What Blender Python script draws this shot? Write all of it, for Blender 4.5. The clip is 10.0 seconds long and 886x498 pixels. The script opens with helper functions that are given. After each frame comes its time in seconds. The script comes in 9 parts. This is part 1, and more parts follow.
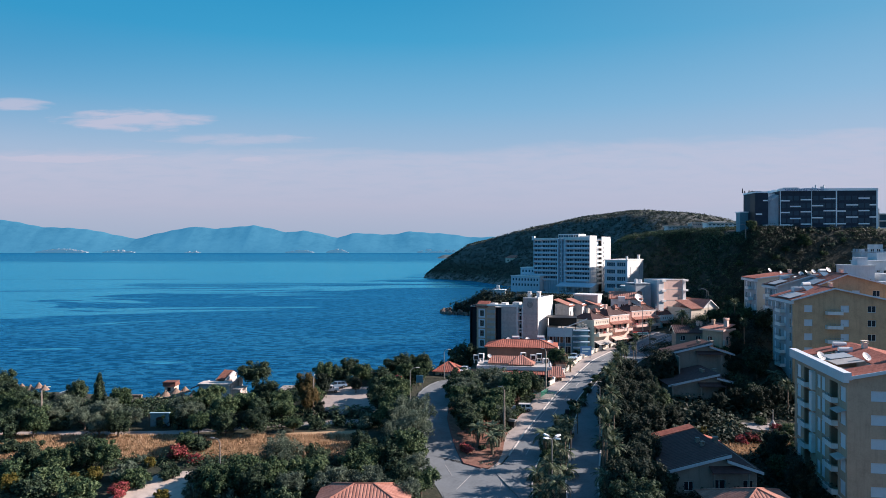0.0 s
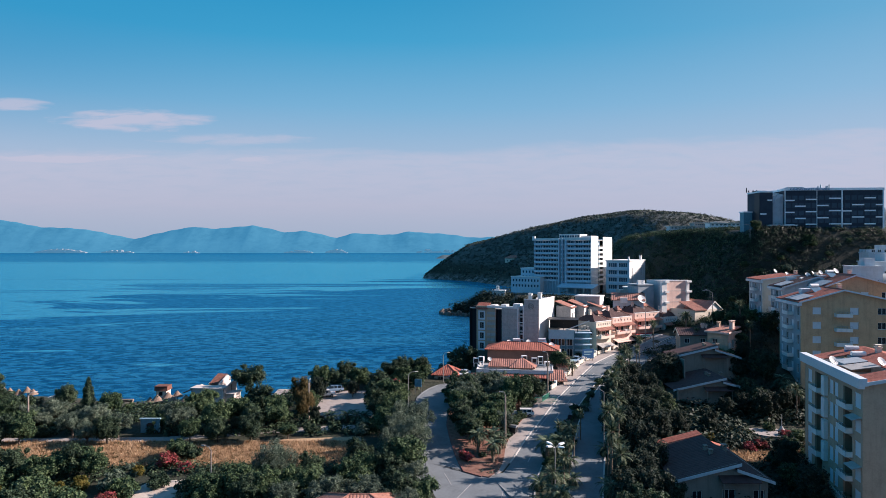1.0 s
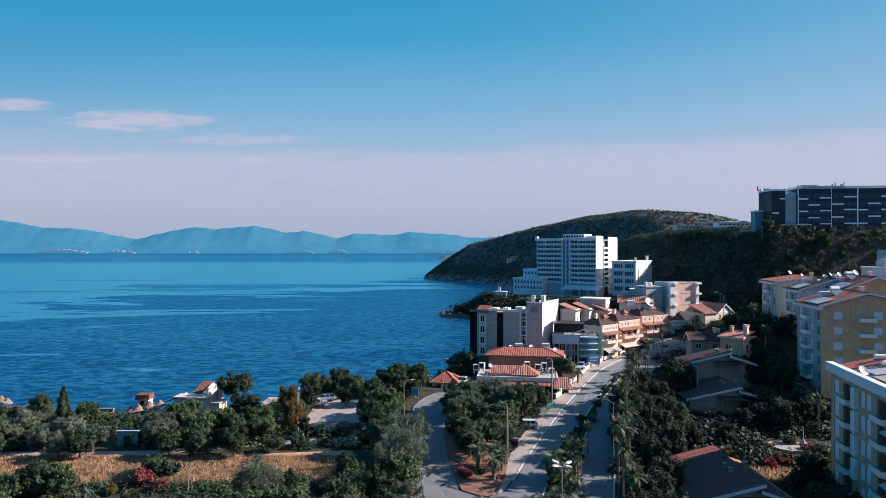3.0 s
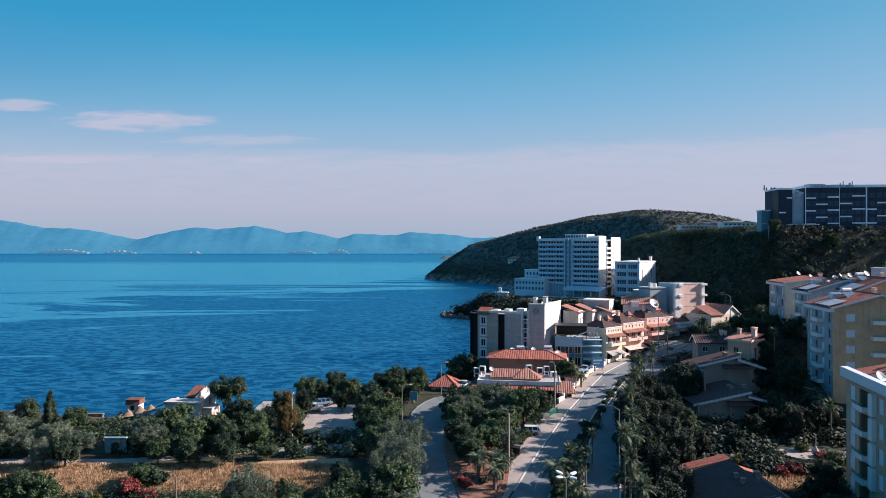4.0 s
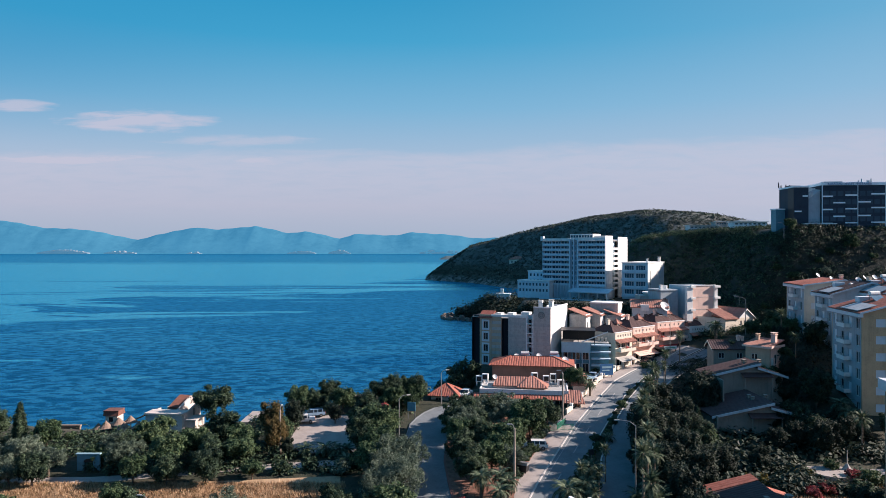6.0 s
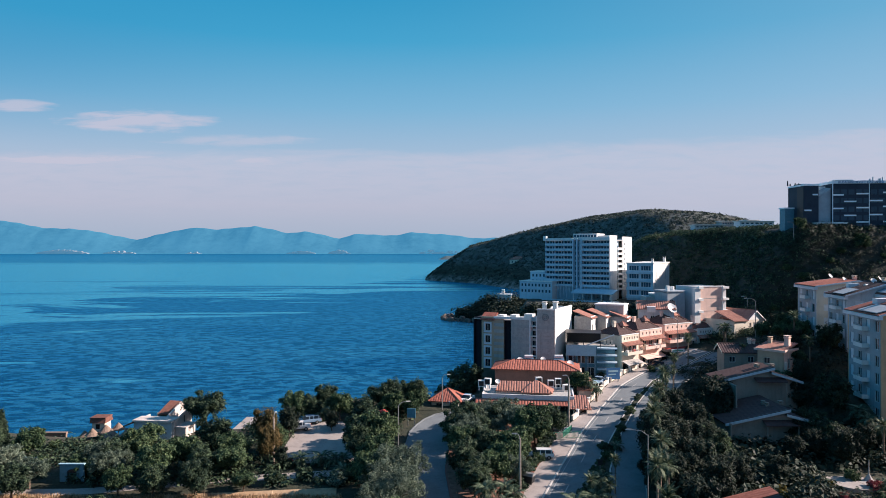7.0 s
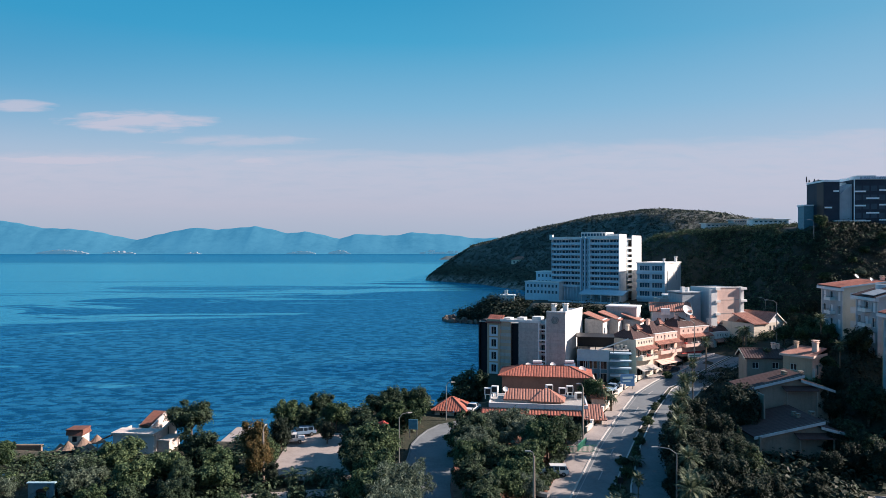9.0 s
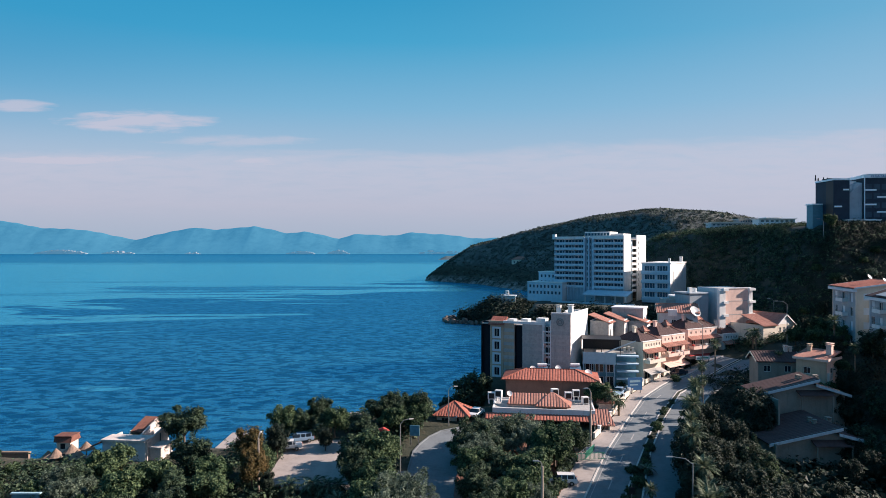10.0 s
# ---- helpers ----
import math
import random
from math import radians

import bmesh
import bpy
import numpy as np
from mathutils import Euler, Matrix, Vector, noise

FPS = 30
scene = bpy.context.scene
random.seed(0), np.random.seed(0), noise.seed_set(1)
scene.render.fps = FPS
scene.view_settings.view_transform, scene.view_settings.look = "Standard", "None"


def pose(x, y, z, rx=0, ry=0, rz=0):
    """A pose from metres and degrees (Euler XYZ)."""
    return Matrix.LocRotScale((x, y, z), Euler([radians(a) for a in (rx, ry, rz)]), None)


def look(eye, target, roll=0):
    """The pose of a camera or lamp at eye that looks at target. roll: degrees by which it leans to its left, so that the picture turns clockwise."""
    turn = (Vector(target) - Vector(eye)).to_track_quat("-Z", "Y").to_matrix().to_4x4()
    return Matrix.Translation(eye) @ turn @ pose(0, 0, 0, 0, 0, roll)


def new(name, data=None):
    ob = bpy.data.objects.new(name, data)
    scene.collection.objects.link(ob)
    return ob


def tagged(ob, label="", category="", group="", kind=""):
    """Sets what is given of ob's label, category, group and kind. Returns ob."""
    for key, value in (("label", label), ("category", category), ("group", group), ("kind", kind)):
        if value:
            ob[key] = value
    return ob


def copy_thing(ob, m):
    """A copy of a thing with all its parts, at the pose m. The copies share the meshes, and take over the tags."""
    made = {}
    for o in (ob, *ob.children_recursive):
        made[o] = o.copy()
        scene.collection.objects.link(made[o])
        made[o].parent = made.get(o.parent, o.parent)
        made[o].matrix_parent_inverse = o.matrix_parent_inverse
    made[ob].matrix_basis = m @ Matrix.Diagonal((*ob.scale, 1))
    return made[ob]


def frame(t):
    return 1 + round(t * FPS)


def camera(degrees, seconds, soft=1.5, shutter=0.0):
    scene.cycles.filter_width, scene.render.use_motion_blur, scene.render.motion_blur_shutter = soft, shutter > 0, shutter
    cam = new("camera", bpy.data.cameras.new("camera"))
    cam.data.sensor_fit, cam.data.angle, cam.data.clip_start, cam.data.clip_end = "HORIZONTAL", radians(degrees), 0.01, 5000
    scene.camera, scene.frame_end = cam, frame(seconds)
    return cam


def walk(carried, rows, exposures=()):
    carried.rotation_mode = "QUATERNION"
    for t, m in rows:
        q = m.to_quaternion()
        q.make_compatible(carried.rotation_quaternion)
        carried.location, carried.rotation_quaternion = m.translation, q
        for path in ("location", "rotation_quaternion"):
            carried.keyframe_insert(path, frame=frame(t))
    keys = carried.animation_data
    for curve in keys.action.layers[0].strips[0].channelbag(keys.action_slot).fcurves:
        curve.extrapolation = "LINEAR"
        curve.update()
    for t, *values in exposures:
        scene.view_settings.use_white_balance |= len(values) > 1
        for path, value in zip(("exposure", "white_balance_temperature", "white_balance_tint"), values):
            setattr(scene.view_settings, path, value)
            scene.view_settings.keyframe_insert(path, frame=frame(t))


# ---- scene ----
# ---------------- camera ----------------
cam = camera(66.3, 10.0, soft=0.4)
EYE = 38.0
ROWS = [
    (0.0, 0.000, 0.000, 0.000, -0.127, -0.189),
    (0.5, -0.020, 1.720, 0.055, -0.180, -0.182),
    (1.0, 0.030, 3.620, 0.088, -0.195, -0.176),
    (1.5, 0.160, 5.640, 0.104, -0.182, -0.170),
    (2.0, 0.350, 7.620, 0.111, -0.147, -0.163),
    (2.5, 0.560, 9.560, 0.114, -0.100, -0.156),
    (4.0, 1.074, 15.503, 0.125, 0.037, -0.137),
    (4.5, 1.205, 17.410, 0.140, 0.082, -0.126),
    (5.0, 1.275, 19.400, 0.148, 0.112, -0.119),
    (5.5, 1.260, 21.550, 0.142, 0.116, -0.115),
    (7.0, 0.940, 28.760, 0.105, 0.083, -0.108),
    (7.5, 0.785, 31.060, 0.040, 0.076, -0.108),
    (8.0, 0.620, 33.270, -0.055, 0.088, -0.107),
    (8.5, 0.465, 35.330, -0.140, 0.104, -0.102),
    (9.0, 0.280, 37.270, -0.190, 0.108, -0.095),
    (9.5, 0.050, 39.200, -0.228, 0.092, -0.090),
    (10.0, -0.216, 41.171, -0.261, 0.054, -0.089),
]
walk(cam, [(t, pose(x, y, EYE + z, 90 + pitch, 0, yaw)) for t, x, y, z, yaw, pitch in ROWS], exposures=((0.0, 0.91, 6480, 12), (4.5, 0.94, 6560, 11), (10.0, 0.96, 6720, 10)))

# ---------------- sky and sun ----------------
SUN_AZ, SUN_EL = 85.0, 27.5   # degrees from straight ahead towards the right, and above the horizon
world = bpy.data.worlds.new("sky")
scene.world = world
world.use_nodes = True
wt = world.node_tree
wt.nodes.clear()


def N(tree, kind, **props):
    n = tree.nodes.new(kind)
    for k, v in props.items():
        if k == "op":
            n.operation = v
        elif k == "blend":
            n.blend_type = v
        elif k == "dtype":
            n.data_type = v
    return n


def math_node(tree, op, a, b=None, c=None, clamp=False):
    n = tree.nodes.new("ShaderNodeMath")
    n.operation, n.use_clamp = op, clamp
    for i, v in enumerate((a, b, c)):
        if v is None:
            continue
        if isinstance(v, (int, float)):
            n.inputs[i].default_value = v
        else:
            tree.links.new(v, n.inputs[i])
    return n.outputs[0]


def mix_node(tree, fac, a, b, blend="MIX"):
    n = tree.nodes.new("ShaderNodeMix")
    n.data_type, n.blend_type = "RGBA", blend
    n.clamp_factor = True
    for sock, v in ((n.inputs[0], fac), (n.inputs[6], a), (n.inputs[7], b)):
        if isinstance(v, (int, float)):
            sock.default_value = v
        elif isinstance(v, tuple):
            sock.default_value = (*v, 1.0)[:4]
        else:
            tree.links.new(v, sock)
    return n.outputs[2]


def ramp_node(tree, fac, stops, mode="LINEAR"):
    n = tree.nodes.new("ShaderNodeValToRGB")
    r = n.color_ramp
    r.interpolation = mode
    while len(r.elements) < len(stops):
        r.elements.new(0.5)
    for e, (p, c) in zip(r.elements, stops):
        e.position, e.color = p, (*c, 1.0)[:4]
    if fac is not None:
        tree.links.new(fac, n.inputs[0])
    return n.outputs[0]


def noise_node(tree, vec, scale, detail=3.0, rough=0.55, dist=0.0):
    n = tree.nodes.new("ShaderNodeTexNoise")
    n.inputs["Scale"].default_value = scale
    n.inputs["Detail"].default_value = detail
    n.inputs["Roughness"].default_value = rough
    n.inputs["Distortion"].default_value = dist
    if vec is not None:
        tree.links.new(vec, n.inputs["Vector"])
    return n.outputs["Fac"]


def smooth(tree, v, lo, hi, a=0.0, b=1.0):
    n = tree.nodes.new("ShaderNodeMapRange")
    n.interpolation_type = "SMOOTHSTEP"
    tree.links.new(v, n.inputs[0])
    for i, x in enumerate((lo, hi, a, b)):
        n.inputs[i + 1].default_value = x
    return n.outputs[0]


sky = wt.nodes.new("ShaderNodeTexSky")
sky.sky_type = "NISHITA"
sky.sun_disc = False
sky.sun_elevation = radians(SUN_EL)
sky.sun_rotation = radians(SUN_AZ)
sky.altitude = 40
sky.air_density, sky.dust_density, sky.ozone_density = 1.0, 0.6, 3.0
tc = wt.nodes.new("ShaderNodeTexCoord")
sep = wt.nodes.new("ShaderNodeSeparateXYZ")
wt.links.new(tc.outputs["Generated"], sep.inputs[0])
dx, dy, dz = sep.outputs
# elevation gradient of the clear sky over the bay: lilac haze low down, deep cyan blue higher up
clear = ramp_node(wt, dz, [(0.0, (0.37, 0.46, 0.61)), (0.06, (0.46, 0.50, 0.645)), (0.125, (0.39, 0.52, 0.70)),
                           (0.20, (0.20, 0.46, 0.70)), (0.29, (0.055, 0.37, 0.64)), (0.36, (0.025, 0.31, 0.58)), (0.6, (0.03, 0.18, 0.43)), (1.0, (0.025, 0.14, 0.36))])
# the sky away from the sun, behind the camera, is a deeper blue down to the horizon
anti = ramp_node(wt, dz, [(0.0, (0.12, 0.26, 0.44)), (0.2, (0.075, 0.24, 0.46)), (0.6, (0.03, 0.18, 0.43)), (1.0, (0.025, 0.14, 0.36))])
clear = mix_node(wt, smooth(wt, math_node(wt, "ADD", dy, math_node(wt, "MULTIPLY", dx, 0.3)), 0.45, -0.1), clear, anti)
nish = mix_node(wt, 1.0, sky.outputs[0], (0.016, 0.016, 0.016), "MULTIPLY")
blue = mix_node(wt, 0.93, nish, clear)
# wisps of cloud, laid out by direction (across / ahead, up / ahead)
ay = math_node(wt, "MAXIMUM", dy, 0.05)
ca = math_node(wt, "DIVIDE", dx, ay)
ce = math_node(wt, "DIVIDE", dz, ay)
cv = wt.nodes.new("ShaderNodeCombineXYZ")
wt.links.new(math_node(wt, "MULTIPLY", ca, 2.2), cv.inputs[0])
wt.links.new(math_node(wt, "MULTIPLY", ce, 14.0), cv.inputs[1])
cn = noise_node(wt, cv.outputs[0], 2.3, 5.0, 0.6, 0.4)
cn2 = noise_node(wt, cv.outputs[0], 7.0, 4.0, 0.6, 0.3)
edge = math_node(wt, "ADD", ce, math_node(wt, "MULTIPLY", math_node(wt, "SUBTRACT", cn, 0.5), 0.05))
edge = math_node(wt, "SUBTRACT", edge, math_node(wt, "MULTIPLY", math_node(wt, "MAXIMUM", ca, 0.0), 0.05))
band = smooth(wt, edge, 0.147, 0.128, 0.0, 0.42)
cloud = math_node(wt, "MULTIPLY", band, smooth(wt, ce, 0.02, 0.12))
cloud = math_node(wt, "MULTIPLY", cloud, smooth(wt, cn2, 0.2, 0.62, 0.45, 1.0))
for a0, e0, hw, hh, amt in ((-0.455, 0.187, 0.12, 0.018, 0.68), (-0.56, 0.130, 0.19, 0.008, 0.65), (-0.65, 0.209, 0.09, 0.010, 0.62), (-0.272, 0.127, 0.045, 0.008, 0.6), (-0.30, 0.158, 0.12, 0.009, 0.4)):
    ex = math_node(wt, "DIVIDE", math_node(wt, "SUBTRACT", ca, a0), hw)
    ey = math_node(wt, "DIVIDE", math_node(wt, "SUBTRACT", ce, e0), hh)
    r2 = math_node(wt, "ADD", math_node(wt, "MULTIPLY", ex, ex), math_node(wt, "MULTIPLY", ey, ey))
    r2 = math_node(wt, "ADD", r2, math_node(wt, "MULTIPLY", math_node(wt, "SUBTRACT", cn2, 0.5), 2.6))
    cloud = math_node(wt, "MAXIMUM", cloud, smooth(wt, r2, 1.1, 0.0, 0.0, amt))
blue = mix_node(wt, smooth(wt, ca, -0.2, 0.9, 0.0, 0.16), blue, (0.62, 0.68, 0.82))
blue = mix_node(wt, math_node(wt, "MULTIPLY", smooth(wt, ca, -0.05, -0.7, 0.0, 0.5), smooth(wt, ce, 0.12, 0.32)), blue, (0.02, 0.27, 0.53))
skyc = mix_node(wt, cloud, blue, (0.58, 0.55, 0.67))
bg = wt.nodes.new("ShaderNodeBackground")
bg.inputs["Strength"].default_value = 0.545
wt.links.new(skyc, bg.inputs["Color"])
wo = wt.nodes.new("ShaderNodeOutputWorld")
wt.links.new(bg.outputs[0], wo.inputs[0])

sun = new("sun", bpy.data.lights.new("sun", "SUN"))
sun.data.energy, sun.data.angle, sun.data.color = 5.0, radians(0.6), (1.0, 0.86, 0.80)
sa, se = radians(SUN_AZ), radians(SUN_EL)
sun.matrix_world = look((300 * math.sin(sa), 300 * math.cos(sa), 300 * math.tan(se)), (0, 0, 0))


# ---------------- materials ----------------
def mat(name, col, rough=0.8, var=0.18, scale=1.2, bump=0.0, bscale=8.0, metal=0.0, spec=0.4, hue2=None, grime=0.0, rnd=0.0):
    """A worn surface: base colour varied at two scales, fine relief, and by object where rnd is set."""
    m = bpy.data.materials.new(name)
    m.use_nodes = True
    t = m.node_tree
    p = t.nodes["Principled BSDF"]
    p.inputs["Roughness"].default_value = rough
    p.inputs["Metallic"].default_value = metal
    p.inputs["Specular IOR Level"].default_value = spec
    geo = t.nodes.new("ShaderNodeNewGeometry")
    pos = geo.outputs["Position"]
    n1 = noise_node(t, pos, scale, 4.0, 0.6)
    n2 = noise_node(t, pos, scale * 7.3, 3.0, 0.6)
    f = math_node(t, "ADD", math_node(t, "MULTIPLY", n1, 0.6), math_node(t, "MULTIPLY", n2, 0.4))
    dark = tuple(max(0.0, c * (1 - var * 1.6)) for c in col)
    light = hue2 or tuple(min(1.0, c * (1 + var)) for c in col)
    c = ramp_node(t, f, [(0.3, dark), (0.5, col), (0.72, light)])
    if grime:
        st = t.nodes.new("ShaderNodeVectorMath")
        st.operation = "MULTIPLY"
        st.inputs[1].default_value = (1.6, 1.6, 0.12)
        t.links.new(pos, st.inputs[0])
        g = smooth(t, noise_node(t, st.outputs[0], 1.0, 4.0, 0.65), 0.48, 0.75, 0.0, grime)
        c = mix_node(t, g, c, tuple(x * 0.45 for x in col))
    if rnd:
        oi = t.nodes.new("ShaderNodeObjectInfo")
        c = mix_node(t, math_node(t, "MULTIPLY", oi.outputs["Random"], rnd), c, tuple(x * 0.5 for x in col))
    t.links.new(c, p.inputs["Base Color"])
    if bump:
        b = t.nodes.new("ShaderNodeBump")
        b.inputs["Strength"].default_value = bump
        b.inputs["Distance"].default_value = 0.05
        t.links.new(noise_node(t, pos, bscale, 4.0, 0.6), b.inputs["Height"])
        t.links.new(b.outputs[0], p.inputs["Normal"])
    return m


def leaf_mat(name, a, b, c, trans=0.36):
    """Foliage: hue varied by tree and by leaf clump, with some light passing through."""
    m = bpy.data.materials.new(name)
    m.use_nodes = True
    t = m.node_tree
    p = t.nodes["Principled BSDF"]
    geo = t.nodes.new("ShaderNodeNewGeometry")
    oi = t.nodes.new("ShaderNodeObjectInfo")
    f = math_node(t, "ADD", math_node(t, "MULTIPLY", geo.outputs["Random Per Island"], 0.72), math_node(t, "MULTIPLY", oi.outputs["Random"], 0.28))
    # lit clumps and dark gaps within each crown, put into the leaf colour
    clump = math_node(t, "MULTIPLY", math_node(t, "SUBTRACT", noise_node(t, geo.outputs["Position"], 0.85, 3.0, 0.6), 0.5), 1.7)
    f = math_node(t, "ADD", f, clump, clamp=True)
    col = ramp_node(t, f, [(0.1, a), (0.5, b), (0.9, c)])
    t.links.new(col, p.inputs["Base Color"])
    p.inputs["Roughness"].default_value = 0.6
    p.inputs["Specular IOR Level"].default_value = 0.2
    tr = t.nodes.new("ShaderNodeBsdfTranslucent")
    t.links.new(col, tr.inputs["Color"])
    mx = t.nodes.new("ShaderNodeMixShader")
    mx.inputs[0].default_value = trans
    t.links.new(p.outputs[0], mx.inputs[1])
    t.links.new(tr.outputs[0], mx.inputs[2])
    t.links.new(mx.outputs[0], t.nodes["Material Output"].inputs[0])
    return m


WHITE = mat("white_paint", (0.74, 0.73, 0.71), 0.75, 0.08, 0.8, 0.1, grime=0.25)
CREAM = mat("cream_render", (0.66, 0.58, 0.48), 0.85, 0.1, 0.7, 0.15, grime=0.3)
APTFRONT = mat("ochre_render", (0.56, 0.37, 0.225), 0.9, 0.14, 0.6, 0.1, grime=0.35)
BEIGE = mat("beige_render", (0.50, 0.36, 0.26), 0.85, 0.12, 0.6, 0.15, grime=0.35)
GREYBL = mat("grey_blue_render", (0.52, 0.56, 0.59), 0.8, 0.1, 0.7, 0.12, grime=0.3)
# white paint with the blue of its shaded side put into the colour
SHADEWHITE = mat("blue_shaded_white", (0.47, 0.60, 0.68), 0.75, 0.08, 0.8, 0.1, grime=0.2)
# blue-grey for walls turned from the sun, shade put into colour; also sheeting
SIDEBLUE = mat("blue_grey_shade_and_sheeting", (0.34, 0.385, 0.42), 0.85, 0.12, 0.7, 0.12, grime=0.35)
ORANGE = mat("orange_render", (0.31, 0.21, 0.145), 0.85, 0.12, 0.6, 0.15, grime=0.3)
PINK = mat("pink_render", (0.74, 0.52, 0.44), 0.85, 0.1, 0.7, 0.12, grime=0.3)
GLASSTOWER = mat("tower_glass", (0.030, 0.062, 0.092), 0.3, 0.25, 0.3, spec=0.3)
TOWERCLAD = mat("blue_black_cladding", (0.026, 0.04, 0.06), 0.6, 0.2, 0.5, 0.05, spec=0.2)
DARKCLAD = mat("dark_cladding", (0.014, 0.018, 0.026), 0.6, 0.2, 0.5, 0.05, spec=0.15)
STONE = mat("stone_cladding", (0.45, 0.41, 0.38), 0.8, 0.2, 2.0, 0.3, grime=0.3)
TILE = mat("terracotta_tile", (0.40, 0.125, 0.085), 0.8, 0.35, 1.5, 0.3, 14.0, hue2=(0.50, 0.20, 0.14), rnd=0.45)
TILEPALE = mat("pale_terracotta_tile", (0.43, 0.19, 0.14), 0.8, 0.35, 1.3, 0.3, 14.0, hue2=(0.52, 0.28, 0.21), rnd=0.45)
GREYBROWN = mat("grey_brown_render", (0.29, 0.245, 0.205), 0.9, 0.15, 0.6, 0.15, grime=0.35)
# red roof tile with deep shade put into its colour
TILESHADE = mat("shaded_roof_tile", (0.085, 0.046, 0.043), 0.8, 0.3, 1.3, 0.25, 14.0)
CONCRETE = mat("concrete", (0.40, 0.38, 0.36), 0.9, 0.18, 0.8, 0.3, grime=0.3)
ASPHALT = mat("asphalt", (0.165, 0.182, 0.192), 0.85, 0.18, 0.35, 0.2, 30.0)
PAVE = mat("pale_paving", (0.35, 0.305, 0.28), 0.85, 0.16, 0.5, 0.2, 12.0)
KERB = mat("kerb_stone", (0.50, 0.47, 0.44), 0.85, 0.15, 2.0)
KERBRED = mat("red_kerb", (0.23, 0.10, 0.08), 0.85, 0.2, 2.0)
LINE = mat("road_paint", (0.36, 0.35, 0.34), 0.8, 0.25, 3.0)
SOILRED = mat("red_soil", (0.22, 0.105, 0.075), 0.95, 0.35, 1.2, 0.5, 6.0, hue2=(0.28, 0.18, 0.13))
SAND = mat("sandy_soil", (0.50, 0.42, 0.36), 0.95, 0.2, 0.8, 0.4, 5.0)
BARK = mat("bark", (0.14, 0.10, 0.075), 0.95, 0.35, 3.0, 0.6, 9.0)
PALMBARK = mat("palm_bark", (0.20, 0.15, 0.11), 0.95, 0.35, 4.0, 0.6, 9.0)
STEEL = mat("galvanised_steel", (0.26, 0.26, 0.26), 0.5, 0.15, 2.0, metal=0.5)
WOODPOLE = mat("weathered_pole", (0.36, 0.29, 0.24), 0.9, 0.25, 3.0, 0.3)
BLACKMETAL = mat("black_metal", (0.02, 0.02, 0.022), 0.5, 0.2, 3.0)
GREENMETAL = mat("green_metal", (0.05, 0.25, 0.17), 0.5, 0.2, 3.0)
BANDWHITE = mat("white_metal_band", (0.80, 0.85, 0.88), 0.5, 0.05, 2.0)
SHUTTER = mat("white_shutter", (0.62, 0.66, 0.70), 0.6, 0.06, 2.0)
AWNRED = mat("red_awning", (0.50, 0.07, 0.06), 0.8, 0.2, 2.0)
SOLAR = mat("solar_panel", (0.10, 0.17, 0.24), 0.15, 0.15, 1.0, spec=0.8)
GLASS = mat("window_glass", (0.015, 0.022, 0.03), 0.15, 0.3, 0.5, spec=0.4)
GLASSBL = mat("blue_window_glass", (0.035, 0.09, 0.135), 0.2, 0.3, 0.3, spec=0.3)
ROCK = mat("shore_rock", (0.16, 0.12, 0.10), 0.9, 0.35, 0.5, 0.6, 2.0)
THATCH = mat("straw_thatch", (0.24, 0.165, 0.125), 0.95, 0.25, 3.0, 0.5, 20.0)
RUST = mat("rusty_roof_sheet", (0.17, 0.07, 0.05), 0.8, 0.35, 2.0, 0.3)
CARWHITE = mat("white_car_paint", (0.70, 0.70, 0.70), 0.25, 0.05, 1.0, spec=0.6)
CARDARK = mat("dark_car_paint", (0.03, 0.035, 0.045), 0.25, 0.1, 1.0, spec=0.6)
CARBLUE = mat("pale_blue_car_paint", (0.25, 0.36, 0.48), 0.3, 0.08, 1.0, spec=0.6)
RUBBER = mat("tyre_rubber", (0.015, 0.015, 0.015), 0.9, 0.2, 5.0)
SIGNBLUE = mat("blue_sign", (0.05, 0.16, 0.33), 0.5, 0.1, 2.0)
TEALDEEP = mat("deep_teal_render", (0.10, 0.24, 0.30), 0.8, 0.2, 2.0)
# hall walls darkened, the shade under the eaves put into the colour
WALLRED = mat("eave_shaded_render", (0.25, 0.14, 0.105), 0.85, 0.15, 0.7, 0.12, grime=0.3)
TEAL = mat("pale_teal_panel", (0.35, 0.52, 0.58), 0.6, 0.1, 2.0)
LEAF_DEEP = leaf_mat("deep_green_leaves", (0.012, 0.026, 0.016), (0.036, 0.062, 0.036), (0.105, 0.15, 0.082), 0.25)
# leaves of shaded plants, the deep shade put into their colour
LEAF_SHADE = leaf_mat("shade_dark_leaves", (0.008, 0.016, 0.012), (0.020, 0.034, 0.022), (0.052, 0.070, 0.044), 0.15)
LEAF_MID = leaf_mat("mid_green_leaves", (0.010, 0.026, 0.013), (0.048, 0.09, 0.042), (0.15, 0.20, 0.095), 0.25)
LEAF_OLIVE = leaf_mat("olive_grey_leaves", (0.022, 0.04, 0.03), (0.10, 0.14, 0.10), (0.27, 0.32, 0.235), 0.25)
LEAF_YEL = leaf_mat("yellowing_leaves", (0.07, 0.075, 0.015), (0.15, 0.13, 0.03), (0.24, 0.18, 0.045))
LEAF_BROWN = leaf_mat("browning_leaves", (0.06, 0.055, 0.02), (0.14, 0.10, 0.04), (0.22, 0.15, 0.07))
FLOWER = leaf_mat("pink_bougainvillea", (0.04, 0.05, 0.02), (0.28, 0.05, 0.055), (0.52, 0.12, 0.13), 0.15)
FROND = leaf_mat("palm_leaves", (0.016, 0.032, 0.018), (0.05, 0.08, 0.045), (0.20, 0.23, 0.145), 0.2)
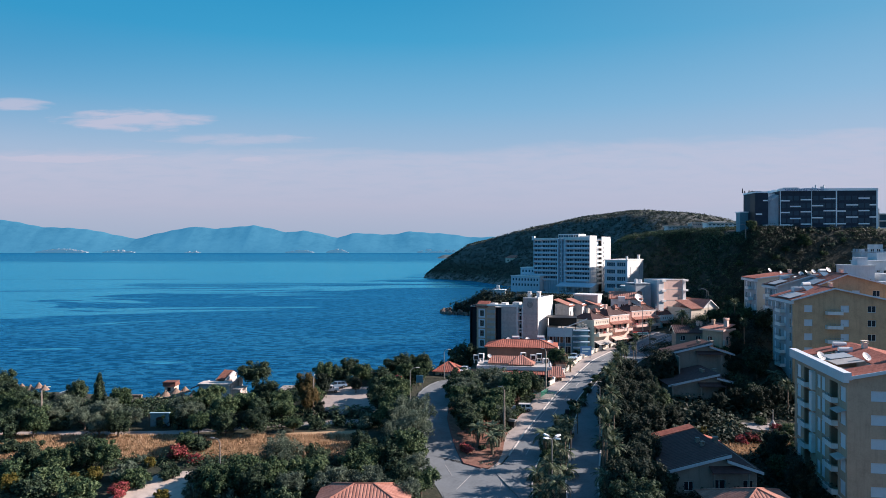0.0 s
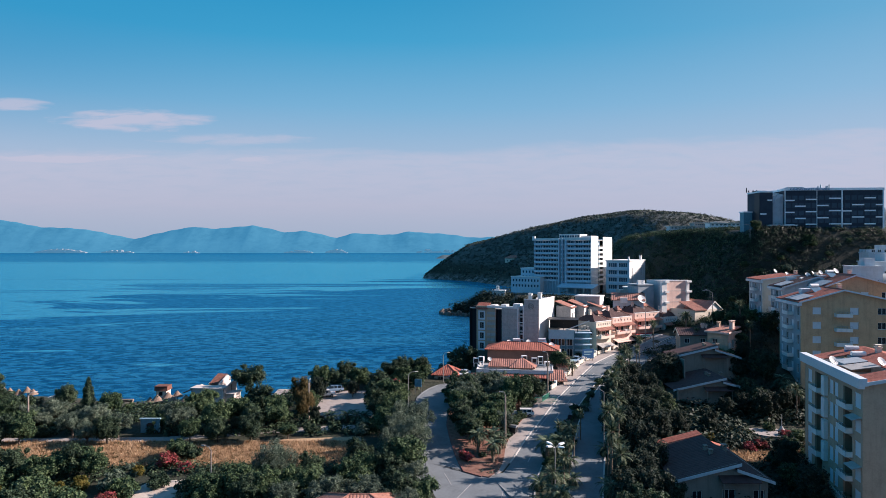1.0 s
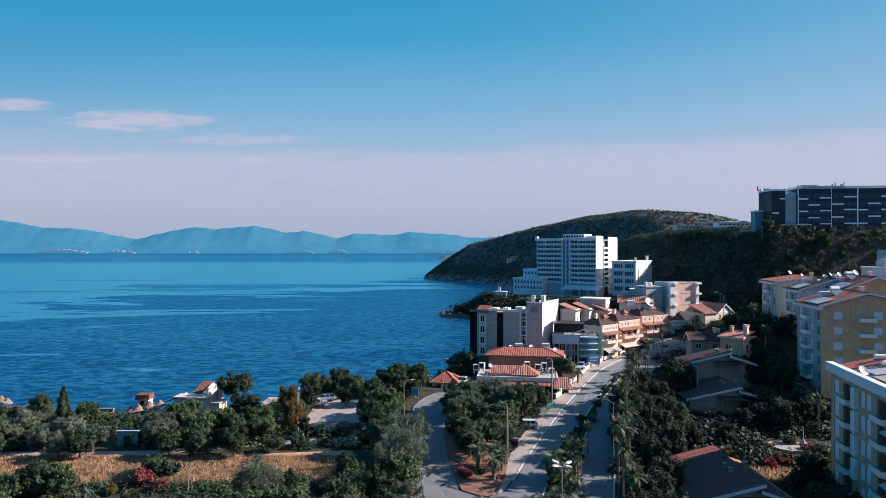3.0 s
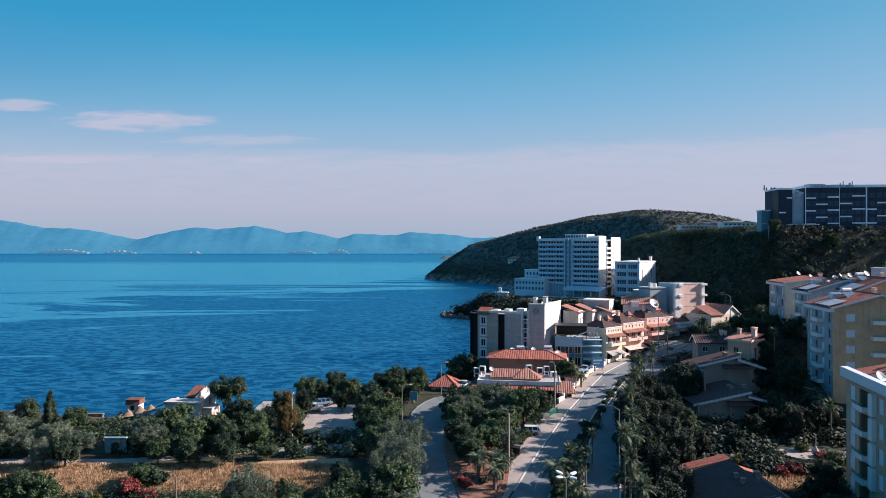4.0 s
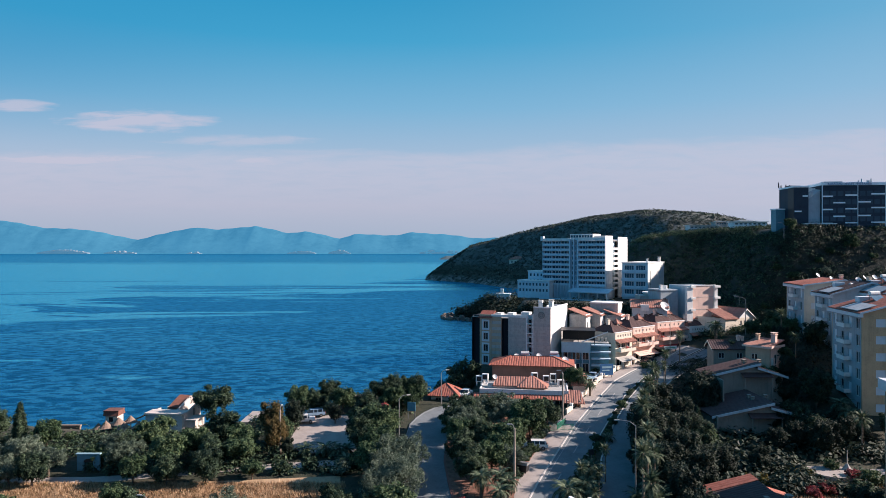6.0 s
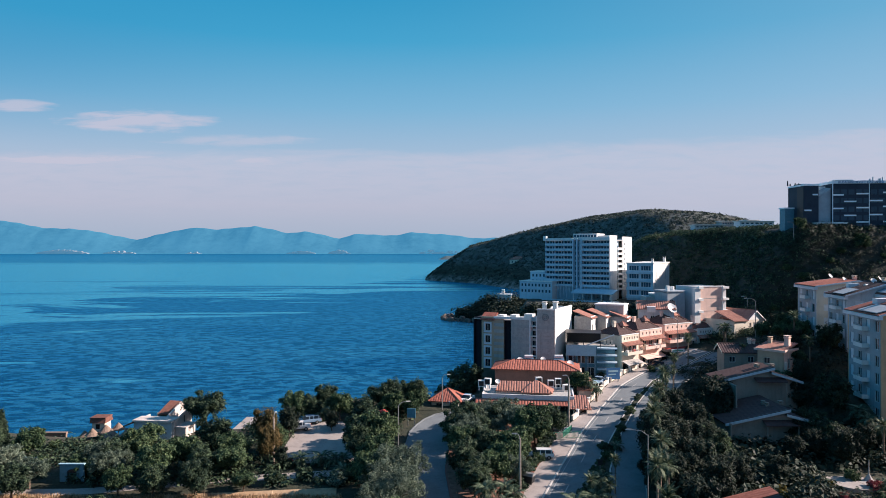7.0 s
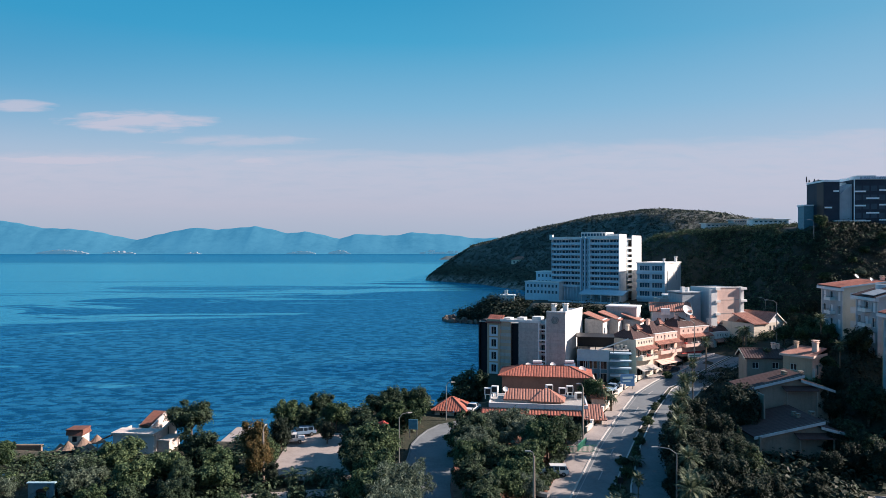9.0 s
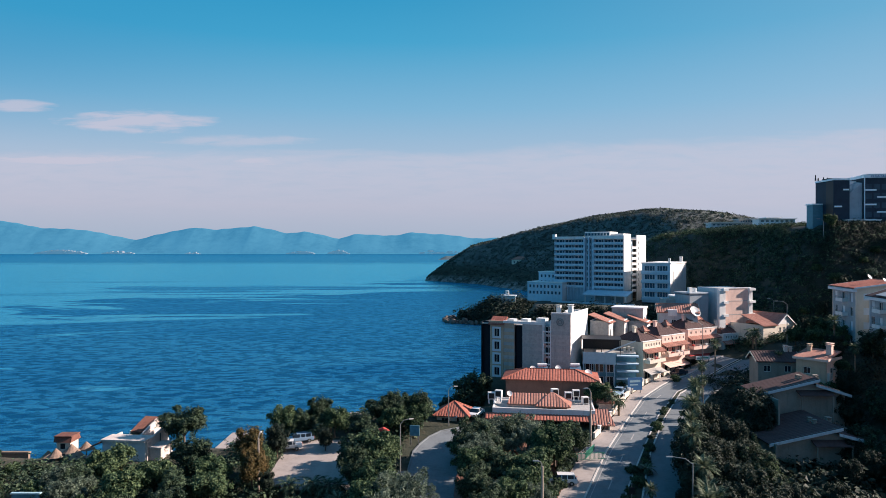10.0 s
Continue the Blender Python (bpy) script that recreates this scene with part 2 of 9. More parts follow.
SCRUB = leaf_mat("hillside_scrub", (0.014, 0.026, 0.022), (0.042, 0.062, 0.05), (0.12, 0.135, 0.11), 0.1)
DRYGRASS = leaf_mat("dry_grass", (0.30, 0.19, 0.11), (0.52, 0.35, 0.21), (0.72, 0.53, 0.35), 0.3)
STRAW = mat("dry_field_soil", (0.42, 0.28, 0.17), 0.95, 0.3, 0.7, 0.5, 6.0, hue2=(0.46, 0.31, 0.18))

# sea water: deep blue body colour, ripples, and smooth slicks drawn out along the coast
SEA = bpy.data.materials.new("sea_water")
SEA.use_nodes = True
st_ = SEA.node_tree
st_.nodes.remove(st_.nodes["Principled BSDF"])
sg = st_.nodes.new("ShaderNodeNewGeometry")
def sea_vec(sx, sy, turn):
    n = st_.nodes.new("ShaderNodeMapping")
    n.inputs["Rotation"].default_value = (0, 0, radians(turn))
    n.inputs["Scale"].default_value = (sx, sy, 1.0)
    st_.links.new(sg.outputs["Position"], n.inputs["Vector"])
    return n.outputs[0]


sepy = st_.nodes.new("ShaderNodeSeparateXYZ")
st_.links.new(sg.outputs["Position"], sepy.inputs[0])
# calm pale water far out, its near edge slanting away to the right, broken by dark breeze patches
slant = math_node(st_, "SUBTRACT", sepy.outputs[1], math_node(st_, "MULTIPLY", sepy.outputs[0], 1.5))
patch = noise_node(st_, sea_vec(0.0036, 0.0150, 6), 1.0, 5.0, 0.62, 1.6)
calm = smooth(st_, math_node(st_, "ADD", slant, math_node(st_, "MULTIPLY", math_node(st_, "SUBTRACT", patch, 0.46), 1700.0)), 760, 860)
streak = smooth(st_, noise_node(st_, sea_vec(0.0026, 0.012, -6), 1.0, 4.0, 0.6, 0.8), 0.56, 0.62, 1.0, 0.35)
edge_calm = smooth(st_, sepy.outputs[1], 620, 900)
streak = math_node(st_, "MAXIMUM", streak, edge_calm)
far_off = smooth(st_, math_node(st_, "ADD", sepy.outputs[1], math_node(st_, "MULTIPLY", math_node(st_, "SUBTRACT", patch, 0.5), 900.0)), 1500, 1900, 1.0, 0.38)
slick = math_node(st_, "MULTIPLY", math_node(st_, "MULTIPLY", calm, streak), far_off)
breeze = smooth(st_, noise_node(st_, sea_vec(0.0065, 0.022, 10), 1.0, 5.0, 0.62, 1.2), 0.42, 0.62, 0.02, 0.24)
slick = math_node(st_, "MAXIMUM", slick, math_node(st_, "MULTIPLY", breeze, smooth(st_, math_node(st_, "ADD", sepy.outputs[1], math_node(st_, "MULTIPLY", math_node(st_, "SUBTRACT", patch, 0.5), 500.0)), 470, 330)))
wav = noise_node(st_, sea_vec(0.20, 0.34, 14), 1.0, 5.0, 0.62, 0.6)
body = mix_node(st_, slick, (0.080, 0.44, 0.63), (0.22, 0.76, 0.89))
# dark of the ripples put into the tint, weaker farther out
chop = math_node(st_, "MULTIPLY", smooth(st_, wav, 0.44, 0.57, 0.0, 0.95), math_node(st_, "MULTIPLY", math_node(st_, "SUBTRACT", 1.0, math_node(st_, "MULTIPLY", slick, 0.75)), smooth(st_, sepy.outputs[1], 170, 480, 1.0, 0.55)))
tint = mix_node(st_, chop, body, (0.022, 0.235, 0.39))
sb = st_.nodes.new("ShaderNodeBump")
sb.inputs["Strength"].default_value = 1.0
st_.links.new(math_node(st_, "SUBTRACT", 1.6, math_node(st_, "MULTIPLY", slick, 0.9)), sb.inputs["Distance"])
st_.links.new(wav, sb.inputs["Height"])
# ripples mirror the sky, its blue put into the tint; scant diffuse hides shadows
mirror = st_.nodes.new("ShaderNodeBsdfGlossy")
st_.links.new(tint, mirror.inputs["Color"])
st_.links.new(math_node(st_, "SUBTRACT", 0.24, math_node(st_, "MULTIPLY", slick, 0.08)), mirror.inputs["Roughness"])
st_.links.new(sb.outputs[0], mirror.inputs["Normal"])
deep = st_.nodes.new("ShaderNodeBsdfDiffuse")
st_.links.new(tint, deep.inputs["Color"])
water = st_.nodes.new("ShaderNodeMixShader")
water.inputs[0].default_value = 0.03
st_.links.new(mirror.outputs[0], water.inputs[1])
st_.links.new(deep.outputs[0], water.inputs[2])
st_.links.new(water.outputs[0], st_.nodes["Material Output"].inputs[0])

# open ground: soil, dry grass and low green growth
GROUND = bpy.data.materials.new("open_ground")
GROUND.use_nodes = True
gt = GROUND.node_tree
gp = gt.nodes["Principled BSDF"]
gp.inputs["Roughness"].default_value = 0.95
gg = gt.nodes.new("ShaderNodeNewGeometry")
g1 = noise_node(gt, gg.outputs["Position"], 0.09, 5.0, 0.6, 0.4)
g2 = noise_node(gt, gg.outputs["Position"], 0.8, 5.0, 0.65)
gcol = ramp_node(gt, math_node(gt, "ADD", math_node(gt, "MULTIPLY", g1, 0.55), math_node(gt, "MULTIPLY", g2, 0.45)),
                 [(0.36, (0.015, 0.022, 0.012)), (0.50, (0.032, 0.036, 0.02)), (0.60, (0.06, 0.05, 0.032)), (0.74, (0.13, 0.095, 0.06))])
gsep = gt.nodes.new("ShaderNodeSeparateXYZ")
gt.links.new(gg.outputs["Position"], gsep.inputs[0])
# scrub takes over from bare soil up on the hills
hcol = ramp_node(gt, math_node(gt, "ADD", math_node(gt, "MULTIPLY", noise_node(gt, gg.outputs["Position"], 0.035, 6.0, 0.7, 0.5), 0.6), math_node(gt, "MULTIPLY", noise_node(gt, gg.outputs["Position"], 0.22, 5.0, 0.7), 0.4)),
                 [(0.36, (0.022, 0.030, 0.027)), (0.48, (0.066, 0.076, 0.070)), (0.60, (0.138, 0.14, 0.126)), (0.75, (0.235, 0.22, 0.20))])
# near slope's deep shade put into the ground colour, fading out with distance
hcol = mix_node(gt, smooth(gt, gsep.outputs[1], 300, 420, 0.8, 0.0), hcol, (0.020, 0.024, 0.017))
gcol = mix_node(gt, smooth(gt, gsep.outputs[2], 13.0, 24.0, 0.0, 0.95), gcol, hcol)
# bare pale rock where the hill meets the sea
shore_rock = math_node(gt, "MULTIPLY", math_node(gt, "MULTIPLY", smooth(gt, gsep.outputs[2], 9.0, 2.0), smooth(gt, gsep.outputs[1], 380, 430)), smooth(gt, noise_node(gt, gg.outputs["Position"], 0.10, 5.0, 0.7), 0.38, 0.6))
gcol = mix_node(gt, shore_rock, gcol, (0.27, 0.225, 0.20))
gt.links.new(gcol, gp.inputs["Base Color"])
gb = gt.nodes.new("ShaderNodeBump")
gb.inputs["Strength"].default_value, gb.inputs["Distance"].default_value = 0.8, 0.25
gt.links.new(noise_node(gt, gg.outputs["Position"], 1.6, 5.0, 0.65), gb.inputs["Height"])
gt.links.new(gb.outputs[0], gp.inputs["Normal"])

# far mountains across the bay, distance haze put into their colour and a blue glow
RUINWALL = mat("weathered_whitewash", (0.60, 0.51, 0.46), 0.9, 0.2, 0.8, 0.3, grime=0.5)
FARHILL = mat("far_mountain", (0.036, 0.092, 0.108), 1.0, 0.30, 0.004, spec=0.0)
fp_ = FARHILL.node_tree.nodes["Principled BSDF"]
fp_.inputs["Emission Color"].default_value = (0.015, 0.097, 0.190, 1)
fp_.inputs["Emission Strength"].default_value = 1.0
# distance haze put into the spit's rock colour
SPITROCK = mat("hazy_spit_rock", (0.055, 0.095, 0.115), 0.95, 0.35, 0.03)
# village houses given a glow for haze, so their shaded fronts stay pale
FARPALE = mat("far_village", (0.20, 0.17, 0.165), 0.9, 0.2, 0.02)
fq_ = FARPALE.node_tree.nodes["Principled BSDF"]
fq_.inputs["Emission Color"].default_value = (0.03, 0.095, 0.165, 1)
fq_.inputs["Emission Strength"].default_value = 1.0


# ---------------- building kit ----------------
MESHES = {}
def obj(name, bm, material, parent=None, label="", m=None):
    me = bpy.data.meshes.new(name)
    bm.to_mesh(me)
    bm.free()
    me.materials.append(material)
    return from_mesh(name, me, parent, label, m)


def from_mesh(name, me, parent=None, label="", m=None):
    ob = new(name, me)
    if parent is not None:
        ob.parent = parent
    if m is not None:
        ob.matrix_basis = m
    if label:
        ob["label"] = label
    return ob


def part(name, bm, material, parent, label="", m=None):
    ob = obj(name, bm, material, parent, label, m)
    if PENDING:
        tile_rows(ob, material)
    return ob


def thing(name, m, label, category, group="", kind=""):
    return_ob = new(name)
    return_ob.empty_display_size = 0.5
    return_ob.matrix_basis = m
    return tagged(return_ob, label, category, group, kind)


def hexa(bm, c):
    """Eight corners: four below, four above, both counter-clockwise."""
    v = [bm.verts.new(p) for p in c]
    for f in ((3, 2, 1, 0), (4, 5, 6, 7), (0, 1, 5, 4), (1, 2, 6, 5), (2, 3, 7, 6), (3, 0, 4, 7)):
        bm.faces.new([v[i] for i in f])
    return v


def box(bm, x0, x1, y0, y1, z0, z1):
    return hexa(bm, [(x0, y0, z0), (x1, y0, z0), (x1, y1, z0), (x0, y1, z0), (x0, y0, z1), (x1, y0, z1), (x1, y1, z1), (x0, y1, z1)])


def boxes(*bs):
    bm = bmesh.new()
    for b in bs:
        box(bm, *b)
    return bm


def tube(bm, p, q, r0, r1, n=8):
    """A tapered round bar from p to q."""
    p, q = Vector(p), Vector(q)
    d = (q - p).normalized()
    a = d.orthogonal().normalized()
    b = d.cross(a)
    rings = [[bm.verts.new(c + (a * math.cos(2 * math.pi * i / n) + b * math.sin(2 * math.pi * i / n)) * r) for i in range(n)] for c, r in ((p, r0), (q, r1))]
    for i in range(n):
        j = (i + 1) % n
        bm.faces.new((rings[0][i], rings[0][j], rings[1][j], rings[1][i]))
    bm.faces.new(rings[0][::-1])
    bm.faces.new(rings[1])


def wall_mesh(w, h, holes, thick=0.25, bm=None, x_off=0.0, z_off=0.0):
    """A wall along x, front at y=0, with openings (x0, x1, z0, z1) right through it."""
    bm = bm or bmesh.new()
    xs = sorted({0.0, w, *[a for o in holes for a in o[:2]]})
    zs = sorted({0.0, h, *[a for o in holes for a in o[2:]]})
    nx, nz = len(xs) - 1, len(zs) - 1
    solid = [[not any(o[0] <= (xs[i] + xs[i + 1]) / 2 <= o[1] and o[2] <= (zs[k] + zs[k + 1]) / 2 <= o[3] for o in holes) for k in range(nz)] for i in range(nx)]
    cache = {}

    def v(i, s, k):
        if (i, s, k) not in cache:
            cache[i, s, k] = bm.verts.new((x_off + xs[i], s * thick, z_off + zs[k]))
        return cache[i, s, k]

    def ok(i, k):
        return 0 <= i < nx and 0 <= k < nz and solid[i][k]
    for i in range(nx):
        for k in range(nz):
            if not solid[i][k]:
                continue
            bm.faces.new((v(i, 0, k), v(i + 1, 0, k), v(i + 1, 0, k + 1), v(i, 0, k + 1)))
            bm.faces.new((v(i, 1, k), v(i, 1, k + 1), v(i + 1, 1, k + 1), v(i + 1, 1, k)))
            if not ok(i - 1, k):
                bm.faces.new((v(i, 0, k), v(i, 0, k + 1), v(i, 1, k + 1), v(i, 1, k)))
            if not ok(i + 1, k):
                bm.faces.new((v(i + 1, 0, k), v(i + 1, 1, k), v(i + 1, 1, k + 1), v(i + 1, 0, k + 1)))
            if not ok(i, k - 1):
                bm.faces.new((v(i, 0, k), v(i, 1, k), v(i + 1, 1, k), v(i + 1, 0, k)))
            if not ok(i, k + 1):
                bm.faces.new((v(i, 0, k + 1), v(i + 1, 0, k + 1), v(i + 1, 1, k + 1), v(i, 1, k + 1)))
    return bm


def window_meshes(w, h, frame_mat, pane_mat, mull=1):
    key = ("win", round(w, 2), round(h, 2), frame_mat.name, pane_mat.name, mull)
    if key not in MESHES:
        f, e = min(0.08, w * 0.08), 0.02
        bm = boxes((-w / 2, w / 2, 0, 0.07, 0, f), (-w / 2, w / 2, 0, 0.07, h - f, h), (-w / 2, -w / 2 + f, 0, 0.07, f, h - f), (w / 2 - f, w / 2, 0, 0.07, f, h - f))
        for i in range(mull):
            x = -w / 2 + w * (i + 1) / (mull + 1)
            box(bm, x - f / 2, x + f / 2, 0.005, 0.065, f, h - f)
        a = bpy.data.meshes.new("window")
        bm.to_mesh(a), bm.free()
        a.materials.append(frame_mat)
        bm = boxes((-w / 2 + e, w / 2 - e, 0.03, 0.05, e, h - e))
        b = bpy.data.meshes.new("pane")
        bm.to_mesh(b), bm.free()
        b.materials.append(pane_mat)
        MESHES[key] = (a, b)
    return MESHES[key]


def window(parent, m, w, h, frame_mat=None, pane_mat=None, mull=1):
    a, b = window_meshes(w, h, frame_mat or WHITE, pane_mat or GLASS, mull)
    win = from_mesh("window", a, parent, "", m)
    from_mesh("pane", b, win)
    return win


def shutter(parent, m, w, h, material=None):
    """A closed roller shutter: thin slats in a shallow box."""
    material = material or SHUTTER
    key = ("shut", round(w, 2), round(h, 2), material.name)
    if key not in MESHES:
        n = max(4, int(h / 0.16))
        bm = bmesh.new()
        prof = [(0.06, 0.0)]
        for i in range(n):
            prof += [(-0.02, h * i / n), (0.015, h * (i + 0.94) / n)]
        prof += [(-0.05, h), (-0.05, h + 0.18), (0.06, h + 0.18)]
        sides = [[bm.verts.new((s * w / 2, p[0], p[1])) for p in prof] for s in (-1, 1)]
        for i in range(len(prof)):
            j = (i + 1) % len(prof)
            bm.faces.new((sides[0][i], sides[1][i], sides[1][j], sides[0][j]))
        bm.faces.new(sides[0]), bm.faces.new(sides[1][::-1])
        me = bpy.data.meshes.new("shutter")
        bm.to_mesh(me), bm.free()
        me.materials.append(material)
        MESHES[key] = me
    return from_mesh("shutter", MESHES[key], parent, "", m)


def facade(parent, m, w, h, holes, wall_mat, thick=0.25, kind="window", frame_mat=None, pane_mat=None, mull=1, shut=None):
    """A wall with openings, each filled by a window or a roller shutter."""
    wall = part("wall", wall_mesh(w, h, holes, thick), wall_mat, parent, "", m)
    for i, (x0, x1, z0, z1) in enumerate(holes):
        mm = pose((x0 + x1) / 2, 0.12, z0)
        if shut and shut(i):
            shutter(wall, mm, x1 - x0, z1 - z0 - 0.18)
        elif kind == "window":
            a, b = window_meshes(x1 - x0, z1 - z0, frame_mat or WHITE, pane_mat or GLASS, mull)
            from_mesh("window", a, wall, "", mm)
            from_mesh("pane", b, wall, "", mm)
    return wall


def grid_holes(x0, x1, n, w, z0, h, floors, fh):
    out = []
    for k in range(floors):
        for i in range(n):
            c = x0 + (x1 - x0) * (i + 0.5) / n
            out.append((c - w / 2, c + w / 2, z0 + k * fh, z0 + k * fh + h))
    return out


def four_walls(parent, w, d, h, wall_mat, front=(), right=(), back=(), left=(), side_mat=None, z=0.0, **kw):
    """The outer walls of a block w wide (x) and d deep (y), its front at y=0 facing -y."""
    sm_ = side_mat or wall_mat
    facade(parent, pose(0, 0, z), w, h, list(front), wall_mat, **kw)
    facade(parent, pose(w, 0.25, z, 0, 0, 90), d - 0.5, h, list(right), sm_, **kw)
    facade(parent, pose(w, d, z, 0, 0, 180), w, h, list(back), wall_mat, **kw)
    facade(parent, pose(0, d - 0.25, z, 0, 0, 270), d - 0.5, h, list(left), sm_, **kw)


PENDING = []


def tile_rows(roof, material):
    """Lays the rolls of tiles that roof_slope left waiting, each an object under its roof."""
    for low, high in PENDING:
        o = low[0]
        rel = [p - o for p in (*low, *high)]
        key = (material.name, *[round(c, 2) for p in rel for c in p])
        if key not in MESHES:
            me = bpy.data.meshes.new("roof_tile")
            me.from_pydata([tuple(p) for p in rel], [], [(0, 1, 5, 4), (1, 2, 6, 5), (2, 3, 7, 6), (3, 2, 1, 0), (4, 5, 6, 7)])
            me.materials.append(material)
            MESHES[key] = me
        from_mesh("roof_tile", MESHES[key], roof, "", Matrix.Translation(o))
    PENDING.clear()


def roof_slope(bm, a, b, c, d, thick=0.14, ribs=0, rib_r=0.06):
    """A roof plane: eave a-b, ridge d-c above it, with a slab's thickness and rolls of tiles running up it."""
    a, b, c, d = Vector(a), Vector(b), Vector(c), Vector(d)
    n = (b - a).cross(d - a).normalized()
    lo = -n * thick
    hexa(bm, [a + lo, b + lo, c + lo, d + lo, a, b, c, d])
    e = (b - a).normalized()
    up = n.cross(e)
    L, W = (b - a).length, (d - a).dot(up)
    ud, uc = (d - a).dot(e), (c - a).dot(e)

    def top(u):
        w = W
        if ud > 0.05 and u < ud:
            w = W * u / ud
        if uc < L - 0.05 and u > uc:
            w = min(w, W * (L - u) / (L - uc))
        return max(w, 0.03)
    step = L / max(1, ribs)
    for i in range(ribs):
        row = [step * (i + f) for f in (0.03, 0.3, 0.7, 0.97)]
        lift = (0.004, rib_r, rib_r, 0.004)
        PENDING.append([[a + e * u + n * h for u, h in zip(row, lift)], [a + e * u + up * top(u) + n * h for u, h in zip(row, lift)]])


def rib_count(length, step=0.45):
    return max(4, int(length / step))


def gable_roof(parent, x0, x1, y0, y1, z, rise, material, along="y", over=0.4, split=0.5, fascia=None, step=0.5, label=""):
    """A pitched roof over a rectangle, its ridge along x or y, with verge boards."""
    bm = bmesh.new()
    if along == "y":
        xm = x0 + (x1 - x0) * split
        ya, yb = y0 - over, y1 + over
        zl = z - over * rise / (xm - x0)
        zr = z - over * rise / (x1 - xm)
        L, R, T = (x0 - over, zl), (x1 + over, zr), (xm, z + rise)
        roof_slope(bm, (L[0], yb, L[1]), (L[0], ya, L[1]), (T[0], ya, T[1]), (T[0], yb, T[1]), ribs=rib_count(yb - ya, step))
        roof_slope(bm, (R[0], ya, R[1]), (R[0], yb, R[1]), (T[0], yb, T[1]), (T[0], ya, T[1]), ribs=rib_count(yb - ya, step))
        tube(bm, (T[0], ya, T[1] + 0.03), (T[0], yb, T[1] + 0.03), 0.13, 0.13, 6)
    else:
        ym = y0 + (y1 - y0) * split
        xa, xb = x0 - over, x1 + over
        zf = z - over * rise / (ym - y0)
        zb = z - over * rise / (y1 - ym)
        roof_slope(bm, (xa, y0 - over, zf), (xb, y0 - over, zf), (xb, ym, z + rise), (xa, ym, z + rise), ribs=rib_count(xb - xa, step))
        roof_slope(bm, (xb, y1 + over, zb), (xa, y1 + over, zb), (xa, ym, z + rise), (xb, ym, z + rise), ribs=rib_count(xb - xa, step))
        tube(bm, (xa, ym, z + rise + 0.03), (xb, ym, z + rise + 0.03), 0.13, 0.13, 6)
    roof = part("roof", bm, material, parent, label)
    if fascia:
        t = 0.26
        if along == "y":
            for y in (ya - 0.06, yb):
                for (xa_, za_), (xb_, zb_) in ((L, T), (T, R)):
                    bm = bmesh.new()
                    hexa(bm, [(xa_, y, za_ - t), (xb_, y, zb_ - t), (xb_, y + 0.06, zb_ - t), (xa_, y + 0.06, za_ - t), (xa_, y, za_ + 0.06), (xb_, y, zb_ + 0.06), (xb_, y + 0.06, zb_ + 0.06), (xa_, y + 0.06, za_ + 0.06)])
                    part("verge_board", bm, fascia, roof, "pale painted verge board")
        else:
            for x in (xa - 0.06, xb):
                for (pa, pb) in (((y0 - over, zf), (ym, z + rise)), ((ym, z + rise), (y1 + over, zb))):
                    bm = bmesh.new()
                    hexa(bm, [(x, pa[0], pa[1] - t), (x + 0.06, pa[0], pa[1] - t), (x + 0.06, pb[0], pb[1] - t), (x, pb[0], pb[1] - t), (x, pa[0], pa[1] + 0.06), (x + 0.06, pa[0], pa[1] + 0.06), (x + 0.06, pb[0], pb[1] + 0.06), (x, pb[0], pb[1] + 0.06)])
                    part("verge_board", bm, fascia, roof, "pale painted verge board")
    return roof


def hip_roof(parent, x0, x1, y0, y1, z, rise, material, over=0.5, step=0.45, label=""):
    """A hipped roof over a rectangle; the ridge runs along its longer side."""
    bm = bmesh.new()
    x0, x1, y0, y1 = x0 - over, x1 + over, y0 - over, y1 + over
    if x1 - x0 >= y1 - y0:
        i = (y1 - y0) / 2
        r0, r1 = (x0 + i, y0 + i, z + rise), (x1 - i - 0.01, y0 + i, z + rise)
    else:
        i = (x1 - x0) / 2
        r0, r1 = (x0 + i, y0 + i, z + rise), (x0 + i, y1 - i - 0.01, z + rise)
    A, B_, C, D_ = (x0, y0, z), (x1, y0, z), (x1, y1, z), (x0, y1, z)
    e = 0.02
    if x1 - x0 >= y1 - y0:
        planes = ((A, B_, r1, r0), (C, D_, r0, r1), (B_, C, (r1[0], r1[1] + e, r1[2]), (r1[0], r1[1] - e, r1[2])), (D_, A, (r0[0], r0[1] - e, r0[2]), (r0[0], r0[1] + e, r0[2])))
    else:
        planes = ((B_, C, r1, r0), (D_, A, r0, r1), (A, B_, (r0[0] + e, r0[1], r0[2]), (r0[0] - e, r0[1], r0[2])), (C, D_, (r1[0] - e, r1[1], r1[2]), (r1[0] + e, r1[1], r1[2])))
    for p in planes:
        w = (Vector(p[1]) - Vector(p[0])).length
        roof_slope(bm, *p, ribs=rib_count(w, step), rib_r=0.05)
    for p, q in ((A, r0), (B_, r1 if x1 - x0 >= y1 - y0 else r0), (C, r1), (D_, r0 if x1 - x0 >= y1 - y0 else r1), (r0, r1)):
        tube(bm, Vector(p) + Vector((0, 0, 0.05)), Vector(q) + Vector((0, 0, 0.05)), 0.11, 0.11, 5)
    return part("roof", bm, material, parent, label)


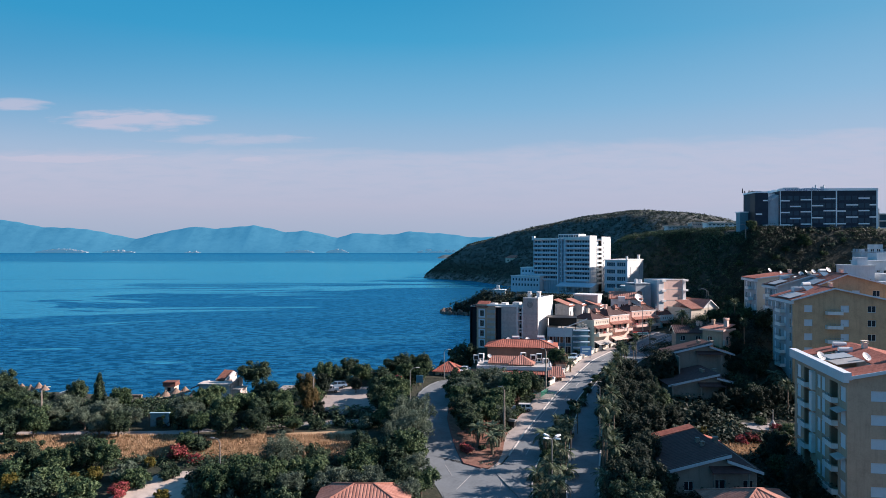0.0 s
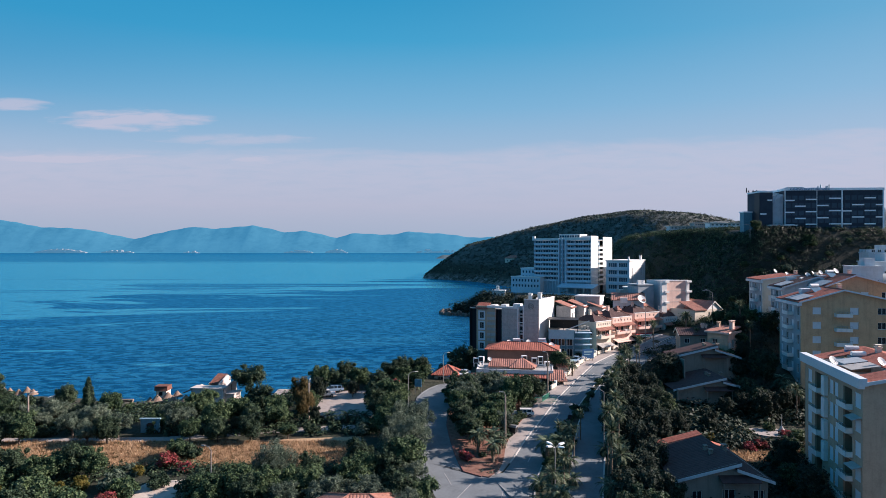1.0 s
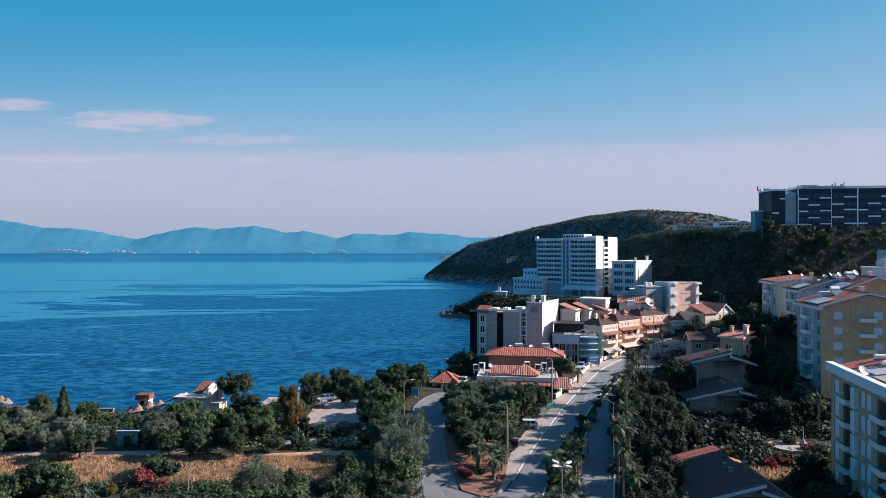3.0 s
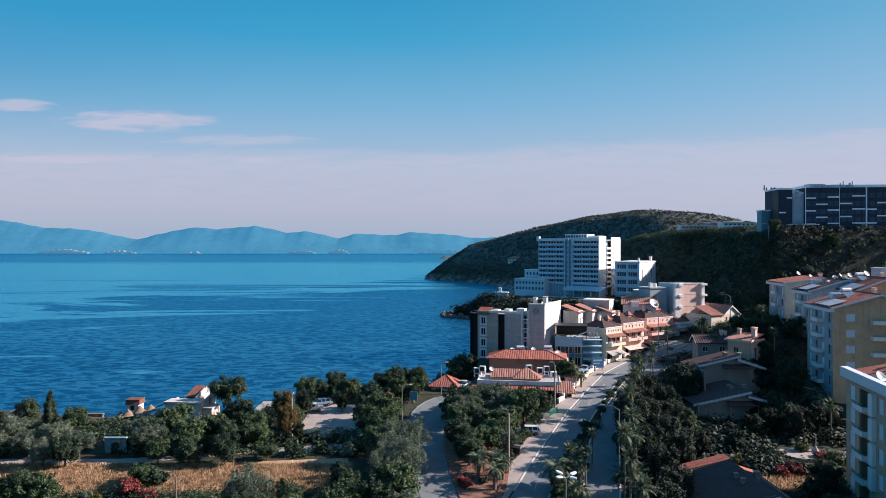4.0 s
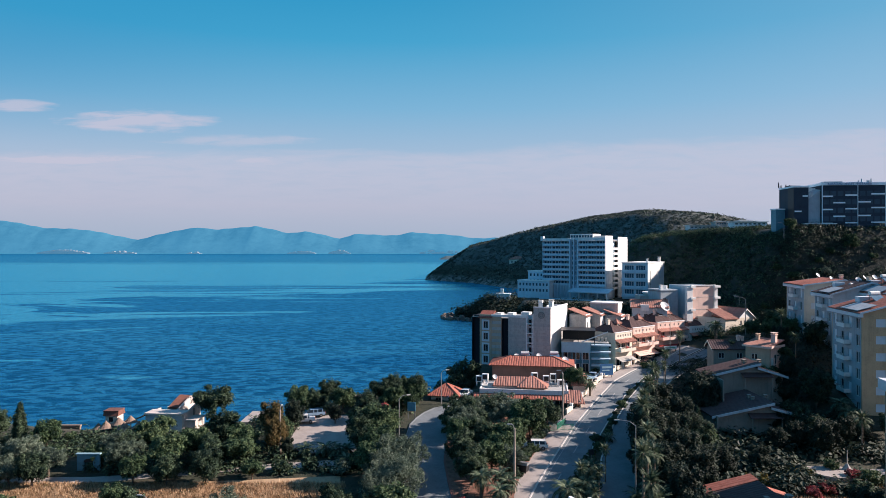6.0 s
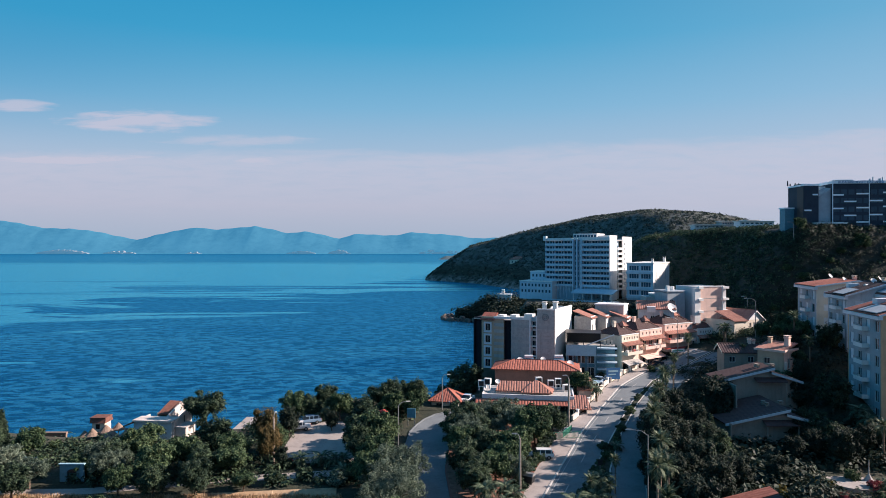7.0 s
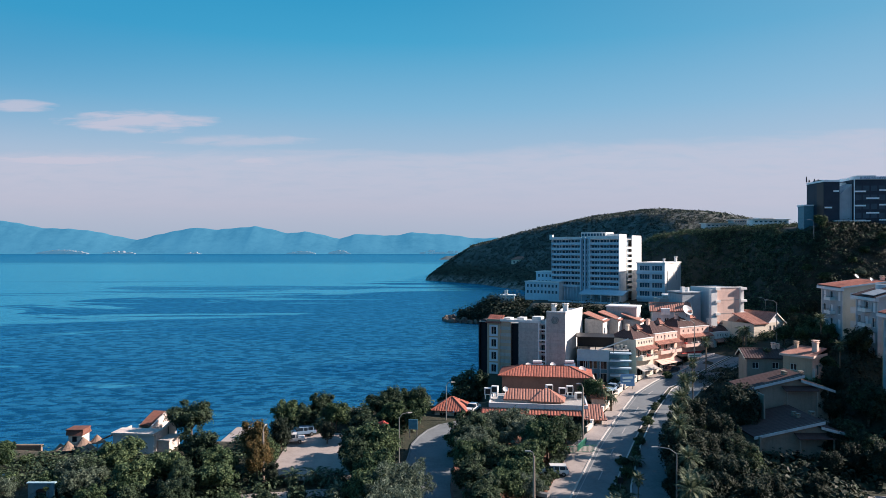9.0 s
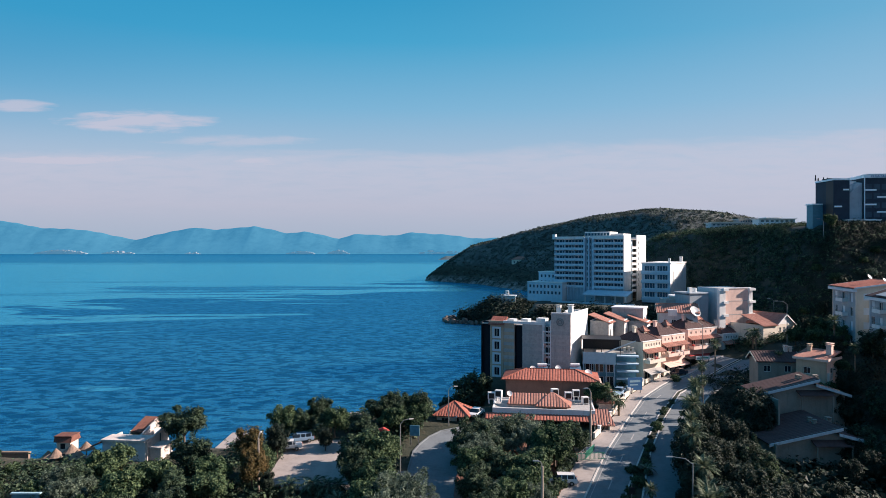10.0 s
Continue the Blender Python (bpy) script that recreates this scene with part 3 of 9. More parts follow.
def chimney(parent, x, y, z, h=1.2, w=0.6, material=None):
    bm = boxes((x - w / 2, x + w / 2, y - w / 2, y + w / 2, z, z + h), (x - w * 0.65, x + w * 0.65, y - w * 0.65, y + w * 0.65, z + h, z + h + 0.12))
    for sx in (-1, 1):
        for sy in (-1, 1):
            box(bm, x + sx * w * 0.4 - 0.06, x + sx * w * 0.4 + 0.06, y + sy * w * 0.4 - 0.06, y + sy * w * 0.4 + 0.06, z + h + 0.12, z + h + 0.36)
    box(bm, x - w * 0.65, x + w * 0.65, y - w * 0.65, y + w * 0.65, z + h + 0.36, z + h + 0.45)
    return part("chimney", bm, material or CREAM, parent)


def balcony(parent, m, w, d=1.3, slab_mat=None, rail_mat=None):
    """A slab with a solid front, rails above it and side panels."""
    key = ("balc", round(w, 2), round(d, 2), (slab_mat or WHITE).name)
    if key not in MESHES:
        bm = boxes((0, w, -d, 0, -0.16, 0), (0, w, -d, -d + 0.1, 0, 0.55), (0, 0.1, -d + 0.1, 0, 0, 0.55), (w - 0.1, w, -d + 0.1, 0, 0, 0.55))
        me = bpy.data.meshes.new("balcony")
        bm.to_mesh(me), bm.free()
        me.materials.append(slab_mat or WHITE)
        bm = boxes((0, w, -d + 0.02, -d + 0.06, 0.92, 0.97))
        for i in range(int(w / 0.5) + 1):
            x = 0.03 + i * (w - 0.06) / max(1, int(w / 0.5))
            box(bm, x - 0.02, x + 0.02, -d + 0.02, -d + 0.06, 0.55, 0.92)
        m2 = bpy.data.meshes.new("railing")
        bm.to_mesh(m2), bm.free()
        m2.materials.append(rail_mat or STEEL)
        MESHES[key] = (me, m2)
    me, m2 = MESHES[key]
    b = from_mesh("balcony", me, parent, "", m)
    from_mesh("railing", m2, b)
    return b


def disc_mesh(bm, c, r, n=14, depth=0.25, tilt=(0, -0.8, 0.6)):
    """A shallow dish."""
    a = Vector(tilt).normalized()
    u = a.orthogonal().normalized()
    w = a.cross(u)
    c = Vector(c)
    rings = []
    for k, (rr, dd) in enumerate(((0.05, 0.0), (0.55, 0.3), (1.0, 1.0))):
        rings.append([bm.verts.new(c + (u * math.cos(2 * math.pi * i / n) + w * math.sin(2 * math.pi * i / n)) * r * rr + a * depth * r * dd) for i in range(n)])
    for k in range(2):
        for i in range(n):
            j = (i + 1) % n
            bm.faces.new((rings[k][i], rings[k][j], rings[k + 1][j], rings[k + 1][i]))
    bm.faces.new(rings[0][::-1])


def dish(x, y, z, r=0.5, yaw=0):
    """A satellite dish on its mast, standing on a roof."""
    t = thing("satellite_dish", pose(x, y, z, 0, 0, yaw), "white satellite dish on a short roof mast", "satellite dish", "rooftop dishes")
    if "dish" not in MESHES:
        bm = bmesh.new()
        disc_mesh(bm, (0, -0.1, 0.75), 1.0)
        a = bpy.data.meshes.new("reflector")
        bm.to_mesh(a), bm.free()
        a.materials.append(WHITE)
        bm = bmesh.new()
        tube(bm, (0, 0, -0.3), (0, 0, 0.8), 0.07, 0.07, 6)
        tube(bm, (0, -0.1, 0.2), (0, -0.9, 0.95), 0.04, 0.04, 5)
        b = bpy.data.meshes.new("mast")
        bm.to_mesh(b), bm.free()
        b.materials.append(STEEL)
        MESHES["dish"] = (a, b)
    a, b = MESHES["dish"]
    s = Matrix.Diagonal((r, r, r, 1))
    from_mesh("reflector", a, t, "", s)
    from_mesh("mast", b, t, "", s)
    return t


def solar_heater(x, y, z, yaw=0, s=1.0):
    """A roof water heater: a white tank over a sloping collector."""
    t = thing("solar_water_heater", pose(x, y, z, 0, 0, yaw), "solar water heater with white tank and sloping panel on a roof", "water heater", "rooftop heaters")
    if "heater" not in MESHES:
        bm = bmesh.new()
        tube(bm, (-0.75, 0.5, 1.25), (0.75, 0.5, 1.25), 0.3, 0.3, 10)
        a = bpy.data.meshes.new("tank")
        bm.to_mesh(a), bm.free()
        a.materials.append(WHITE)
        bm = bmesh.new()
        hexa(bm, [(-0.9, -0.9, 0.15), (0.9, -0.9, 0.15), (0.9, 0.45, 1.0), (-0.9, 0.45, 1.0), (-0.9, -0.93, 0.22), (0.9, -0.93, 0.22), (0.9, 0.42, 1.07), (-0.9, 0.42, 1.07)])
        b = bpy.data.meshes.new("collector")
        bm.to_mesh(b), bm.free()
        b.materials.append(SOLAR)
        bm = bmesh.new()
        for xx in (-0.7, 0.7):
            tube(bm, (xx, 0.5, 0), (xx, 0.5, 1.0), 0.035, 0.035, 5)
            tube(bm, (xx, -0.85, 0), (xx, -0.85, 0.2), 0.035, 0.035, 5)
        c = bpy.data.meshes.new("stand")
        bm.to_mesh(c), bm.free()
        c.materials.append(STEEL)
        MESHES["heater"] = (a, b, c)
    for n, me in zip(("tank", "collector", "stand"), MESHES["heater"]):
        from_mesh(n, me, t, "", Matrix.Diagonal((s, s, s, 1)))
    return t


# ---------------- the lie of the land ----------------
def sstep(lo, hi, v):
    t = np.clip((v - lo) / (hi - lo), 0, 1)
    return t * t * (3 - 2 * t)


RIDGE = ((-21.84, 825, -0.42), (-6.64, 850, 6.00), (11.01, 880, 13.45), (48.45, 910, 30.4), (88.28, 900, 47.4), (122.84, 860, 59.56), (157.64, 790, 69.97), (178.44, 720, 72.92), (194.37, 640, 71.54), (207.31, 590, 67.42), (219.36, 550, 59.62), (232.38, 530, 53.28), (260, 520, 48))


def ground(x, y):
    """Height of the land (and of the sea bed) in metres over the sea."""
    x, y = np.asarray(x, float), np.asarray(y, float)
    base = 3.1 + 0.102 * (np.clip(y, 97, 190) - 107) + 0.035 * np.clip(y - 190, 0, 80)
    base = base + 5.0 * sstep(60, 72, x) * sstep(126, 150, y) * (1 - 0.6 * sstep(168, 186, y)) + 2.5 * sstep(50, 62, x) * sstep(150, 164, y) + 1.5 * sstep(60, 75, x) * sstep(150, 185, y)
    hotel = sstep(17, 26, x) * (1 - sstep(76, 86, x)) * sstep(207, 226, y) * (1 - sstep(258, 290, y))
    plateau = 40.0 + 3.8 * sstep(62, 98, x)
    lead = sstep(79, 94, x)
    k = sstep(196 + 2 * lead, 241 - 29.5 * lead, y) * sstep(60, 82, x - 17 * (1 - sstep(244, 272, y)))
    base = base + (plateau - base) * np.clip(k, 0, 1) * (1 - 0.8 * sstep(290, 380, y) * (1 - sstep(150, 200, x)))
    base = base * (1 - hotel) + 21.6 * hotel
    # the long hill that runs out to the cape
    best = np.full(np.broadcast(x, y).shape, -30.0)
    for (xa, ya, za), (xb, yb, zb) in zip(RIDGE, RIDGE[1:]):
        ux, uy = xb - xa, yb - ya
        t = np.clip(((x - xa) * ux + (y - ya) * uy) / (ux * ux + uy * uy), 0, 1)
        d = np.hypot(x - xa - t * ux, y - ya - t * uy)
        zz = za + t * (zb - za)
        best = np.maximum(best, zz - 0.25 * np.sqrt(d * d + 100) + 2.5)
    cape = np.interp(y, (400, 600, 643, 688, 741, 790, 826, 860), (110, 88, 71, 53, 39, 8, -22, -22))
    best = np.minimum(best, np.maximum(-3.0, (x - cape) * 0.7))
    # the wooded point below the hotel
    point = 9.0 - 0.016 * (x - 34) ** 2 - 0.016 * (y - 392) ** 2
    point = np.maximum(point, 2.6 - 0.006 * (x - 22) ** 2 - 0.014 * (y - 392) ** 2)
    shore = 150 + 20 * sstep(-34, -12, x) + 2.0 * np.sin(x * 0.13)
    coast = np.interp(y, (0, 170, 186, 200, 240, 270, 300, 330), (3, 3, 4, 7, 20, 26, 60, 120))
    inland = np.maximum(shore - y, np.where(y < 330, x - coast, -20))
    inland = np.maximum(inland, np.minimum(x - 118, 420 - y))
    low = -3 + (base + 3) * sstep(-2.5, 7, inland)
    rough_ = 0.8 * np.sin(x * 0.07 + 1.3) * np.sin(y * 0.05) + 0.5 * np.sin(x * 0.19 + y * 0.11)
    return np.maximum(np.maximum(low, best + rough_ * (best > 1)), np.maximum(point, -3.0))


def gz(x, y):
    return float(ground(x, y))


def sheet(name, xs, ys, zf, material):
    X, Y = np.meshgrid(xs, ys)
    Z = zf(X, Y)
    nx, ny = len(xs), len(ys)
    me = bpy.data.meshes.new(name)
    me.from_pydata(np.stack([X.ravel(), Y.ravel(), Z.ravel()], 1).tolist(), [], [(j * nx + i, j * nx + i + 1, (j + 1) * nx + i + 1, (j + 1) * nx + i) for j in range(ny - 1) for i in range(nx - 1)])
    me.materials.append(material)
    for p in me.polygons:
        p.use_smooth = True
    return new(name, me)


land_x = np.concatenate([np.linspace(-420, -105, 22), np.arange(-100, 160, 2.0), np.linspace(164, 420, 30)])
land_y = np.concatenate([np.linspace(-80, 84, 12), np.arange(88, 262, 2.0), np.arange(266, 1000, 7.0)])
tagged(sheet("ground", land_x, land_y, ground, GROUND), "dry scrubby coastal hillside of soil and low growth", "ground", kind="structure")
sea_x = np.concatenate([[-4900, -2500, -1200], np.linspace(-600, 300, 10), [900, 2000, 4900]])
sea_y = np.concatenate([[-300], np.linspace(60, 900, 10), [1500, 2500, 4950]])
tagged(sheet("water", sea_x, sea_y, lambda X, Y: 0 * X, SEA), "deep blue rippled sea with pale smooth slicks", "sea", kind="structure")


# ---------------- far shore ----------------
def far_range(X, Y):
    crest = np.interp(X, (-4200, -3300, -2950, -2790, -2620, -2450, -2230, -2000, -1870, -1610, -1470, -1235, -1020, -910, -680, -590, -310, -205, -20, 190, 400, 800, 1400),
                      (150, 190, 222, 208, 168, 168, 140, 88, 128, 175, 158, 184, 136, 148, 100, 128, 122, 140, 130, 104, 104, 70, 40))
    wob = 2 * np.sin(X * 0.021) + 1.5 * np.sin(X * 0.057 + 2)
    fold = 0.5 + 0.10 * np.sin(X * 0.009 + 0.9 * np.sin(X * 0.004) + 0.006 * Y) * np.sin(X * 0.0043 + 1) + 0.05 * np.sin(X * 0.023 - 0.014 * Y + 1.5 * np.sin(X * 0.011))
    t = np.clip((Y - 4180) / 270, 0, 1.6)
    return -4 + (crest + wob + 4) * np.where(t <= 1, t ** (0.75 + 0.5 * fold), 1 - (t - 1) * 0.9)


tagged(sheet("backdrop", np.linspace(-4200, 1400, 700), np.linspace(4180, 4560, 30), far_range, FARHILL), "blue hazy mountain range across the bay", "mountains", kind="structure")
rng = random.Random(5)
for name, cx, w, n, zz in (("far_village", -2330, 150, 260, 13), ("far_village", -1980, 90, 60, 9), ("far_village", -870, 80, 70, 9), ("far_village", -640, 60, 60, 12), ("far_village", -1530, 40, 24, 7), ("far_village", -90, 60, 40, 12), ("far_village", 40, 90, 40, 10)):
    bm = bmesh.new()
    for i in range(n):
        d = rng.uniform(-1, 1)
        x = cx + d * w
        y = 4184 + rng.uniform(0, 14)
        z = max(0.5, zz * rng.uniform(0.1, 2.0) * (1 - 0.75 * d * d))
        box(bm, x - rng.uniform(4, 10), x + rng.uniform(4, 10), y - 30, y - 10, max(0.3, z - 4), z + rng.uniform(0, 2.5))
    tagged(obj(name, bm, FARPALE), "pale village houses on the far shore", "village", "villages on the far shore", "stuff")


def spit(X, Y):
    d = np.abs(Y - 2300 - 0.2 * (X - 60)) / 60
    return -2 + (13 + 6 * np.sin(X * 0.05) + 4 * np.sin(X * 0.13 + 1)) * np.clip(1.4 - d, 0, 1) * sstep(-75, 60, X)


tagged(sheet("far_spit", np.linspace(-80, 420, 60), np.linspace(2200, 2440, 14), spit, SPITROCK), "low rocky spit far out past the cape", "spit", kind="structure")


# ---------------- roads and paving ----------------
def plane_z(y):
    return 3.1 + 0.102 * (min(max(y, 97), 190) - 107)


def ribbon(bm, left, right, lift, step=3.0, thick=0.3):
    """A strip between two lines given as (x, y), laid on the ground."""
    def dense(line, n):
        seg = [0.0]
        for a, b in zip(line, line[1:]):
            seg.append(seg[-1] + math.hypot(b[0] - a[0], b[1] - a[1]))
        return [(np.interp(s, seg, [p[0] for p in line]), np.interp(s, seg, [p[1] for p in line])) for s in np.linspace(0, seg[-1], n)]
    length = sum(math.hypot(b[0] - a[0], b[1] - a[1]) for a, b in zip(left, left[1:]))
    n = max(2, int(length / step))
    L, R = dense(left, n), dense(right, n)
    top = [[bm.verts.new((p[0], p[1], max(plane_z(p[1]), gz(*p)) + lift)) for p in (l, r)] for l, r in zip(L, R)]
    low = [[bm.verts.new((p.co.x, p.co.y, p.co.z - thick)) for p in row] for row in top]
    for i in range(n - 1):
        bm.faces.new((top[i][0], top[i][1], top[i + 1][1], top[i + 1][0]))
        for s in (0, 1):
            q = (top[i][s], top[i + 1][s], low[i + 1][s], low[i][s])
            bm.faces.new(q if s == 0 else q[::-1])
    bm.faces.new((top[0][0], low[0][0], low[0][1], top[0][1]))
    bm.faces.new((top[-1][1], low[-1][1], low[-1][0], top[-1][0]))


def shift(line, d):
    """The line moved d metres to its right."""
    out = []
    for i, p in enumerate(line):
        a, b = line[max(0, i - 1)], line[min(len(line) - 1, i + 1)]
        ux, uy = b[0] - a[0], b[1] - a[1]
        l = math.hypot(ux, uy)
        out.append((p[0] + uy / l * d, p[1] - ux / l * d))
    return out


KERB_L = [(8.2, 105.5), (9.9, 108.6), (11.2, 111.5), (15.0, 121.5), (20.1, 133.5), (24.5, 143.8), (30.6, 156), (37.6, 169.3), (44.6, 178.2), (52.0, 184.6), (61, 189.5)]
MED_L = [(12.4, 92), (13.4, 101), (14.8, 107), (18.4, 118), (24.6, 132.4), (30.9, 146.3), (36.9, 159), (45.2, 173), (53.5, 180.4), (62.5, 185.6)]
MED_R = [(17.4, 92), (18.6, 101), (21.4, 113.2), (25.7, 129.2), (30.9, 143), (37.4, 157), (46.0, 172.6), (54.2, 179.8), (63, 184.8)]
LANE_R = [(21.6, 92), (23.2, 101), (26.4, 113), (30.5, 129), (35.4, 142.6), (41.6, 156), (50.0, 170.2), (57.8, 176.6), (66, 181.2)]
STREET_L = [(1.6, 90), (0.2, 97), (-1.4, 102.6), (-2.3, 113), (-3.5, 126), (-5.2, 137), (-4.6, 145), (-1.6, 151.5), (5.0, 155)]
ISLE_L = [(6.2, 106.6), (4.6, 107.2), (3.4, 108.6), (2.5, 113.5), (1.7, 120.4), (1.0, 129), (1.8, 138), (4.2, 145), (8, 149.5)]
bm = bmesh.new()
ribbon(bm, KERB_L, MED_L[:1] + MED_L[1:], 0.03)
road_ = tagged(obj("road", bm, ASPHALT), "grey asphalt road curving uphill past the shops", "road", kind="structure")
bm = bmesh.new()
ribbon(bm, MED_R, LANE_R, 0.03)
tagged(obj("road", bm, ASPHALT), "shaded asphalt carriageway beside the palm-planted median", "road", kind="structure")
bm = bmesh.new()
ribbon(bm, STREET_L, [(13.5, 90), (13.9, 98), (9.6, 106.8)] + ISLE_L, 0.026)
tagged(obj("road", bm, ASPHALT), "asphalt side street leading down to the sea", "road", kind="structure")
bm = bmesh.new()
ribbon(bm, [(1.2, 91), (0.2, 98), (-0.6, 103), (1.0, 107)], [(13, 91), (13.2, 98), (14.2, 105), (13.2, 108.5)], 0.022)
tagged(obj("junction", bm, ASPHALT), "worn asphalt where the two streets meet", "road", kind="structure")
bm = bmesh.new()
ribbon(bm, MED_L, MED_R, 0.14)
tagged(obj("median", bm, GROUND), "planted median strip of bare soil", "median", kind="structure")
for line, mat_, w in ((MED_L, KERB, 0.22), (MED_R, KERB, -0.22), (LANE_R, KERB, 0.25), (KERB_L[2:], KERB, -0.22), (ISLE_L, KERBRED, 0.3), (STREET_L[2:], ASPHALT, -0.22)):
    bm = bmesh.new()
    a, b = line, shift(line, w)
    if w < 0:
        a, b = b, a
    ribbon(bm, a, b, 0.17)
    tagged(obj("kerb", bm, mat_), "raised stone kerb along the road", "kerb", kind="structure")
# the planted island between the two streets, and the paved bay beside it
bm = bmesh.new()
ISLE_R = [(7.4, 106.4), (8.6, 107.6), (9.6, 110.4), (10.4, 114), (10.9, 118), (12.8, 124.5), (15.6, 131.5), (17.8, 137), (20, 143)]
ribbon(bm, shift(ISLE_L, 0.3), ISLE_R, 0.13)
tagged(obj("planting_bed", bm, SOILRED), "red-brown planting bed on the traffic island", "planting bed", kind="structure")
bm = bmesh.new()
ribbon(bm, ISLE_R, shift(KERB_L[:8], -0.22)[1:], 0.10)
tagged(obj("pavement", bm, PAVE), "pale paved bay with a parked car", "pavement", kind="structure")
bm = bmesh.new()
ribbon(bm, shift(KERB_L[5:], -2.6), shift(KERB_L[5:], -0.22), 0.12)
tagged(obj("pavement", bm, PAVE), "pale pavement in front of the shops", "pavement", kind="structure")
bm = bmesh.new()
ribbon(bm, shift(STREET_L[2:6], -2.0), shift(STREET_L[2:6], -0.3), 0.12)
tagged(obj("pavement", bm, ASPHALT), "grey pavement along the side street", "pavement", kind="structure")
# lane, car park, sandy patch on the seaward side
bm = bmesh.new()
ribbon(bm, [(-110, 121.4), (-79, 122.2), (-49, 122.6), (-29, 126.6), (-15, 128.7), (-3.5, 128.8)], [(-110, 119.6), (-79, 120.4), (-49, 120.7), (-29, 124.7), (-14, 126.7), (-3.2, 126.5)], 0.04)
tagged(obj("lane", bm, PAVE), "pale dusty lane behind the dry field", "lane", kind="structure")
bm = bmesh.new()
ribbon(bm, [(-24.4, 131.0), (-24.6, 138), (-24.2, 148.5)], [(-10.6, 131.4), (-11.4, 138), (-11.0, 148.5)], 0.05)
tagged(obj("car_park", bm, PAVE), "pale paved car park among trees", "car park", kind="structure")
bm = bmesh.new()
ribbon(bm, [(-50, 92), (-47.5, 97), (-45, 102), (-43.5, 105.2)], [(-37, 92), (-36.6, 97), (-36.8, 101), (-38, 106)], 0.05)
tagged(obj("sandy_yard", bm, SAND), "pale sandy yard between bushes", "yard", kind="structure")
# lane paint
paint = bmesh.new()
mid = [((a[0] + b[0]) / 2, (a[1] + b[1]) / 2) for a, b in zip(KERB_L[1:], [(13.6, 102), (14.8, 107), (18.4, 118), (24.6, 132.4), (29, 142), (33.5, 152), (40.3, 166), (46, 174), (54, 181), (62, 185.6)])]
for i in range(9):
    t0 = 0.14 + i * 0.09
    seg = np.linspace(0, 1, len(mid))
    pts = [(float(np.interp(t, seg, [p[0] for p in mid])), float(np.interp(t, seg, [p[1] for p in mid]))) for t in (t0, t0 + 0.026)]
    ribbon(paint, shift(pts, -0.07), shift(pts, 0.07), 0.045, 9, 0.02)
edge_line = shift(KERB_L[3:], 0.45)
ribbon(paint, edge_line, shift(edge_line, 0.09), 0.045, 3, 0.02)
for a, b in (((2.2, 99.5), (4.6, 104.4)), ((8.4, 98.5), (9.4, 103.5)), ((12.2, 98), (12.6, 101)), ((0.6, 108), (1.6, 104))):
    ribbon(paint, shift([a, b], -0.05), shift([a, b], 0.05), 0.05, 9, 0.02)
for i in range(5):
    x = 9.6 + i * 0.55
    ribbon(paint, [(x, 96.2), (x + 0.25, 98)], [(x + 0.3, 96.2), (x + 0.55, 98)], 0.05, 9, 0.02)
tagged(obj("road_marking", paint, LINE), "worn white road markings", "road marking", kind="structure")


# ---------------- trees and plants ----------------
def leaf_quad(vs, fs, c, n, size, rg, asp=0.7):
    n = Vector(n)
    if n.length < 1e-4:
        n = Vector((0, 0, 1))
    n.normalize()
    u = n.orthogonal().normalized()
    a = rg.uniform(0, 6.283)
    w = n.cross(u)
    u, w = u * math.cos(a) + w * math.sin(a), w * math.cos(a) - u * math.sin(a)
    k = len(vs)
    s = size * rg.uniform(0.6, 1.3)
    bend = n * s * 0.25
    vs += [c - u * s - bend, c - w * s * asp, c + u * s - bend, c + w * s * asp]
    fs += [(k, k + 1, k + 2, k + 3)]


def crown_mesh(name, lumps, count, size, material, seed, up=0.5, asp=0.7):
    """A crown of many small leaf sprays scattered over and inside uneven lumps (x, y, z, rx, ry, rz)."""
    rg = random.Random(seed)
    vs, fs = [], []
    count, size = int(count * 1.9), size * 0.72
    vol = [l[3] * l[4] + l[4] * l[5] + l[3] * l[5] for l in lumps]
    for l, v in zip(lumps, vol):
        c0 = Vector(l[:3])
        n = int(count * v / sum(vol))
        ph = [rg.uniform(0, 6.28) for _ in range(4)]
        for _ in range(n):
            d = Vector((rg.gauss(0, 1), rg.gauss(0, 1), rg.gauss(0, 1))).normalized()
            wob = 1 + 0.30 * math.sin(5 * d.x + ph[0]) * math.sin(5 * d.y + ph[1]) + 0.16 * math.sin(9 * d.z + ph[2] + 4 * d.x)
            r = wob * rg.uniform(0.3, 1.0) ** 0.4
            p = c0 + Vector((d.x * l[3] * r, d.y * l[4] * r, d.z * l[5] * r))
            nn = d + Vector((rg.gauss(0, 0.5), rg.gauss(0, 0.5), rg.gauss(0, 0.5) + up))
            leaf_quad(vs, fs, p, nn, size, rg, asp)
    me = bpy.data.meshes.new(name)
    me.from_pydata([tuple(v) for v in vs], [], fs)
    me.materials.append(material)
    return me


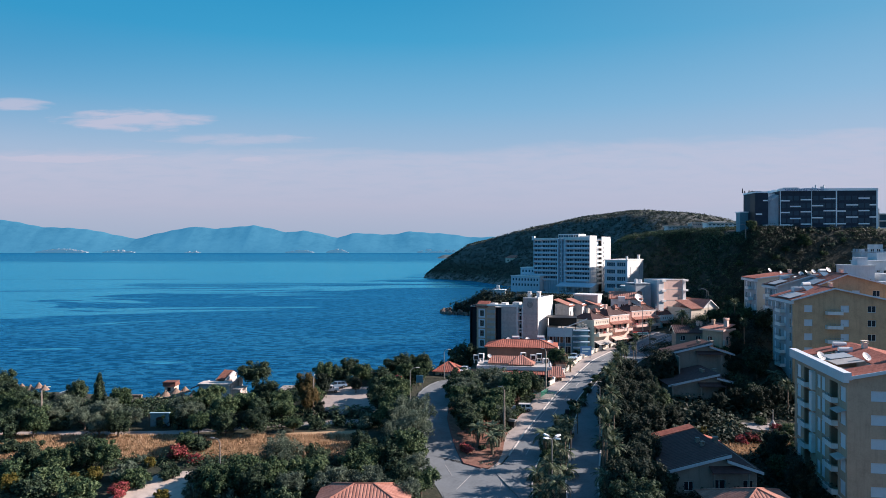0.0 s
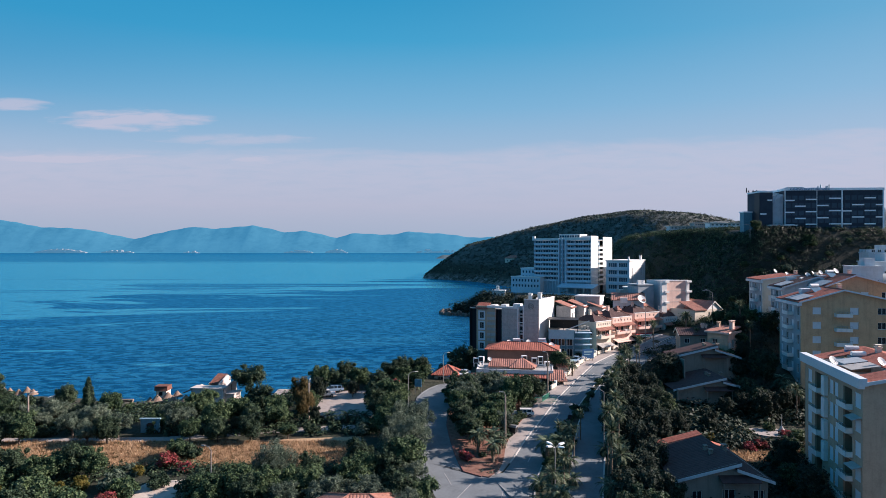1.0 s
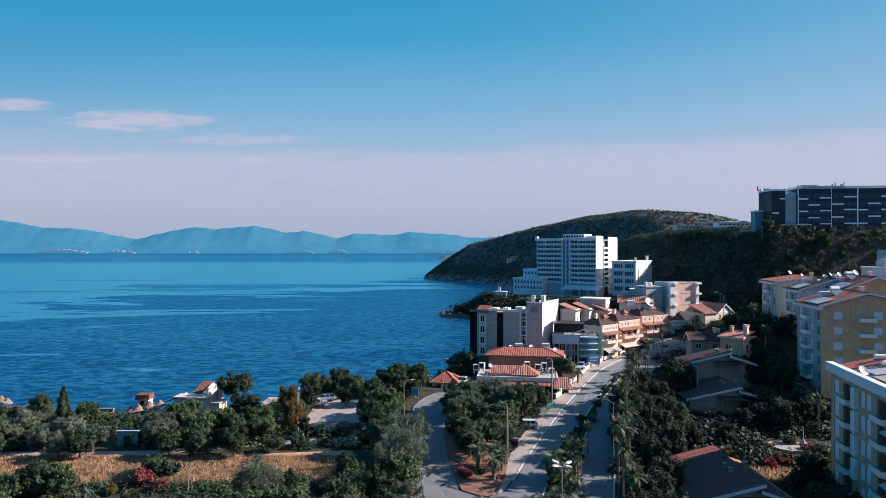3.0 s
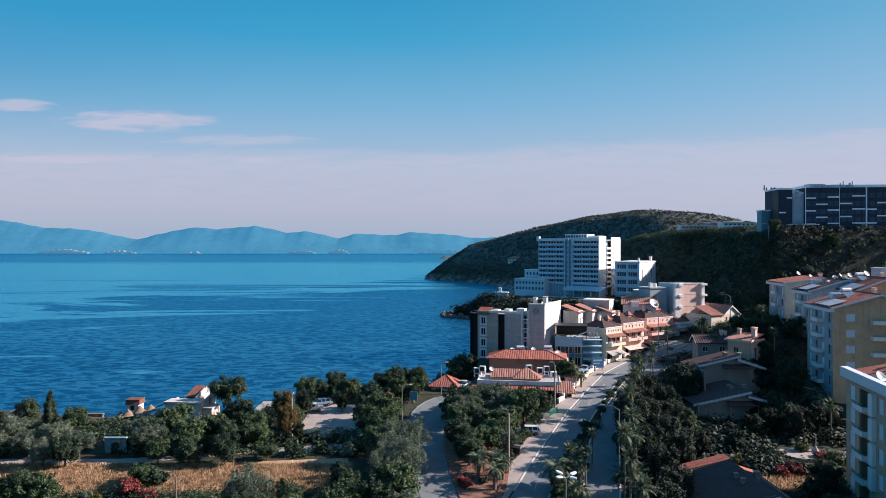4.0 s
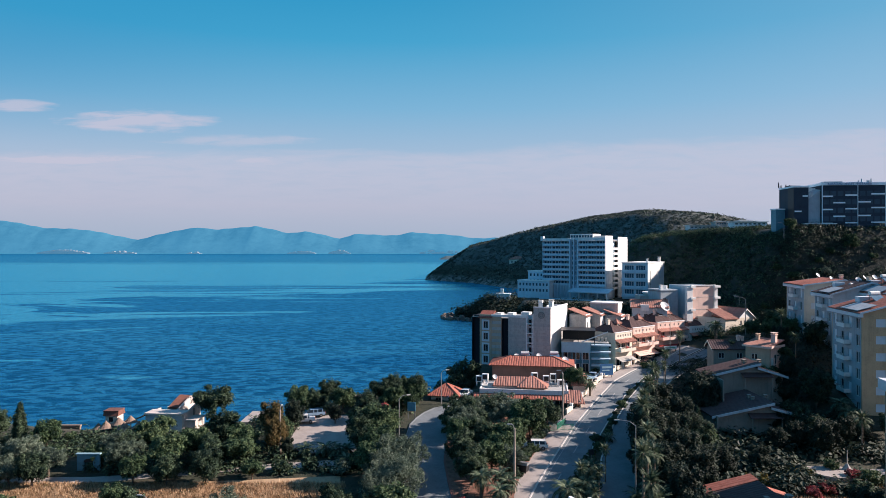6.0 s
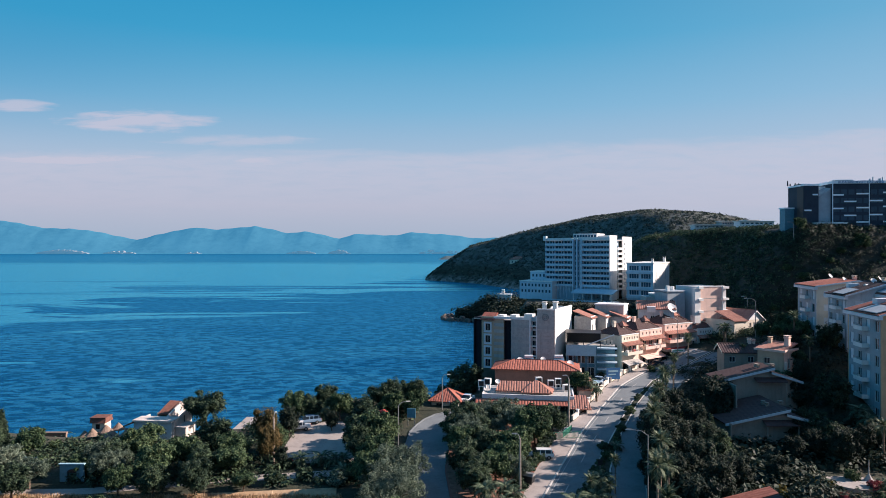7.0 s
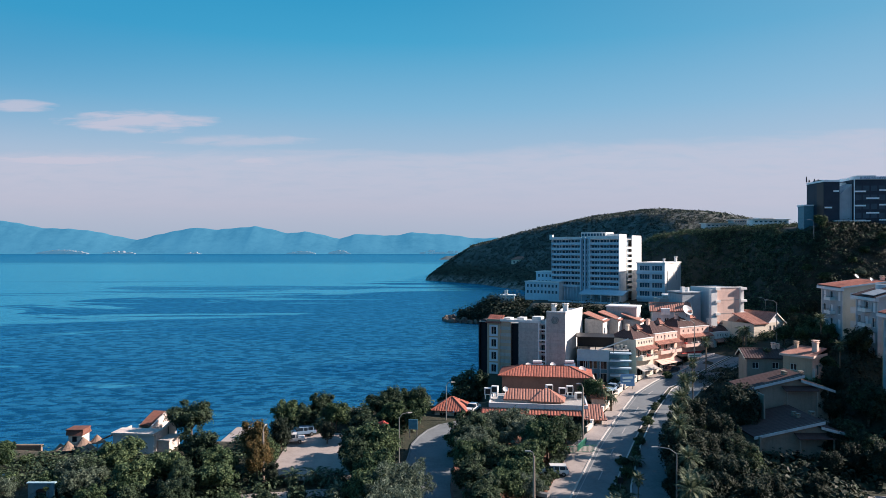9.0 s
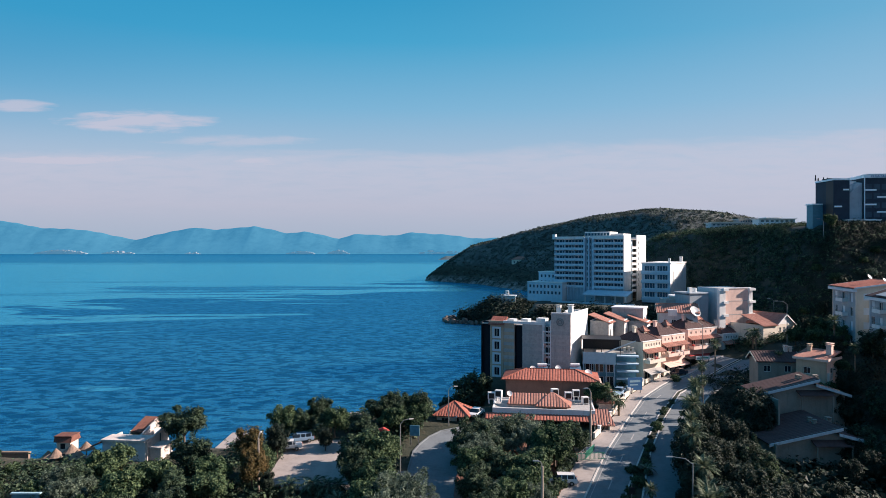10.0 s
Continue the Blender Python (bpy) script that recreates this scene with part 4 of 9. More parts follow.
def trunk_mesh(h, r, limbs, material, seed, lean=0.0):
    rg = random.Random(seed)
    bm = bmesh.new()
    top = Vector((lean, 0, h))
    mid_ = Vector((lean * 0.3 + rg.uniform(-0.1, 0.1), rg.uniform(-0.1, 0.1), h * 0.5))
    tube(bm, (0, 0, -0.5), mid_, r * 1.3, r, 7)
    tube(bm, mid_, top, r, r * 0.75, 7)
    for l in limbs:
        tube(bm, top - Vector((0, 0, 0.1)), l, r * 0.55, r * 0.2, 5)
    me = bpy.data.meshes.new("trunk")
    bm.to_mesh(me), bm.free()
    me.materials.append(material)
    return me


def lumps_for(seed, n, spread, zc, rz, r0):
    rg = random.Random(seed)
    out = [(0, 0, zc, r0 * 0.86, r0 * 0.86, rz * 0.9)]
    for i in range(n):
        a = 6.283 * i / n + rg.uniform(-0.4, 0.4)
        d = spread * rg.uniform(0.6, 1.1)
        s = rg.uniform(0.5, 0.8)
        out.append((math.cos(a) * d, math.sin(a) * d, zc + rg.uniform(-0.5, 0.45) * rz, r0 * s, r0 * s, rz * s))
    for i in range(n + 2):
        a, e = rg.uniform(0, 6.283), rg.uniform(-0.3, 1.0)
        d, s = (spread + r0 * 0.55) * math.cos(e * 1.2), rg.uniform(0.22, 0.4)
        out.append((math.cos(a) * d, math.sin(a) * d, zc + rz * 1.05 * math.sin(e * 1.2), r0 * s, r0 * s, rz * s * 0.8))
    return out


def tree_kind(name, label, category, h, n, spread, zc, rz, r0, count, size, material, seed, trunk_r=0.16, bark=None, up=0.5, asp=0.7):
    lumps = lumps_for(seed, n, spread, zc, rz, r0)
    t = thing(name, pose(0, 0, -60), label, category)
    from_mesh("trunk", trunk_mesh(h, trunk_r, [l[:3] for l in lumps[1:n + 1]], bark or BARK, seed), t)
    from_mesh("crown", crown_mesh("crown", lumps, count, size, material, seed, up, asp), t)
    return t


PINE_A = tree_kind("pine_tree", "dark green spreading pine on bare trunk", "tree", 2.4, 7, 1.9, 4.4, 1.7, 1.9, 5200, 0.20, LEAF_DEEP, 11)
PINE_B = tree_kind("pine_tree", "dense dark green pine with rounded crown", "tree", 1.8, 6, 1.4, 3.6, 2.2, 1.6, 5200, 0.19, LEAF_DEEP, 23)
PINE_D = tree_kind("pine_tree", "pine with deep shade put into its leaf colour", "tree", 2.0, 7, 1.3, 3.9, 2.5, 1.5, 5200, 0.19, LEAF_SHADE, 29)
BROAD_A = tree_kind("broadleaf_tree", "leafy mid green broadleaf tree", "tree", 1.8, 7, 1.6, 3.4, 1.8, 1.7, 5200, 0.20, LEAF_MID, 31)
BROAD_B = tree_kind("broadleaf_tree", "full green broadleaf tree with uneven crown", "tree", 1.4, 8, 1.9, 3.0, 1.7, 1.6, 5200, 0.21, LEAF_MID, 47)
OLIVE_A = tree_kind("olive_tree", "grey-green olive tree with airy crown", "tree", 1.3, 7, 1.3, 2.7, 1.3, 1.2, 4200, 0.15, LEAF_OLIVE, 53, asp=0.4)
OLIVE_B = tree_kind("olive_tree", "silvery olive tree with several leafy lumps", "tree", 1.2, 6, 1.6, 2.4, 1.2, 1.1, 4200, 0.15, LEAF_OLIVE, 61, asp=0.4)
BROWN_A = tree_kind("browning_tree", "tall tree with half-dried brownish foliage", "tree", 2.6, 6, 1.2, 4.6, 2.6, 1.5, 4600, 0.20, LEAF_BROWN, 67)
WILLOW = tree_kind("pepper_tree", "drooping feathery green pepper tree", "tree", 2.0, 8, 1.8, 3.3, 2.3, 1.7, 5600, 0.20, LEAF_OLIVE, 71, up=-0.2, asp=0.3)
CYPRESS = thing("cypress_tree", pose(0, 0, -60), "tall narrow dark green cypress", "tree")
from_mesh("trunk", trunk_mesh(1.0, 0.14, [], BARK, 5), CYPRESS)
from_mesh("crown", crown_mesh("crown", [(0, 0, 1.6, 1.15, 1.15, 1.3), (0.1, 0, 3.0, 1.05, 1.05, 1.6), (0, 0.1, 4.6, 0.8, 0.8, 1.5), (0, 0, 6.0, 0.45, 0.45, 1.3)], 4600, 0.17, LEAF_DEEP, 83), CYPRESS)
BUSH_G = tree_kind("bush", "round dark green garden bush with small leaves", "bush", 0.3, 5, 0.7, 0.8, 0.7, 0.8, 1700, 0.14, LEAF_DEEP, 91, 0.06)
BUSH_O = tree_kind("bush", "loose grey-green shrub on dry ground", "bush", 0.3, 6, 0.7, 0.8, 0.7, 0.7, 1700, 0.13, LEAF_OLIVE, 97, 0.06)
BUSH_M = tree_kind("bush", "leafy mid green shrub on the slope", "bush", 0.3, 6, 0.8, 0.9, 0.8, 0.8, 1700, 0.14, LEAF_MID, 98, 0.06)
BUSH_Y = tree_kind("bush", "yellowing dry shrub on the slope", "bush", 0.3, 5, 0.6, 0.8, 0.8, 0.7, 1700, 0.13, LEAF_YEL, 99, 0.06)
BUSH_P = tree_kind("bougainvillea", "pink flowering bougainvillea bush in bloom", "bush", 0.3, 6, 0.7, 0.8, 0.75, 0.75, 1700, 0.13, FLOWER, 101, 0.06)


def frond_mesh(length, droop, seed, pairs=15, wide=0.55):
    rg = random.Random(seed)
    vs, fs = [], []

    def at(t):
        return Vector((length * (t - 0.18 * t * t * droop), 0, length * (0.55 * t - (0.35 + 0.55 * droop) * t * t)))
    for i in range(pairs):
        t, t2 = i / pairs, (i + 1) / pairs
        a, b = at(t), at(t2)
        k = len(vs)
        vs += [a + Vector((0, -0.03, 0)), a + Vector((0, 0.03, 0)), b + Vector((0, 0.02, 0)), b + Vector((0, -0.02, 0))]
        fs.append((k, k + 1, k + 2, k + 3))
        if i < 2:
            continue
        w = wide * math.sin(math.pi * (0.18 + 0.8 * t)) * rg.uniform(0.85, 1.1)
        for s in (-1, 1):
            k = len(vs)
            tip = a + (b - a) * 2.2 + Vector((0, s * w, -0.30 * w))
            vs += [a, b + (b - a) * 0.1, tip]
            fs.append((k, k + 1, k + 2))
    me = bpy.data.meshes.new("frond")
    me.from_pydata([tuple(v) for v in vs], [], fs)
    me.materials.append(FROND)
    return me


FRONDS = [frond_mesh(2.3, d, 7 + i) for i, d in enumerate((0.5, 0.9, 1.3))]


FAN = [frond_mesh(1.75, d, 17 + i, 12, 0.5) for i, d in enumerate((0.0, 0.25, 0.9))]


def palm_kind(label, h, r, n, s, fronds=FRONDS, lo=40.0, fall=66.0):
    t = thing("palm_tree", pose(0, 0, -60), label, "palm tree")
    bm = bmesh.new()
    for i in range(int(h / 0.4)):
        z0 = -0.4 + i * 0.4
        tube(bm, (0, 0, z0), (0, 0, z0 + 0.42), r * 0.92, r * 1.08, 8)
    tube(bm, (0, 0, int(h / 0.4) * 0.4 - 0.5), (0, 0, h + 0.25), r * 1.35, r * 0.7, 8)
    part("trunk", bm, PALMBARK, t)
    rg = random.Random(int(h * 10))
    for i in range(n):
        k = i / n
        tilt = lo - fall * k + rg.uniform(-8, 8)
        m = pose(0, 0, h + 0.15, 0, 0, i * 137.5 + rg.uniform(-12, 12)) @ pose(0, 0, 0, 0, -tilt + 12, 0) @ Matrix.Diagonal((s, s, s, 1))
        from_mesh("frond", fronds[0 if k < 0.35 else 1 if k < 0.7 else 2], t, "", m)
    return t


PALM_T = palm_kind("tall thin palm with spiky crown of stiff leaves", 7.6, 0.15, 30, 1.0, FAN, 62.0, 110.0)
PALM_M = palm_kind("young palm with thick trunk and arching leaves", 3.2, 0.26, 26, 1.0)
PALM_S = palm_kind("low palm with leaves close to the ground", 1.0, 0.26, 24, 1.0)
KINDS = dict(pa=PINE_A, pb=PINE_B, pd=PINE_D, ba=BROAD_A, bb=BROAD_B, oa=OLIVE_A, ob=OLIVE_B, br=BROWN_A, wi=WILLOW, cy=CYPRESS, g=BUSH_G, o=BUSH_O, m=BUSH_M, y=BUSH_Y, p=BUSH_P, pt=PALM_T, pm=PALM_M, ps=PALM_S)
tree_rng = random.Random(77)


def plant(kind, x, y, s=1.0, z=None, sz=None):
    """Sets out a copy of one kind of plant, turned at random."""
    src = KINDS[kind]
    s, sz = s * 1.0, (sz or s) * 0.97
    src_m = pose(x, y, (max(gz(x, y), 0) if z is None else z) - 0.05, 0, 0, tree_rng.uniform(0, 360)) @ Matrix.Diagonal((s, s, sz or s, 1))
    made = copy_thing(src, src_m)
    made.matrix_basis = src_m
    return made


# ---------------- buildings by the road and on the slope ----------------
def apartment_near():
    """Five-storey apartment house: side wall with loggias and shutters, beige gable end, tiled roof round a sunken terrace."""
    b = thing("apartment_building", pose(54.57, 91, 2.0, 0, 0, -10.5), "pale five-storey apartment house with loggias, shutters and red tiled roof", "building", "apartment houses")
    W_, D_, H, fh = 17.0, 21.5, 18.2, 3.2
    holes = []
    for k in range(5):
        z = 1.6 + k * fh
        for x in (2.9, 8.2, 12.6):
            holes.append((x, x + 2.1, z + 0.9, z + 2.3))
    facade(b, pose(0, 0, 0), W_, H, holes, BEIGE, shut=lambda i: True)
    # side wall: its x runs from the far end to the near corner
    holes, logs = [], []
    for k in range(5):
        z = 1.6 + k * fh
        for x0_, x1_ in ((1.2, 3.0), (10.2, 11.6), (12.0, 13.4), (19.0, 20.9)):
            holes.append((x0_, x1_, z + 0.5, z + 2.5))
        for x0_ in (4.4, 15.2):
            logs.append((x0_, x0_ + 3.0, z + 0.05, z + 2.6))
    side = part("wall", wall_mesh(D_ - 0.25, H, holes + logs, 0.25), BEIGE, b, "beige side wall with loggias", pose(0, D_, 0, 0, 0, 270))
    for i, (a, c, z0_, z1_) in enumerate(holes):
        shutter(side, pose((a + c) / 2, 0.1, z0_), c - a, z1_ - z0_ - 0.18)
    for (a, c, z0_, z1_) in logs:
        bm = bmesh.new()
        box(bm, a - 0.2, c + 0.2, 1.6, 1.75, z0_ - 0.2, z1_ + 0.3)
        box(bm, a - 0.2, a - 0.05, 0.25, 1.6, z0_ - 0.2, z1_ + 0.3)
        box(bm, c + 0.05, c + 0.2, 0.25, 1.6, z0_ - 0.2, z1_ + 0.3)
        box(bm, a - 0.2, c + 0.2, 0.25, 1.6, z0_ - 0.2, z0_)
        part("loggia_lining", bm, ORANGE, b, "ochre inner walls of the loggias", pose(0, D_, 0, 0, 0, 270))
    for (a, c, z0_, z1_) in logs:
        balcony(side, pose(a - 0.15, 0, z0_), c - a + 0.3, 0.9)
    for k in range(5):
        bm = bmesh.new()
        z = 3.9 + k * fh
        hexa(bm, [(18.4, -1.2, z), (21.2, -1.2, z), (21.2, 0, z + 0.35), (18.4, 0, z + 0.35), (18.4, -1.2, z + 0.06), (21.2, -1.2, z + 0.06), (21.2, 0, z + 0.41), (18.4, 0, z + 0.41)])
        if k in (1, 3):
            part("awning", bm, CONCRETE, side, "faded folded-out awning")
        else:
            bm.free()
    # bands at each floor and a deep cornice
    bm = boxes((-0.02, D_ - 0.5, -0.05, 0.0, 1.45, 1.6))
    for k in range(1, 5):
        box(bm, 8.4, 9.6, -0.55, 0, 1.6 + k * fh - 0.1, 1.6 + k * fh + 2.7)
    part("bay", bm, WHITE, side)
    part("cornice", boxes((-0.7, 0.0, -0.6, D_ + 0.4, H - 0.4, H + 0.95), (0, 0.3, -0.6, D_ + 0.4, H - 0.05, H + 0.95)), SHUTTER, b, "deep white roof cornice")
    facade(b, pose(W_, 0.25, 0, 0, 0, 90), D_ - 0.5, H, [], BEIGE)
    facade(b, pose(W_, D_, 0, 0, 0, 180), W_, H, [], BEIGE)
    # gable end and roof, with the sunken terrace left open in the seaward slope
    xm, rise = 8.5, 1.9
    bm = bmesh.new()
    v = [bm.verts.new(p) for p in ((0, 0.0, H), (W_, 0.0, H), (xm, 0.0, H + rise), (0, 0.25, H), (W_, 0.25, H), (xm, 0.25, H + rise))]
    for f in ((0, 1, 2), (5, 4, 3), (0, 3, 4, 1), (1, 4, 5, 2), (2, 5, 3, 0)):
        bm.faces.new([v[i] for i in f])
    part("gable", bm, BEIGE, b)

    def zr(x):
        return H + 0.25 + rise * x / xm
    bm = bmesh.new()
    for (ya, yb, xa, xb) in ((-0.5, 4.6, 0.3, xm), (18.0, D_ + 0.4, 0.3, xm), (4.6, 18.0, 5.0, xm)):
        roof_slope(bm, (xa, yb, zr(xa)), (xa, ya, zr(xa)), (xb, ya, zr(xb)), (xb, yb, zr(xb)), ribs=rib_count(yb - ya, 0.5))
    roof_slope(bm, (W_ + 0.5, -0.5, zr(0) - 0.25), (W_ + 0.5, D_ + 0.4, zr(0) - 0.25), (xm, D_ + 0.4, zr(xm)), (xm, -0.5, zr(xm)), ribs=44)
    part("roof", bm, TILE, b, "red tiled roof round a terrace")
    part("verge", boxes((0.3, 0.5, -0.55, -0.45, H, H + 0.3)), WHITE, b)
    bm = bmesh.new()
    for (xa, xb) in ((-0.4, xm), (xm, W_ + 0.5)):
        za, zb_ = (zr(0), zr(xm)) if xa < xm else (zr(xm), zr(0) - 0.25)
        hexa(bm, [(xa, -0.62, za - 0.35), (xb, -0.62, zb_ - 0.35), (xb, -0.5, zb_ - 0.35), (xa, -0.5, za - 0.35), (xa, -0.62, za + 0.1), (xb, -0.62, zb_ + 0.1), (xb, -0.5, zb_ + 0.1), (xa, -0.5, za + 0.1)])
    part("verge_board", bm, SHUTTER, b, "pale verge boards")
    part("terrace", boxes((0.3, 5.0, 4.6, 18, H - 0.1, H + 0.06), (4.86, 5.0, 4.6, 18, H, zr(5) - 0.1), (0.3, 5.0, 4.45, 4.6, H, H + 0.6), (0.3, 5, 18, 18.15, H, H + 0.6)), CONCRETE, b, "sunken roof terrace")
    for (xa, xb, ya, yb, za, zb, m_, lab) in ((0.9, 4.6, 6.0, 9.6, 0.9, 1.5, CONCRETE, "faded canvas screen over the terrace"), (1.6, 4.8, 10.4, 14.2, 1.0, 1.5, SIDEBLUE, "pale blue panel over the terrace")):
        bm = bmesh.new()
        hexa(bm, [(xa, ya, H + za), (xb, ya, H + zb), (xb, yb, H + zb), (xa, yb, H + za), (xa, ya, H + za + 0.08), (xb, ya, H + zb + 0.08), (xb, yb, H + zb + 0.08), (xa, yb, H + za + 0.08)])
        part("terrace_screen", bm, m_, b, lab)
    part("terrace_wall", boxes((0.3, 4.9, 9.75, 9.95, H, H + 0.9), (4.0, 4.8, 15, 17, H, H + 1.0)), ORANGE, b, "ochre walls inside the roof terrace")
    chimney(b, 9.6, 5.5, zr(xm) - 0.4, 1.3, 1.0, CREAM)
    chimney(b, 8.2, 15.5, zr(xm) - 0.4, 1.1, 0.7, CREAM)
    return b


apartment_near()
dish(59.31, 106, 20.3, 0.75, 20)
dish(61.09, 97.5, 21.6, 0.7, 20)
solar_heater(64.31, 109, 20.6, -10, 1.3)
solar_heater(62.28, 104, 20.5, -10, 1.3)


def apartment_unit(x, y, z, w, d, h, front_mat, label, roof_mat, split=0.45, floors=4, yaw=-8, rise=2.4, bal=True):
    """One gabled unit of the stepped apartment house on the slope."""
    b = thing("apartment_building", pose(x, y, z, 0, 0, yaw), label, "building", "apartment houses")
    fh = 2.9
    top = h
    holes = []
    for k in range(floors):
        zz = h - 2.6 - k * fh
        if zz < 0.3:
            break
        for i, cx in enumerate((0.16, 0.53, 0.80)):
            holes.append((w * cx - 0.8, w * cx + 0.8, zz, zz + 1.4))
    facade(b, pose(0, 0, 0), w, h, holes, front_mat, shut=lambda i: i % 3 != 2)
    side = []
    for k in range(floors):
        zz = h - 2.7 - k * fh
        if zz < 0.3:
            break
        n = max(2, int(d / 3))
        for i in range(n):
            c = d * (i + 0.5) / n - 0.25
            side.append((c - 0.65, c + 0.65, zz - 0.4, zz + 1.5))
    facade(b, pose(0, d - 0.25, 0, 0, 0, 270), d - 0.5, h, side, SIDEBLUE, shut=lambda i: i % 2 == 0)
    facade(b, pose(w, 0.25, 0, 0, 0, 90), d - 0.5, h, [], front_mat)
    facade(b, pose(w, d, 0, 0, 0, 180), w, h, [], front_mat)
    xm = w * split
    bm = bmesh.new()
    v = [bm.verts.new(p) for p in ((0, 0, h), (w, 0, h), (xm, 0, h + rise), (0, 0.25, h), (w, 0.25, h), (xm, 0.25, h + rise))]
    for f in ((0, 1, 2), (5, 4, 3), (0, 3, 4, 1), (1, 4, 5, 2), (2, 5, 3, 0)):
        bm.faces.new([v[i] for i in f])
    part("gable", bm, front_mat, b)
    gable_roof(b, 0, w, 0.0, d, h, rise, roof_mat, "y", 0.55, split, SHUTTER, 0.55)
    part("cornice", boxes((-0.75, 0.0, -0.55, d + 0.5, h - 0.9, h - 0.35)), SHUTTER, b, "white eaves cornice")
    if bal:
        for k in range(floors - 1):
            zz = h - 2.9 - k * fh
            if zz > 0.5:
                balcony(b, pose(w * 0.33, 0, zz), 3.0, 1.3)
    for k in range(floors):
        zz = h - 3.0 - k * fh
        if zz > 0.5 and d > 8:
            balcony(b, pose(0, d * 0.62, zz, 0, 0, 270), 3.2, 1.1)
    chimney(b, xm + 1.2, d * 0.4, h + rise - 0.9, 1.4, 0.7, CREAM)
    if bal:
        bm = bmesh.new()
        xa, xb = -0.4, xm * 0.34
        za, zb = h + rise * xa / xm + 0.22, h + rise * xb / xm + 0.22
        hexa(bm, [(xa, 0.6, za), (xb, 0.6, zb), (xb, d * 0.62, zb), (xa, d * 0.62, za), (xa, 0.6, za + 0.12), (xb, 0.6, zb + 0.12), (xb, d * 0.62, zb + 0.12), (xa, d * 0.62, za + 0.12)])
        part("roof_sheet", bm, SIDEBLUE, b, "pale blue-grey sheeting over the tiles")
        part("skylight", boxes((xb * 1.2, xb * 2.0, d * 0.7, d * 0.85, h + rise * 0.3, h + rise * 0.3 + 1.3)), SHUTTER, b, "pale roof hatch")
    return b


apartment_unit(72.6, 140, 8, 19, 12, 27.15 - 8, APTFRONT, "ochre apartment house with gable, balconies and white eaves", TILE, 0.42, 6)
apartment_unit(81.8, 165, 9, 15, 9, 28.63 - 9, GREYBL, "pale grey apartment house with tiled gable roof", TILESHADE, 0.5, 6)
apartment_unit(82.9, 178, 10, 14, 11, 29.76 - 10, CREAM, "cream apartment house with flat tiled gable roof", TILE, 0.6, 6, rise=1.2, bal=False)
apartment_unit(86.4, 156, 9, 16, 14, 29.22 - 9, APTFRONT, "orange-rendered apartment house with tiled roof", TILE, 0.4, 5, rise=2.6)
rg = random.Random(3)
for (u, v_, Y) in ((1427, 480, 182), (1450, 486, 181), (1495, 489, 169), (1505, 484, 169), (1522, 484, 165), (1540, 486, 164), (1552, 482, 164), (1562, 500, 160)):
    dish(1.28 + (u - 786.4) / 1200 * (Y - 19.4), Y, 38.15 - (v_ + 9 - 438.5) / 1200 * (Y - 19.4), rg.uniform(0.5, 0.75), rg.uniform(0, 50))
solar_heater(79.0, 146, 28.29, 10, 1.3)
solar_heater(88.5, 168, 28.81, 10, 1.2)
solar_heater(92.0, 163, 30.80, 10, 1.2)


